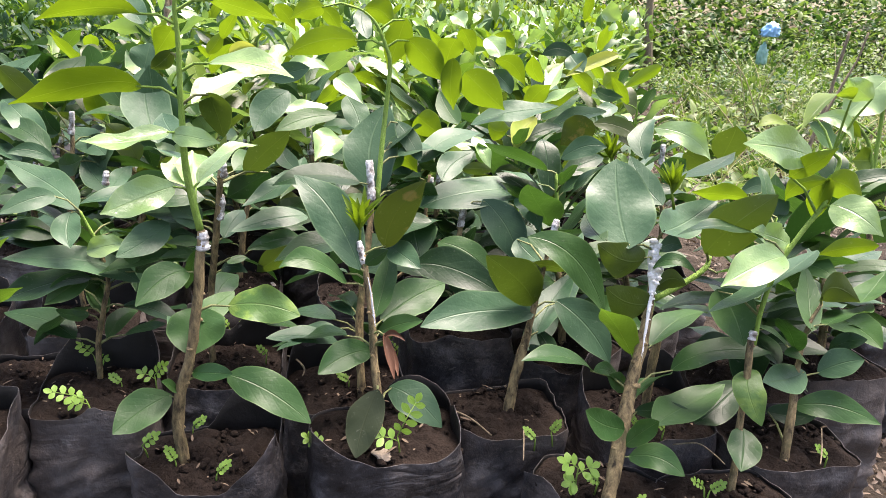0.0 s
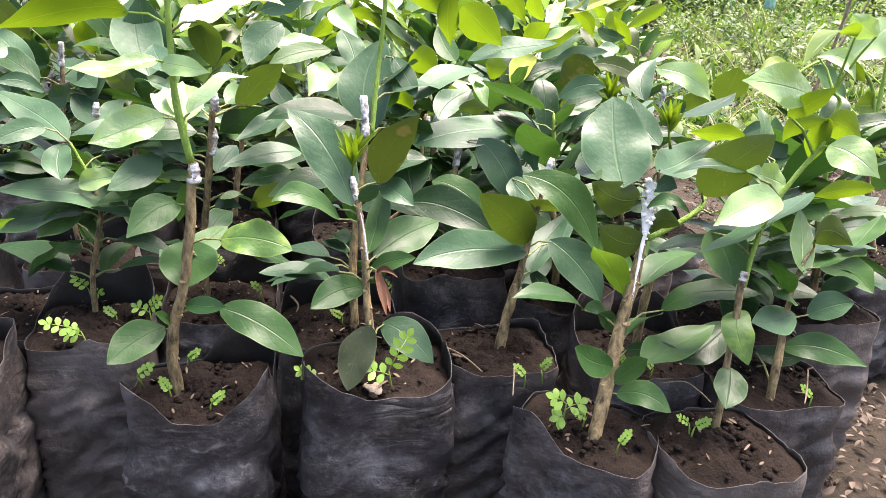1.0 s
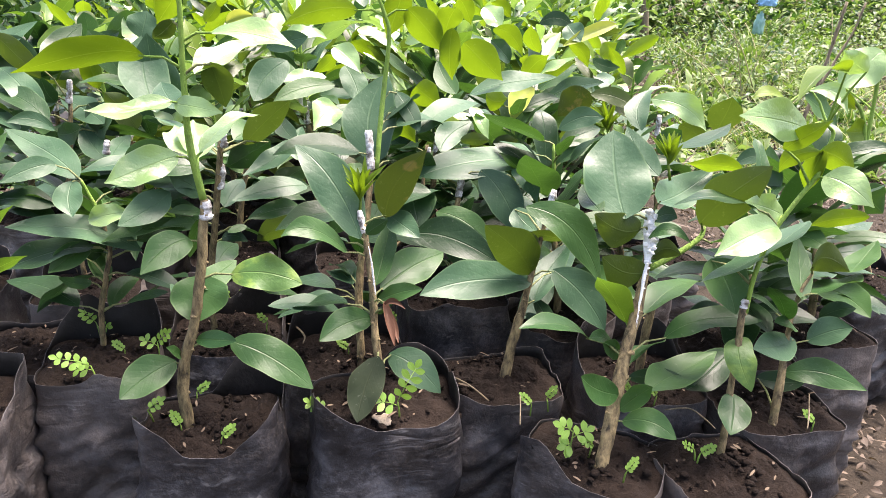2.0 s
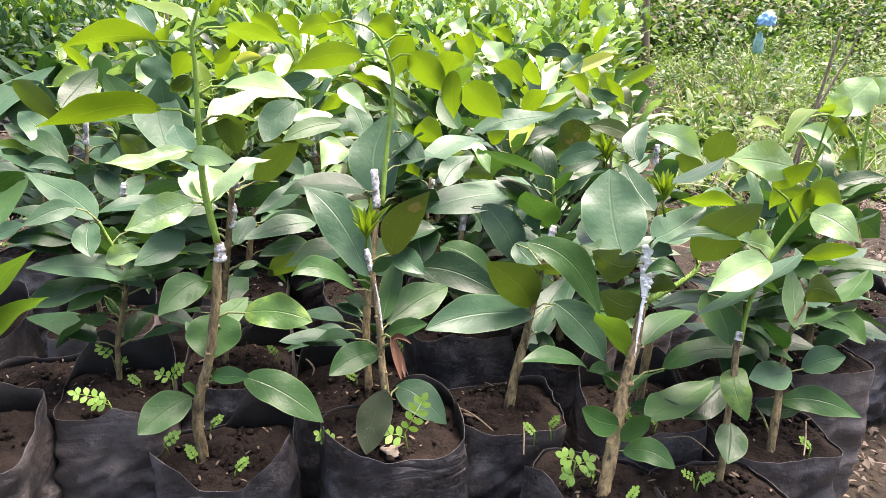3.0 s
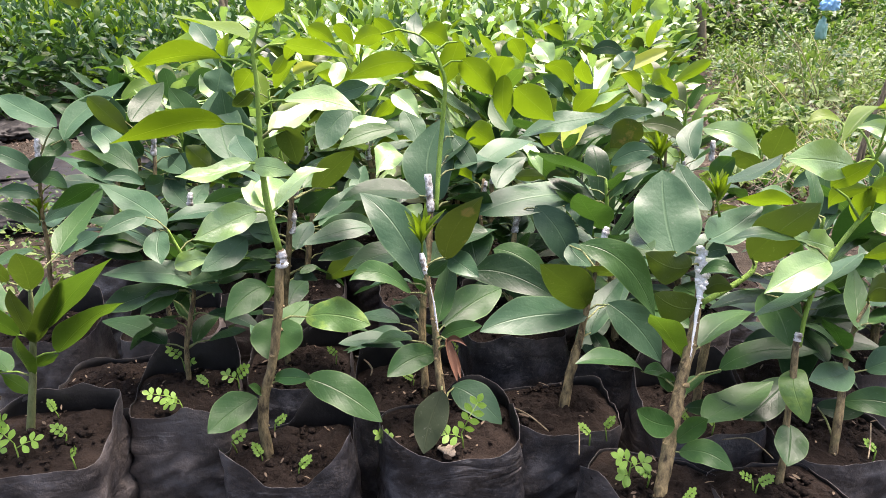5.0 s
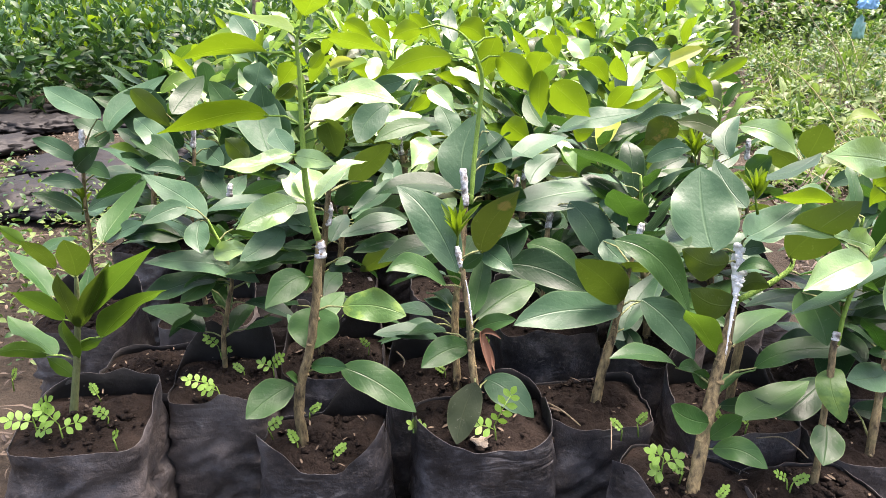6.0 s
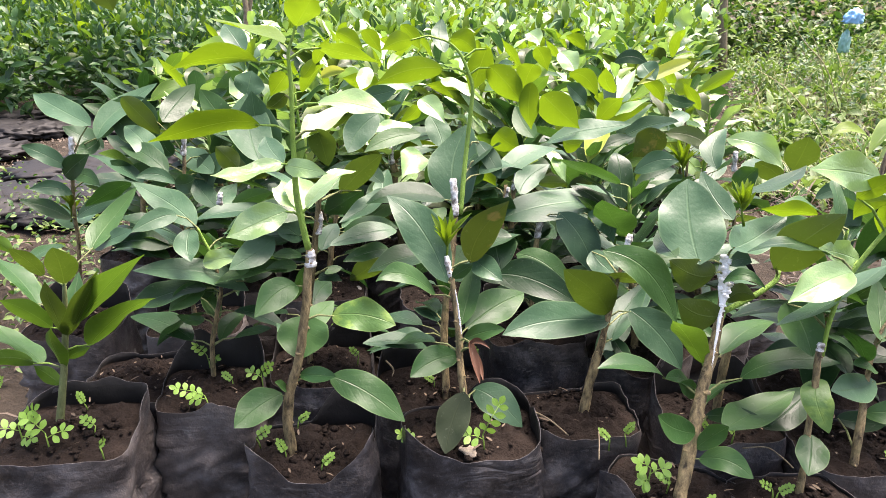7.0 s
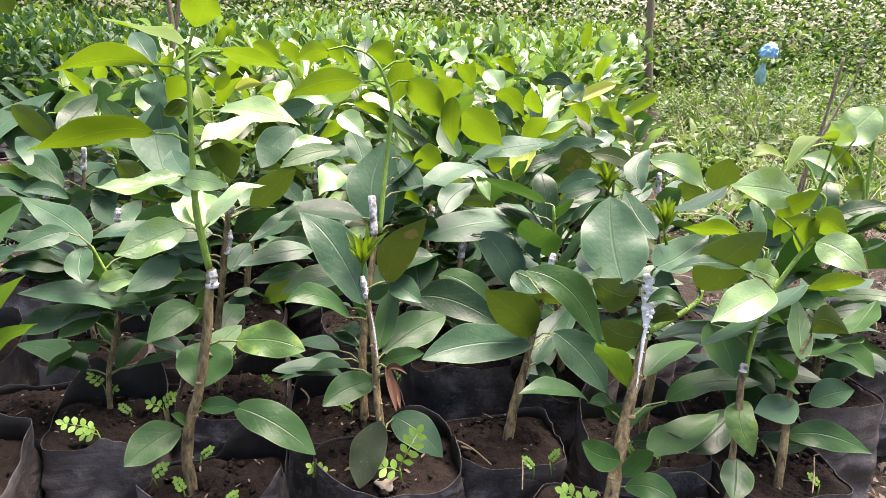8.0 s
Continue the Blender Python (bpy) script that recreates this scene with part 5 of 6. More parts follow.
p = seedling("citrus seedling with pale blue-green leaves and silver tape", -0.163, 0.340, 0.363)
stem(p, "bark", [(-0.173, 0.345, 0.308, 0.0036), (-0.165, 0.348, 0.376, 0.0032), (-0.159, 0.351, 0.435, 0.0029)])
tape(p, (-0.160, 0.351, 0.435), (-0.157, 0.352, 0.463), 0.0048)
leaf(p, BLUISH, (-0.058, 0.350, 0.410), (-0.061, 0.345, 0.465), (-0.064, 0.340, 0.520), 0.062, 10)
leaf(p, BLUISH, (-0.073, 0.353, 0.513), (-0.069, 0.358, 0.528), (-0.065, 0.363, 0.544), 0.039, 50)
leaf(p, PALE, (-0.040, 0.350, 0.410), (-0.049, 0.350, 0.433), (-0.059, 0.350, 0.455), 0.039, -78)
leaf(p, GREEN, (-0.098, 0.352, 0.470), (-0.115, 0.357, 0.495), (-0.133, 0.362, 0.520), 0.032, -63)
leaf(p, DARK, (-0.199, 0.351, 0.451), (-0.223, 0.351, 0.469), (-0.247, 0.351, 0.487), 0.032, -72)
leaf(p, BLUISH, (-0.146, 0.348, 0.376), (-0.128, 0.348, 0.409), (-0.111, 0.348, 0.442), 0.038, 52)
leaf(p, DARK, (-0.140, 0.351, 0.435), (-0.124, 0.351, 0.416), (-0.109, 0.351, 0.397), 0.035, 73)
leaf(p, BLUISH, (-0.174, 0.351, 0.436), (-0.196, 0.351, 0.447), (-0.218, 0.351, 0.458), 0.032, -74)
leaf(p, DARK, (-0.189, 0.353, 0.479), (-0.214, 0.358, 0.495), (-0.238, 0.363, 0.510), 0.032, -67)
leaf(p, GREEN, (-0.265, 0.352, 0.459), (-0.248, 0.357, 0.485), (-0.231, 0.362, 0.510), 0.031, 62)
leaf(p, DARK, (-0.193, 0.350, 0.422), (-0.216, 0.350, 0.413), (-0.239, 0.350, 0.405), 0.025, -76)
leaf(p, BLUISH, (-0.260, 0.351, 0.445), (-0.284, 0.351, 0.460), (-0.308, 0.351, 0.474), 0.028, -44)
leaf(p, OLIVE, (-0.087, 0.349, 0.404), (-0.099, 0.354, 0.426), (-0.112, 0.359, 0.447), 0.032, -56)
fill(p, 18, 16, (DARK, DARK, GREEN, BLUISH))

p = seedling("citrus seedling at the block's edge with silver tape", -0.284, 0.940, 0.382)
stem(p, "bark", [(-0.286, 0.940, 0.370, 0.0041), (-0.276, 0.940, 0.462, 0.0036)])
tape(p, (-0.276, 0.940, 0.462), (-0.274, 0.940, 0.490), 0.0057)
bud(p, (-0.381, 0.940, 0.418), (-0.375, 0.940, 0.465))
leaf(p, BLUISH, (-0.054, 0.300, 0.434), (-0.069, 0.328, 0.474), (-0.071, 0.355, 0.517), 0.057, 6)
leaf(p, PALE, (-0.079, 0.360, 0.504), (-0.082, 0.387, 0.522), (-0.080, 0.415, 0.542), 0.035, 0)
leaf(p, BLUISH, (-0.082, 0.420, 0.564), (-0.099, 0.448, 0.582), (-0.116, 0.475, 0.600), 0.032, -24)
leaf(p, OLIVE, (-0.078, 0.280, 0.432), (-0.091, 0.280, 0.446), (-0.103, 0.280, 0.459), 0.027, 90)
leaf(p, BLUISH, (-0.119, 0.330, 0.415), (-0.149, 0.358, 0.430), (-0.180, 0.385, 0.437), 0.032, -40)
leaf(p, BLUISH, (-0.014, 0.200, 0.454), (-0.030, 0.228, 0.465), (-0.039, 0.255, 0.475), 0.028, -16)
leaf(p, GREEN, (-0.121, 0.400, 0.508), (-0.096, 0.390, 0.527), (-0.079, 0.380, 0.539), 0.027, 90)
leaf(p, DARK, (-0.168, 0.330, 0.440), (-0.174, 0.320, 0.452), (-0.175, 0.310, 0.470), 0.019, -116)
leaf(p, GREEN, (-0.148, 0.400, 0.494), (-0.122, 0.390, 0.509), (-0.102, 0.380, 0.518), 0.018, 75)
leaf(p, BLUISH, (-0.097, 0.250, 0.389), (-0.095, 0.278, 0.399), (-0.086, 0.305, 0.407), 0.021, 25)
leaf(p, GREEN, (-0.082, 0.240, 0.391), (-0.059, 0.240, 0.404), (-0.033, 0.240, 0.410), 0.021, -86)

p = seedling("citrus seedling with curled yellowing tip leaves", 0.657, 0.620, 0.362)
stem(p, "bark", [(0.670, 0.620, 0.341, 0.0031), (0.656, 0.620, 0.436, 0.0026), (0.644, 0.620, 0.476, 0.0021)])
leaf(p, CURLED, (0.653, 0.620, 0.542), (0.602, 0.603, 0.527), (0.546, 0.585, 0.505), 0.022, -57)
leaf(p, LIME, (0.737, 0.620, 0.525), (0.713, 0.630, 0.508), (0.674, 0.640, 0.481), 0.023, 85)
leaf(p, LIME, (0.632, 0.620, 0.487), (0.646, 0.620, 0.499), (0.660, 0.620, 0.512), 0.029, -90)
leaf(p, LIME, (0.571, 0.620, 0.509), (0.601, 0.630, 0.494), (0.619, 0.640, 0.467), 0.025, -48)
leaf(p, PALE, (0.527, 0.620, 0.472), (0.548, 0.647, 0.499), (0.575, 0.675, 0.524), 0.030, -4)
leaf(p, GREEN, (0.617, 0.620, 0.483), (0.637, 0.610, 0.473), (0.661, 0.600, 0.472), 0.021, 70)
leaf(p, BLUISH, (0.565, 0.620, 0.538), (0.571, 0.603, 0.525), (0.578, 0.585, 0.513), 0.037, 41)
leaf(p, LIME, (0.653, 0.700, 0.544), (0.650, 0.685, 0.567), (0.650, 0.670, 0.591), 0.017, -8)
leaf(p, LIME, (0.657, 0.800, 0.598), (0.658, 0.785, 0.627), (0.656, 0.770, 0.655), 0.018, -10)
leaf(p, PALE, (0.726, 0.800, 0.601), (0.702, 0.790, 0.617), (0.701, 0.780, 0.638), 0.035, -129)
leaf(p, DARK, (0.542, 0.700, 0.536), (0.571, 0.690, 0.547), (0.601, 0.680, 0.532), 0.026, 73)
leaf(p, BLUISH, (0.604, 0.500, 0.467), (0.578, 0.482, 0.461), (0.558, 0.465, 0.441), 0.026, -32)
leaf(p, GREEN, (0.536, 0.500, 0.468), (0.550, 0.482, 0.452), (0.571, 0.465, 0.450), 0.024, 60)
leaf(p, OLIVE, (0.481, 0.450, 0.445), (0.477, 0.460, 0.421), (0.492, 0.470, 0.396), 0.028, 5)

p = seedling("citrus seedling with arching new shoots and pale leaves", 0.988, 0.300, 0.182)
stem(p, "bark", [(0.986, 0.298, 0.182, 0.0060), (0.959, 0.306, 0.266, 0.0054), (0.940, 0.312, 0.329, 0.0049), (0.936, 0.317, 0.389, 0.0040)])
stem(p, "shoot", [(0.936, 0.317, 0.385, 0.0032), (0.925, 0.321, 0.432, 0.0028), (0.902, 0.324, 0.461, 0.0024), (0.866, 0.325, 0.480, 0.0019), (0.826, 0.325, 0.473, 0.0019), (0.796, 0.323, 0.455, 0.0019), (0.785, 0.321, 0.430, 0.0015)])
stem(p, "shoot", [(0.936, 0.317, 0.389, 0.0032), (0.937, 0.323, 0.456, 0.0028), (0.934, 0.326, 0.522, 0.0024)])
leaf(p, PALE, (0.932, 0.326, 0.532), (0.901, 0.326, 0.503), (0.870, 0.326, 0.475), 0.057, -56)
leaf(p, LIME, (0.791, 0.324, 0.459), (0.759, 0.324, 0.469), (0.735, 0.324, 0.459), 0.022, -33)
leaf(p, GREEN, (0.818, 0.324, 0.466), (0.846, 0.319, 0.445), (0.875, 0.314, 0.424), 0.036, 51)
leaf(p, LIME, (0.867, 0.325, 0.478), (0.884, 0.320, 0.463), (0.902, 0.315, 0.448), 0.019, 100)
leaf(p, LIME, (0.930, 0.320, 0.415), (0.914, 0.320, 0.415), (0.898, 0.320, 0.415), 0.040, -79)
leaf(p, GREEN, (0.947, 0.310, 0.311), (0.923, 0.315, 0.328), (0.899, 0.320, 0.346), 0.040, -97)
leaf(p, PALE, (0.938, 0.326, 0.497), (0.952, 0.326, 0.518), (0.966, 0.326, 0.538), 0.040, 51)
leaf(p, GREEN, (0.940, 0.312, 0.329), (0.966, 0.312, 0.310), (0.993, 0.312, 0.290), 0.052, -74)
# ---------------------------------------------------------------- the rows behind


def loose_seedling(label, seed, x, y, leaves, mats, tall, taped=True):
    """A seedling of the rows behind, with its leaves set in a spiral up the stem."""
    rng = random.Random(seed)
    p = seedling(label, x, y, 0.2, spin=rng.uniform(-25, 25), rim=rng.uniform(0.004, 0.015), corners=(rng.uniform(20, 70), rng.uniform(100, 160)))
    lean = (rng.uniform(-0.03, 0.03), rng.uniform(-0.03, 0.03))
    top = 0.2 + tall
    mid = 0.2 + tall * 0.5
    rows = [(x, y, 0.2, 0.0065), (x + lean[0] * 0.3, y + lean[1] * 0.3, 0.2 + tall * 0.3, 0.006), (x + lean[0], y + lean[1], mid, 0.005)]
    stem(p, "bark", rows)
    if taped:
        tape(p, (x + lean[0] * 0.9, y + lean[1] * 0.9, mid - 0.01), (x + lean[0] * 1.05, y + lean[1] * 1.05, mid + 0.022), 0.0062)
    stem(p, "shoot", [(x + lean[0] * 0.95, y + lean[1] * 0.95, mid - 0.01, 0.0035), (x + lean[0] * 1.4, y + lean[1] * 1.2, 0.2 + tall * 0.75, 0.003),
                      (x + lean[0] * 1.6, y + lean[1] * 1.7, top, 0.0016)])
    for k in range(leaves):
        f = 0.12 + 0.88 * ((k + 0.5) / leaves) ** 1.15
        a = k * 2.4 + rng.uniform(-0.5, 0.5)
        z = 0.2 + tall * f
        at = lean[0] * min(f * 2, 1.6), lean[1] * min(f * 2, 1.6)
        out = rng.uniform(0.008, 0.022)
        long = rng.uniform(0.068, 0.112) * (1.0 if f < 0.85 else 0.75)
        rise = rng.uniform(-0.35, 0.5) + (0.15 * f if f < 0.55 else rng.uniform(0.2, 0.75))
        b = np.array((x + at[0] + math.cos(a) * out, y + at[1] + math.sin(a) * out, z + 0.006))
        t = b + np.array((math.cos(a) * math.cos(rise), math.sin(a) * math.cos(rise), math.sin(rise))) * long
        m = (b + t) / 2 + np.array((0, 0, rng.uniform(0.0, 0.014)))
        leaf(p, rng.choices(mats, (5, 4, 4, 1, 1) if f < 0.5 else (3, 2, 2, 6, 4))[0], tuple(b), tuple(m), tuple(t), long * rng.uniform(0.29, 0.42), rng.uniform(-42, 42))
    return p.root


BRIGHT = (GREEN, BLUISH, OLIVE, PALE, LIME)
# dark mix: shade of the crowded rows painted into the leaf greens
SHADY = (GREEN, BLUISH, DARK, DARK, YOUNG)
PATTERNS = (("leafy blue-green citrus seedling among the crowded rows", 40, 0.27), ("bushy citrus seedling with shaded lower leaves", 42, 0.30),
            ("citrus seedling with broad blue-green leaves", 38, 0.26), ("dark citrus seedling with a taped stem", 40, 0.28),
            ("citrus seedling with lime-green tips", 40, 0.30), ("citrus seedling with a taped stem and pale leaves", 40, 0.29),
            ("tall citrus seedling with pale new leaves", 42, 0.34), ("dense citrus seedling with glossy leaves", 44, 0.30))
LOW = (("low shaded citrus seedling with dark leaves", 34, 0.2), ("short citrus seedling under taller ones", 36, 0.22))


def row_places():
    rng = random.Random(5)
    taken = [(0.018, -0.015), (0.0, 0.2), (-0.1, 0.14), (-0.22, 0.045), (-0.33, 0.35), (0.177, -0.03), (0.165, 0.11), (0.286, 0.2), (0.31, 0.03),
             (0.33, -0.115), (0.44, -0.13), (0.57, -0.06), (0.68, 0.43), (0.193, 0.4), (0.013, 0.45), (-0.163, 0.34), (-0.284, 0.94), (-0.2, 0.19), (0.87, 1.15), (0.98, 1.05), (0.75, 0.3), (0.55, 0.62)]
    rows = [(0.6, 0.085), (0.735, 0.12)]
    taken += [(0.455, 0.03), *rows]
    y = 0.19
    while y < 1.95:
        x = -0.34 + 0.03 * y + rng.uniform(0, 0.03)
        while x < (0.58 + 0.38 * y if y < 0.55 else 0.52 + 0.36 * y if y < 0.9 else 0.42 + 0.45 * y):
            px, py = x + rng.uniform(-0.016, 0.016), y + rng.uniform(-0.016, 0.016)
            if all(math.hypot(px - a, py - b) > 0.128 for a, b in taken) and not (x < -0.2 and y < 0.5):
                rows.append((px, py))
            x += 0.15
        y += 0.152
    return rows


def build_rows():
    rng = random.Random(11)
    made, small = [], []
    for x, y in row_places():
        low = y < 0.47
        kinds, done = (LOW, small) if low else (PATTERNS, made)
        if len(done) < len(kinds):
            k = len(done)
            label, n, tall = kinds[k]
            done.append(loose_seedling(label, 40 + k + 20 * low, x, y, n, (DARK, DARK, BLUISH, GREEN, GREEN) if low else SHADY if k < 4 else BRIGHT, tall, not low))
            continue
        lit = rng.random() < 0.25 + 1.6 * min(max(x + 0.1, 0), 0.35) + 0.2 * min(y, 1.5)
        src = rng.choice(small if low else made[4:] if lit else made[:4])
        size = rng.uniform(0.92, 1.1) * (0.9 if x > 0.4 + 0.3 * y and y < 1.0 else 1.0)
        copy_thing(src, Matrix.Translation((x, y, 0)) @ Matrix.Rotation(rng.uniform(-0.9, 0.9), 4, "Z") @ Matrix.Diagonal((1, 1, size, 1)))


build_rows()

bare = seedling("soil-filled black bag without a plant", -0.2, 0.19, 0.19, rx=0.058, rim=0.008)
bare.root.name = "soil_bag"
tagged(bare.root, category="bag")
bare = seedling("soil-filled black bag with a thin stub", 0.455, 0.03, 0.2, rx=0.06)
stem(bare, "bark", [(0.455, 0.03, 0.2, 0.006), (0.457, 0.032, 0.25, 0.0055), (0.459, 0.03, 0.3, 0.005)])


def scatter(name, label, category, mat, count, place, seed, rows=4, cols=2):
    """One mass of many small leaves or blades. place(rng, count) gives arrays of bases, tips, widths and rolls."""
    rng = np.random.default_rng(seed)
    base, tip, width, roll = place(rng, count)
    a = tip - base
    size = np.linalg.norm(a, axis=1, keepdims=True)
    a = a / size
    up = np.array((0, 0, 1.0)) - a * a[:, 2:3]
    up /= np.linalg.norm(up, axis=1, keepdims=True) + 1e-6
    side = np.cross(a, up)
    n = up * np.cos(roll)[:, None] + side * np.sin(roll)[:, None]
    across = np.cross(a, n)
    v = np.linspace(0, 1, rows + 1)
    u = np.linspace(-1, 1, cols + 1)
    half = 0.5 * np.sin(np.pi * v ** 0.9) ** 0.95 + 0.01
    bend = 4 * v * (1 - v) * 0.10
    verts = (base[:, None, None] + a[:, None, None] * (size[:, :, None] * v[None, :])[..., None, None][:, 0][:, :, :]
             + n[:, None, None] * ((size * bend[None])[:, :, None, None] + (width[:, None, None] * half[None, :, None] * 0.25 * np.abs(u)[None, None])[..., None])
             + across[:, None, None] * (width[:, None, None] * half[None, :, None] * u[None, None])[..., None])
    w, k = cols + 1, (rows + 1) * (cols + 1)
    cell = np.array([(i * w + j, i * w + j + 1, (i + 1) * w + j + 1, (i + 1) * w + j) for i in range(rows) for j in range(cols)])
    faces = (cell[None] + (np.arange(len(base)) * k)[:, None, None]).reshape(-1, 4)
    me = bpy.data.meshes.new(name)
    me.vertices.add(len(base) * k)
    me.vertices.foreach_set("co", verts.reshape(-1).astype(np.float32))
    me.loops.add(faces.size)
    me.loops.foreach_set("vertex_index", faces.reshape(-1).astype(np.int32))
    me.polygons.add(len(faces))
    me.polygons.foreach_set("loop_start", np.arange(0, faces.size, 4, dtype=np.int32))
    me.update(calc_edges=True)
    uv = np.stack(np.meshgrid(np.linspace(0, 1, w), v), -1).reshape(-1, 2)
    lay = me.uv_layers.new(name="UVMap")
    lay.data.foreach_set("uv", np.tile(uv[cell.reshape(-1)], (len(base), 1)).astype(np.float32).ravel())
    me.materials.append(mat)
    me.polygons.foreach_set("use_smooth", np.ones(len(faces), dtype=bool))
    me.validate()
    return tagged(new(name, me), label, category, kind="stuff")


def spray(rng, x, y, z, long, wide, low=-0.5, high=0.9):
    """Blades that start at the places and point every way."""
    k = len(x)
    turn, rise = rng.uniform(0, 6.283, k), rng.uniform(low, high, k)
    base = np.stack((x, y, z), 1)
    tip = base + np.stack((np.cos(turn) * np.cos(rise), np.sin(turn) * np.cos(rise), np.sin(rise)), 1) * long[:, None]
    return base, tip, long * wide, rng.uniform(-0.8, 0.8, k)


def hills(x, y, scale, seed):
    return np.array([0.5 + 0.5 * noise.noise(Vector((p * scale, q * scale, seed))) for p, q in zip(x, y)])


def floor_of(x, y):
    return np.array([ground_height(p, q) for p, q in zip(x, y)])


def plant_mass(rng, k, px, py, foot, tall, band, long, wide, low, high):
    """Leaves in spirals on many upright seedlings, taken from one band of their height, steeper towards the tip."""
    n = rng.integers(0, len(px), k)
    up = rng.uniform(band[0], band[1], k)
    turn = rng.uniform(0, 6.283, k)
    rise = low + (high - low) * up + rng.normal(0, 0.42, k)
    out = rng.uniform(0.004, 0.03, k)
    sway = rng.normal(0, 0.05, (len(px), 2))
    ahead = np.stack((np.cos(turn) * np.cos(rise), np.sin(turn) * np.cos(rise), np.sin(rise)), 1)
    base = np.stack((px[n] + sway[n, 0] * up, py[n] + sway[n, 1] * up, foot[n] + tall[n] * up), 1) + ahead * out[:, None]
    size = long * rng.uniform(0.5, 1.35, k) * (1.1 - 0.4 * up)
    return base, base + ahead * size[:, None], size * wide * rng.uniform(0.8, 1.2, k), rng.normal(0, 0.7, k)


def far_rows(mat, seed, count, band):
    def place(rng, k):
        spots = np.random.default_rng(77)
        py = np.round((1.95 + 6.2 * spots.random(1500) ** 1.3) / 0.15) * 0.15 + spots.normal(0, 0.025, 1500)
        px = np.round(spots.uniform(-0.25 + 0.02 * py, 0.34 + 0.475 * py) / 0.15) * 0.15 + spots.normal(0, 0.025, 1500)
        tall = spots.uniform(0.26, 0.42, 1500)
        return plant_mass(rng, k, px, py, 0.2 + 0.06 * np.maximum(py - 3, 0), tall, band, 0.09, 0.44, -0.3, 0.85)
    return scatter("far_seedlings", "crowded green citrus seedlings far along the rows", "seedlings", mat, count, place, seed)


far_rows(GREEN, 1, 9000, (0.1, 0.95))
far_rows(LIME, 2, 3800, (0.55, 1.05))
# whitish blades paint the bright glints on the far tops
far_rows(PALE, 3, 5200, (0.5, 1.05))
far_rows(BLUISH, 15, 4200, (0.15, 0.8))
far_rows(YOUNG, 13, 5200, (0.3, 1.0))


def side_rows(mat, seed, count, band):
    def place(rng, k):
        spots = np.random.default_rng(78)
        py = np.round((3.45 + 4.6 * spots.random(2200) ** 1.2) / 0.16) * 0.16 + spots.normal(0, 0.03, 2200)
        px = np.round(spots.uniform(-5.0, -0.33 - 0.02 * py) / 0.16) * 0.16 + spots.normal(0, 0.03, 2200)
        tall = spots.uniform(0.36, 0.58, 2200)
        return plant_mass(rng, k, px, py, 0.08 + 0.05 * np.maximum(py - 4, 0), tall, band, 0.09, 0.38, -0.2, 0.95)
    return scatter("neighbouring_seedlings", "dark green seedlings in a neighbouring block", "seedlings", mat, count, place, seed)


side_rows(DARK, 4, 9000, (0.0, 0.8))
side_rows(GREEN, 5, 27000, (0.05, 1.0))
side_rows(LIME, 6, 2500, (0.6, 1.05))
side_rows(YOUNG, 16, 5000, (0.3, 1.0))
side_rows(BLUISH, 17, 5000, (0.2, 1.0))


def weeds(mat, seed, count, plants, tall, long, wide, start=1.6, rise=(-0.5, 0.9)):
    """Leaves on many single weeds, which stand in drifts and grow taller away from the path."""
    def place(rng, k):
        py = start + (8.4 - start) * rng.random(plants) ** 1.2
        px = rng.uniform(0.62 + 0.475 * py + rng.normal(0, 0.05, plants), 2.3 + 1.1 * py)
        deep = np.clip((py - 2.1) / 2.2, 0.08, 1)
        high = tall * deep * (0.06 + 1.5 * hills(px, py, 2.2, 5) ** 2.2) * rng.uniform(0.5, 1.2, plants)
        foot = floor_of(px, py)
        lean = rng.normal(0, 0.25, (plants, 2))
        n = rng.integers(0, plants, k)
        up = rng.random(k) ** 0.8
        x = px[n] + lean[n, 0] * high[n] * up + rng.normal(0, 0.035, k)
        y = py[n] + lean[n, 1] * high[n] * up + rng.normal(0, 0.035, k)
        z = foot[n] + 0.01 + high[n] * up
        return spray(rng, x, y, z, long * rng.uniform(0.5, 1.4, k), wide, *rise)
    return scatter("weeds", "tangled pale green weeds over bare ground", "weeds", mat, count, place, seed, 3, 2)


weeds(WEED, 7, 30000, 900, 0.8, 0.042, 0.44)
weeds(WEED, 18, 2600, 260, 0.85, 0.085, 0.5)
weeds(GREEN, 8, 16000, 600, 0.8, 0.05, 0.42)
weeds(YOUNG, 10, 9000, 420, 0.85, 0.08, 0.16, 1.9, (0.0, 1.3))
weeds(STRAW, 9, 4200, 700, 0.7, 0.2, 0.018, 1.6, (0.0, 1.4))
weeds(LITTER, 11, 19000, 1500, 0.4, 0.08, 0.07, 1.3)


def edge_weeds(rng, k):
    x, y = rng.uniform(-2.2, -0.5, k), rng.uniform(0.55, 1.9, k)
    keep = hills(x, y, 2.4, 9) > 0.5 + 0.12 * (rng.random(k) - 0.5)
    x, y = x[keep], y[keep]
    z = floor_of(x, y) + 0.02 + 0.14 * rng.random(len(x))
    return spray(rng, x, y, z, rng.uniform(0.008, 0.026, len(x)), 0.5)


scatter("edge_weeds", "small pale weeds beside the block", "weeds", WEED, 2600, edge_weeds, 31, 3, 2)
scatter("edge_weeds", "small dark green weeds beside the block", "weeds", GREEN, 3000, edge_weeds, 32, 3, 2)


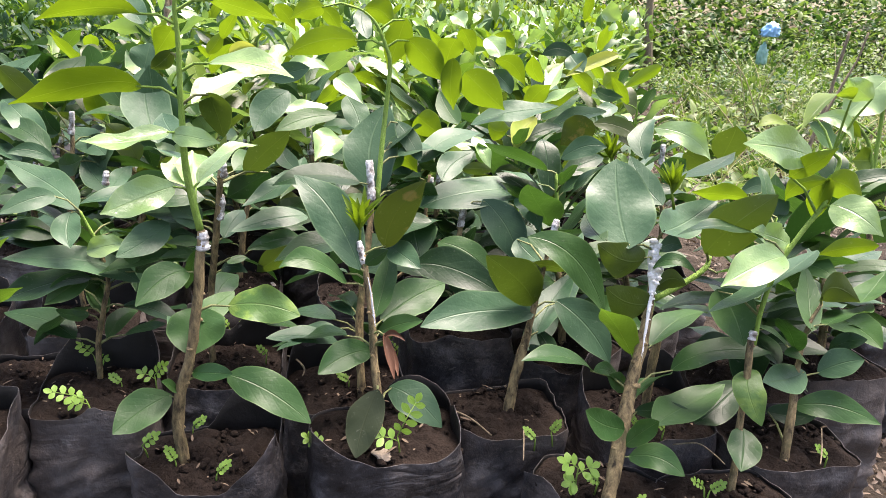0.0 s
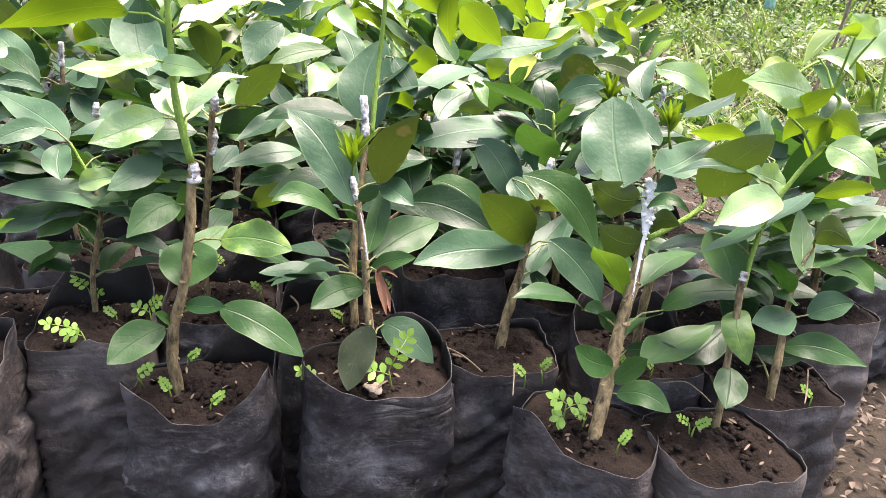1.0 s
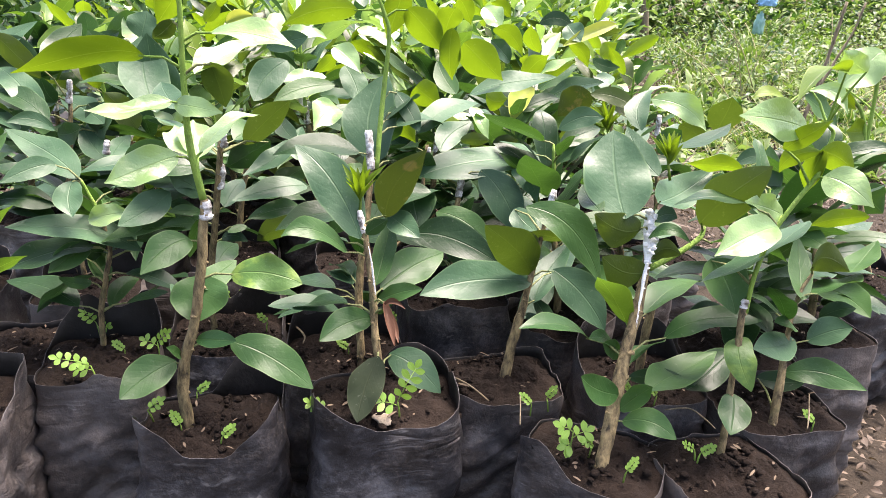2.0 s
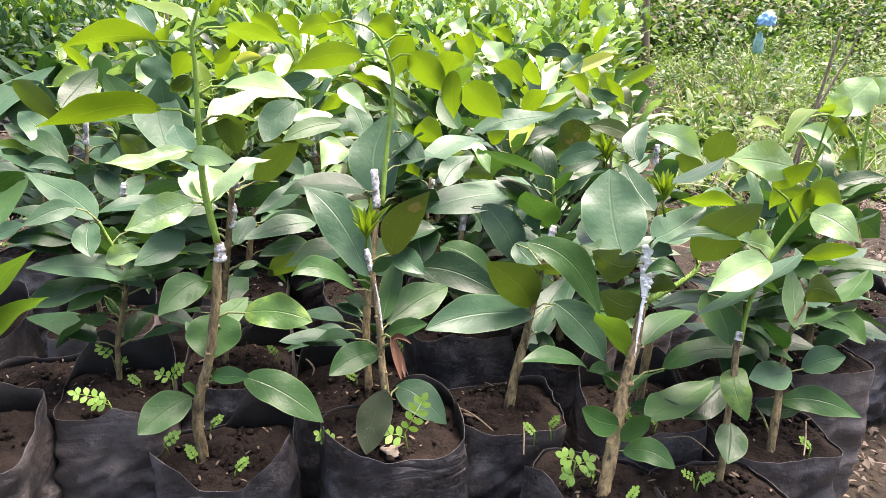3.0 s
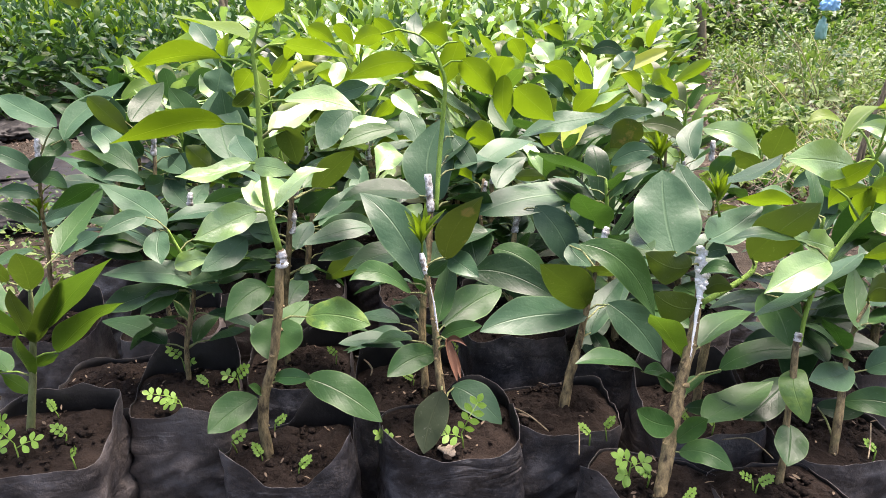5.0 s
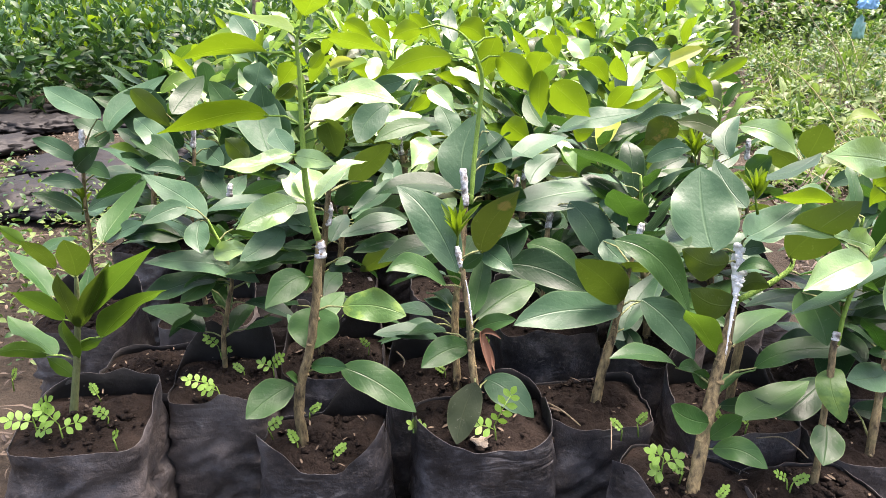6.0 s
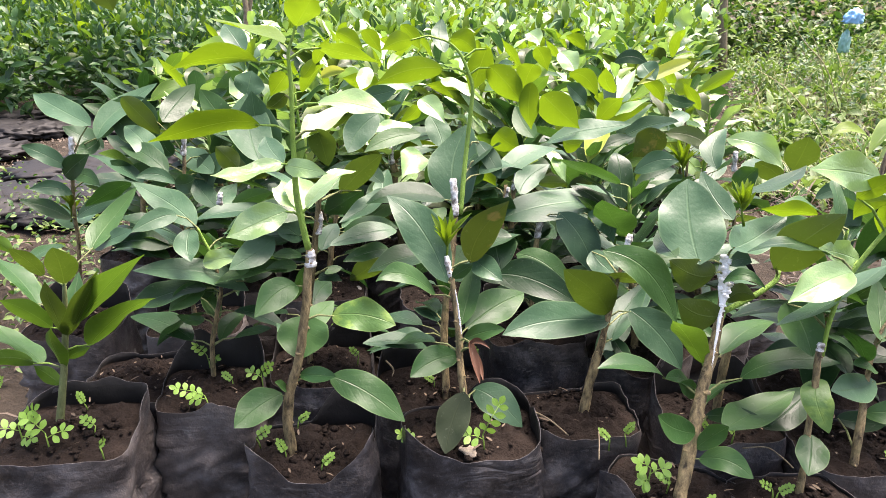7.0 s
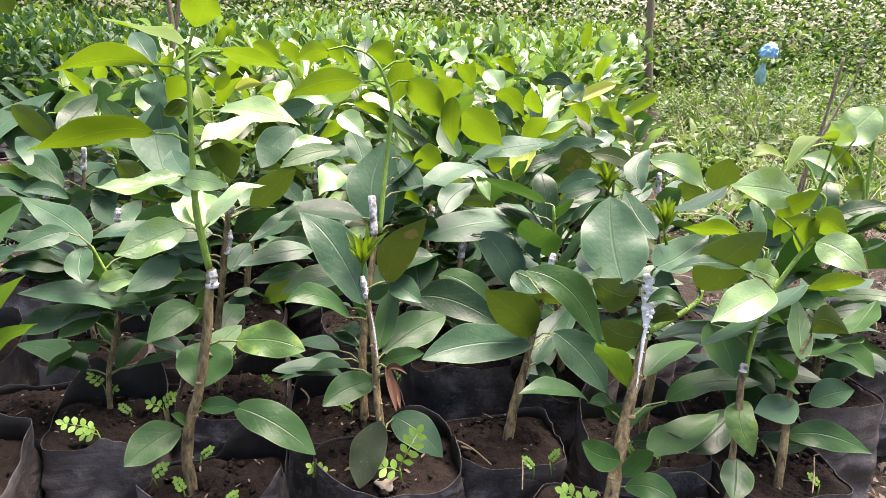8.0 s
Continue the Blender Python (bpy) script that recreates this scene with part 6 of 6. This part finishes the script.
def litter_place(rng, k):
    y = -0.6 + 6.0 * rng.random(k)
    right = rng.random(k) < 0.6
    x = np.where(right, rng.uniform(0.70 + 0.42 * np.maximum(y, 0), 1.7 + 0.95 * np.maximum(y, 0)), rng.uniform(-2.2, -0.38, k))
    base, tip, wide, roll = spray(rng, x, y, floor_of(x, y) + 0.006, rng.uniform(0.006, 0.024, k), 0.42)
    tip[:, 2] = base[:, 2] + rng.uniform(-0.002, 0.014, k)
    return base, tip, wide, roll


scatter("leaf_litter", "dry brown leaf litter on the earth", "leaf litter", LITTER, 34000, litter_place, 12, 3, 2)


def straw_place(rng, k):
    y = -0.5 + 4.0 * rng.random(k)
    x = np.where(rng.random(k) < 0.6, rng.uniform(0.68 + 0.42 * np.maximum(y, 0), 1.7 + 0.95 * np.maximum(y, 0)), rng.uniform(-1.6, -0.36, k))
    base, tip, wide, roll = spray(rng, x, y, floor_of(x, y) + 0.008, rng.uniform(0.04, 0.14, k), 0.04)
    tip[:, 2] = base[:, 2] + rng.uniform(-0.004, 0.016, k)
    return base, tip, wide, roll


scatter("dry_stalks", "broken dry stalks on the earth", "dry stalks", LITTER, 700, straw_place, 14, 2, 2)


def hedge_place(rng, k):
    x, y = rng.uniform(-6, 10, k), 6.6 + 4.0 * rng.random(k) ** 1.4
    crown = 0.45 + 0.75 * (y - 6.6)
    z = floor_of(x, y) + crown * (1 - 0.6 * rng.random(k) ** 1.6) * (0.6 + 0.5 * hills(x, y, 0.9, 4))
    return spray(rng, x, y, z, rng.uniform(0.06, 0.14, k), 0.42)


scatter("far_hedge", "sunlit green hedge closing off the nursery", "hedge", WEED, 32000, hedge_place, 21, 3, 2)
scatter("far_hedge", "mid-green leaves of the far hedge", "hedge", GREEN, 22000, hedge_place, 23, 3, 2)
# hedge shadow painted as dark leaves, spread like the paler ones
scatter("far_hedge", "darker leaves standing in for shade in the far hedge", "hedge", DARK, 5000, hedge_place, 22, 3, 2)

# ---------------------------------------------------------------- posts, sticks and the blue plastic


def stick(name, label, rows, category="stick", mat=TWIG):
    line = smooth_line(rows, 5)
    me = mesh_of(name, *tube_geo([q[:3] for q in line], [q[3] for q in line], 9, 0.25), mat)
    return tagged(new(name, me), label, category)


# ---------------------------------------------------------------- small weeds in the bags


def frond_roll(d, side, ahead):
    """The turn that lays a leaflet into the plane of its frond."""
    face = np.cross(side, ahead)
    face = face if face[2] > 0 else -face
    up = np.array((0, 0, 1.0)) - d * d[2]
    up = up / np.linalg.norm(up)
    return math.degrees(math.atan2(face.dot(np.cross(d, up)), face.dot(up)))


def sprout(x, y, z, h, seed, known=()):
    """A feathery weed seedling: thin stalk with pairs of oval leaflets on side stalks."""
    rng = random.Random(300 + seed)
    leaf_size = min(max(h * 0.27, 0.0048), 0.0105)
    h = h * 0.68
    size = "tiny" if h < 0.02 else "small" if h < 0.035 else "tall"
    root = tagged(root_at("weed_sprout", x, y, z), f"{size} bright green weed sprout rooted in bag soil", "weed", "weed sprouts")
    lean = rng.uniform(-0.25, 0.25), rng.uniform(-0.35, 0.05)
    top = np.array((x + lean[0] * h, y + lean[1] * h, z + h * 0.8))
    foot = np.array((x, y, z))
    g = tube_geo([foot - (0, 0, 0.006), (foot + top) / 2, top], [0.0009, 0.0008, 0.0005], 5)
    first = rng.choice((0, 1))
    fronds = []
    for k in range(1 if h < 0.018 else 2 if h < 0.03 else 3):
        at = foot + (top - foot) * (1.0, 0.7, 0.4)[k]
        a = math.pi * ((first + k) % 2) + rng.uniform(-0.5, 0.5) - 0.2
        rise = rng.uniform(0.5, 0.95) if k == 0 else rng.uniform(0.0, 0.5)
        ahead = np.array((math.cos(a) * math.cos(rise), math.sin(a) * math.cos(rise), math.sin(rise)))
        reach = (1.0, 0.8, 0.55)[k] * max(0.85 * h, 0.012)
        if k < len(known):
            a, rise, reach = radians(known[k][0]), radians(known[k][1]), known[k][2]
            ahead = np.array((math.cos(a) * math.cos(rise), math.sin(a) * math.cos(rise), math.sin(rise)))
        fronds.append((at, ahead, reach))
        merge_geo(g, tube_geo([at, at + ahead * fronds[-1][2] * 0.5 + (0, 0, 0.0015), at + ahead * fronds[-1][2]], [0.0006, 0.0005, 0.0003], 4))
    part_of("stalk", mesh_of("stalk", *g, SHOOT), root)
    for at, ahead, long in fronds:
        # the blade of a frond is turned up and out to the open side
        face = np.array((0, -0.75, 0.8)) - ahead * ahead.dot((0, -0.75, 0.8))
        face = face / np.linalg.norm(face)
        side = np.cross(ahead, face)
        pairs = max(2, min(4, int(long / (leaf_size * 0.62))))
        for j in range(pairs):
            b = at + ahead * long * (j + 0.7) / pairs
            grow = leaf_size * (0.75 + 0.25 * math.sin(math.pi * (j + 0.8) / (pairs + 0.6)))
            for s in (-1, 1):
                d = side * s * 0.92 + ahead * 0.42 + face * rng.uniform(-0.12, 0.2)
                d = d / np.linalg.norm(d)
                t = b + d * grow * rng.uniform(0.88, 1.1)
                m = mesh_of("leaflet", *leaf_geo(b, (b + t) / 2, t, grow * 0.56, frond_roll(d, side, ahead) + rng.uniform(-12, 12), 6, 2, 0.1, 0.0, rng.random(), 0.58), SPROUT)
                part_of("leaflet", m, root)
        b = at + ahead * long
        t = b + ahead * leaf_size * 0.9
        part_of("leaflet", mesh_of("leaflet", *leaf_geo(b, (b + t) / 2, t, leaf_size * 0.5, frond_roll(ahead, side, ahead), 6, 2, 0.1, 0.0, 0.3, 0.58), SPROUT), root)


def lump(name, label, x, y, z, r, mat, flat=0.7, rough=0.35):
    bm = bmesh.new()
    bmesh.ops.create_icosphere(bm, subdivisions=3, radius=r)
    for v in bm.verts:
        k = 1 + rough * noise.noise(v.co * 120 + Vector((x * 50, y * 50, 0))) + 0.12 * noise.noise(v.co * 420)
        v.co = Vector((v.co.x * k * 1.25, v.co.y * k, v.co.z * k * flat))
    me = bpy.data.meshes.new(name)
    bm.to_mesh(me)
    bm.free()
    me.materials.append(mat)
    me.polygons.foreach_set("use_smooth", [True] * len(me.polygons))
    ob = tagged(new(name, me), label, name.replace("_", " "))
    ob.matrix_basis = pose(x, y, z, 0, 0, x * 900)
    return ob


sprout(-0.268, 0.041, 0.203, 0.047, 0)
sprout(-0.237, 0.026, 0.203, 0.038, 1)
sprout(-0.203, 0.049, 0.203, 0.023, 2)
sprout(-0.182, 0.013, 0.203, 0.019, 3)
sprout(-0.228, 0.103, 0.203, 0.015, 4)
sprout(-0.096, 0.092, 0.203, 0.034, 5, ((185, 22, 0.030), (165, 2, 0.016), (0, 35, 0.010)))
sprout(-0.045, 0.139, 0.203, 0.031, 6)
sprout(-0.080, 0.142, 0.203, 0.015, 7)
sprout(-0.115, 0.191, 0.203, 0.030, 8)
sprout(-0.031, 0.015, 0.203, 0.024, 9)
sprout(-0.004, -0.009, 0.203, 0.017, 10)
sprout(0.031, -0.032, 0.203, 0.016, 11)
sprout(0.003, 0.043, 0.203, 0.017, 12)
sprout(0.122, -0.017, 0.203, 0.029, 13)
sprout(0.187, -0.040, 0.222, 0.040, 14, ((10, 62, 0.034), (178, 20, 0.016), (0, 12, 0.013)))
sprout(0.332, -0.086, 0.203, 0.046, 15, ((165, 25, 0.011), (15, 12, 0.015), (190, -5, 0.005)))
sprout(0.339, -0.012, 0.203, 0.017, 16)
sprout(0.319, -0.017, 0.203, 0.013, 17)
sprout(0.350, -0.088, 0.203, 0.017, 18)
sprout(0.440, -0.112, 0.203, 0.018, 19)
sprout(0.328, 0.170, 0.203, 0.020, 20)
sprout(0.019, 0.272, 0.203, 0.018, 21)
sprout(0.213, 0.179, 0.203, 0.019, 22)
sprout(0.440, -0.115, 0.203, 0.016, 23)
sprout(0.581, -0.083, 0.203, 0.014, 24)
sprout(0.366, -0.125, 0.203, 0.012, 25)
sprout(0.428, -0.012, 0.203, 0.015, 26)
sprout(0.448, -0.020, 0.203, 0.015, 27)
sprout(0.153, 0.115, 0.203, 0.017, 28)
sprout(0.064, 0.188, 0.203, 0.019, 29)
sprout(0.025, 0.274, 0.203, 0.019, 30)
sprout(-0.339, 0.145, 0.203, 0.023, 31)
# posts and sticks behind
stick("wooden_post", "weathered brown wooden post among the weeds", [(3.70, 6.450, 0.10, 0.044), (3.64, 6.450, 0.55, 0.040), (3.61, 6.450, 0.92, 0.037), (3.59, 6.450, 1.26, 0.034)], "post", TWIG)
stick("bare_sapling", "thin pale brown sapling stem", [(-0.546, 3.400, 0.271, 0.0145), (-0.525, 3.400, 0.558, 0.0145), (-0.526, 3.400, 0.669, 0.0129), (-0.541, 3.400, 0.831, 0.0113)], "stick", TWIG)
stick("bare_sapling", "thin forked sapling stem beside another", [(-0.538, 3.420, 0.269, 0.0130), (-0.523, 3.420, 0.557, 0.0129), (-0.493, 3.420, 0.697, 0.0113), (-0.470, 3.420, 0.834, 0.0097)], "stick", TWIG)
stick("dead_stick", "leaning dry brown stick at the path edge", [(1.316, 0.950, 0.092, 0.0049), (1.320, 0.950, 0.281, 0.0048), (1.349, 0.950, 0.412, 0.0040), (1.368, 0.950, 0.538, 0.0040), (1.377, 0.950, 0.603, 0.0032)], "stick", TWIG)
stick("dead_stick", "second leaning dry stick beside the first", [(1.372, 1.000, 0.121, 0.0034), (1.373, 1.000, 0.328, 0.0033), (1.418, 1.000, 0.454, 0.0033), (1.456, 1.000, 0.536, 0.0025), (1.472, 1.000, 0.603, 0.0025)], "stick", TWIG)
stick("dry_stalk", "long thin dry stalk leaning through weeds", [(2.614, 3.000, 0.163, 0.0034), (2.495, 3.000, 0.376, 0.0032), (2.361, 3.000, 0.494, 0.0026), (2.262, 3.000, 0.608, 0.0022)], "stalk", PALETWIG)


def build_stalks():
    """Bare dry stalks that stand and lean among the weeds."""
    rng = random.Random(41)
    for k in range(60):
        y = rng.uniform(2.2, 5.2)
        x = 0.75 + 0.475 * y + rng.uniform(0.1, 0.55 + 0.5 * y)
        z, tall, lean, turn = ground_height(x, y), rng.uniform(0.22, 0.62), rng.uniform(0.05, 0.5), rng.uniform(0, 6.283)
        dx, dy, r = math.cos(turn) * lean, math.sin(turn) * lean, rng.uniform(0.0016, 0.0032)
        rows = [(x, y, z, r), (x + dx * 0.3, y + dy * 0.3, z + tall * 0.45, r * 0.9), (x + dx * 0.65, y + dy * 0.65, z + tall * 0.8, r * 0.75), (x + dx, y + dy, z + tall, r * 0.5)]
        if k % 3:
            tagged(stick("dry_stalk", "bare pale dry stalk standing among weeds", rows, "stalk", PALETWIG), group="dry stalks in the weeds")
        else:
            tagged(stick("weed_stalk", "bare yellow-green weed stalk among weeds", [q[:3] + (q[3] * 1.6,) for q in rows], "stalk", SHOOT), group="green stalks in the weeds")


build_stalks()
# twigs on the soil
stick("twig", "thin grey twig lying across a bag", [(0.241, 0.045, 0.215, 0.0009), (0.263, 0.021, 0.215, 0.0009), (0.277, -0.013, 0.215, 0.0006)], "twig", TWIG)
stick("twig", "bent pale twig on the soil", [(0.437, -0.058, 0.220, 0.0007), (0.461, -0.059, 0.220, 0.0007), (0.467, -0.077, 0.220, 0.0007), (0.468, -0.093, 0.220, 0.0006)], "twig", TWIG)
stick("twig", "curled pale rootlet on the soil", [(0.088, 0.177, 0.215, 0.0007), (0.099, 0.165, 0.215, 0.0011), (0.107, 0.143, 0.215, 0.0010), (0.105, 0.126, 0.215, 0.0006)], "rootlet", TWIG)
stick("twig", "short upright dry stalk", [(0.292, -0.063, 0.220, 0.0006), (0.301, -0.036, 0.220, 0.0006), (0.307, -0.016, 0.220, 0.0005)], "stalk", TWIG)
stick("twig", "thin dry stalk beside the bag rim", [(0.555, -0.105, 0.220, 0.0006), (0.573, -0.084, 0.220, 0.0007), (0.598, -0.052, 0.220, 0.0006)], "stalk", TWIG)
# chips and pebbles
lump("wood_chip", "pale wood chip on the soil", 0.171, -0.042, 0.223, 0.0068, CHIP, 0.32, 0.95)
lump("pebble", "white pebble in the shaded row", 0.062, 0.447, 0.197, 0.008, STONE)
lump("soil_clod", "dark crumbly clod of soil", 0.015, 0.028, 0.208, 0.01, SOIL)
lump("soil_clod", "dark clod beside the stem", 0.014, 0.009, 0.208, 0.012, SOIL)
lump("soil_clod", "rounded brown clod of soil", 0.047, 0.004, 0.205, 0.009, SOIL)
lump("soil_clod", "brown clod at the bag edge", 0.229, -0.026, 0.208, 0.014, SOIL)
lump("pebble", "flat grey stone on bare ground", 1.164, 0.455, 0.010, 0.012, STONE)
BLUE_AT = (2.725, 3.167, 0.610)


def crumpled(name, label, category, x, y, z, r, high, mat, seed, group=""):
    """Slack polythene crumpled into a heap."""
    bm = bmesh.new()
    bmesh.ops.create_icosphere(bm, subdivisions=4, radius=1)
    for v in bm.verts:
        c = v.co.copy()
        ridge = abs(noise.noise(c * 3.3 + Vector((seed, 0, 0)))) + 0.5 * abs(noise.noise(c * 5.1 + Vector((0, seed, 0))))
        k = 0.8 + 0.45 * ridge
        v.co = Vector((c.x * r * k, c.y * r * k * 0.8, max(c.z, -0.35) * high * k))
    me = bpy.data.meshes.new(name)
    bm.to_mesh(me)
    bm.free()
    me.materials.append(mat)
    me.polygons.foreach_set("use_smooth", [True] * len(me.polygons))
    ob = tagged(new(name, me), label, category, group)
    ob.matrix_basis = pose(x, y, z, 0, 0, seed * 77)
    return ob


blue_bag = crumpled("plastic_bag", "crumpled light blue plastic bag caught in weeds", "plastic bag", BLUE_AT[0], BLUE_AT[1], BLUE_AT[2], 0.062, 0.058, BLUE, 3)
fold = crumpled("hanging_fold", "dull blue-green fold hanging below", "", BLUE_AT[0] - 0.03, BLUE_AT[1], BLUE_AT[2] - 0.14, 0.034, 0.085, TEAL, 5)
place = fold.matrix_basis.copy()
fold.parent = blue_bag
fold.matrix_basis = blue_bag.matrix_basis.inverted() @ place

# a taller sapling reaches in from beside the block
p = Plant(tagged(root_at("sapling", -0.86, 0.56, 0.0), "slender sapling with a drooping dull olive leaf", "sapling"), 0.3)
p.foot = Vector((-0.86, 0.56, -0.02))
stem(p, "green", [(-0.86, 0.56, 0.0, 0.006), (-0.87, 0.56, 0.35, 0.005), (-0.80, 0.56, 0.62, 0.004), (-0.66, 0.555, 0.74, 0.0028), (-0.56, 0.55, 0.715, 0.0018)])
leaf(p, OLIVE, (-0.320, 0.550, 0.673), (-0.307, 0.560, 0.645), (-0.295, 0.570, 0.617), 0.044, -57)
leaf(p, GREEN, (-0.335, 0.550, 0.689), (-0.363, 0.533, 0.658), (-0.381, 0.515, 0.636), 0.035, -67)
leaf(p, OLIVE, (-0.297, 0.550, 0.697), (-0.264, 0.560, 0.691), (-0.239, 0.570, 0.677), 0.033, -72)


def build_heap():
    rng = random.Random(70)
    for k in range(85):
        y = rng.uniform(1.45, 3.75)
        x = rng.uniform(-3.0, -0.52 - 0.05 * y)
        crumpled("empty_bag", "slack black polythene bag lying on the ground", "bag", x, y, ground_height(x, y) + 0.03, rng.uniform(0.13, 0.24), rng.uniform(0.025, 0.06), INSIDE, k, "slack bags")


build_heap()
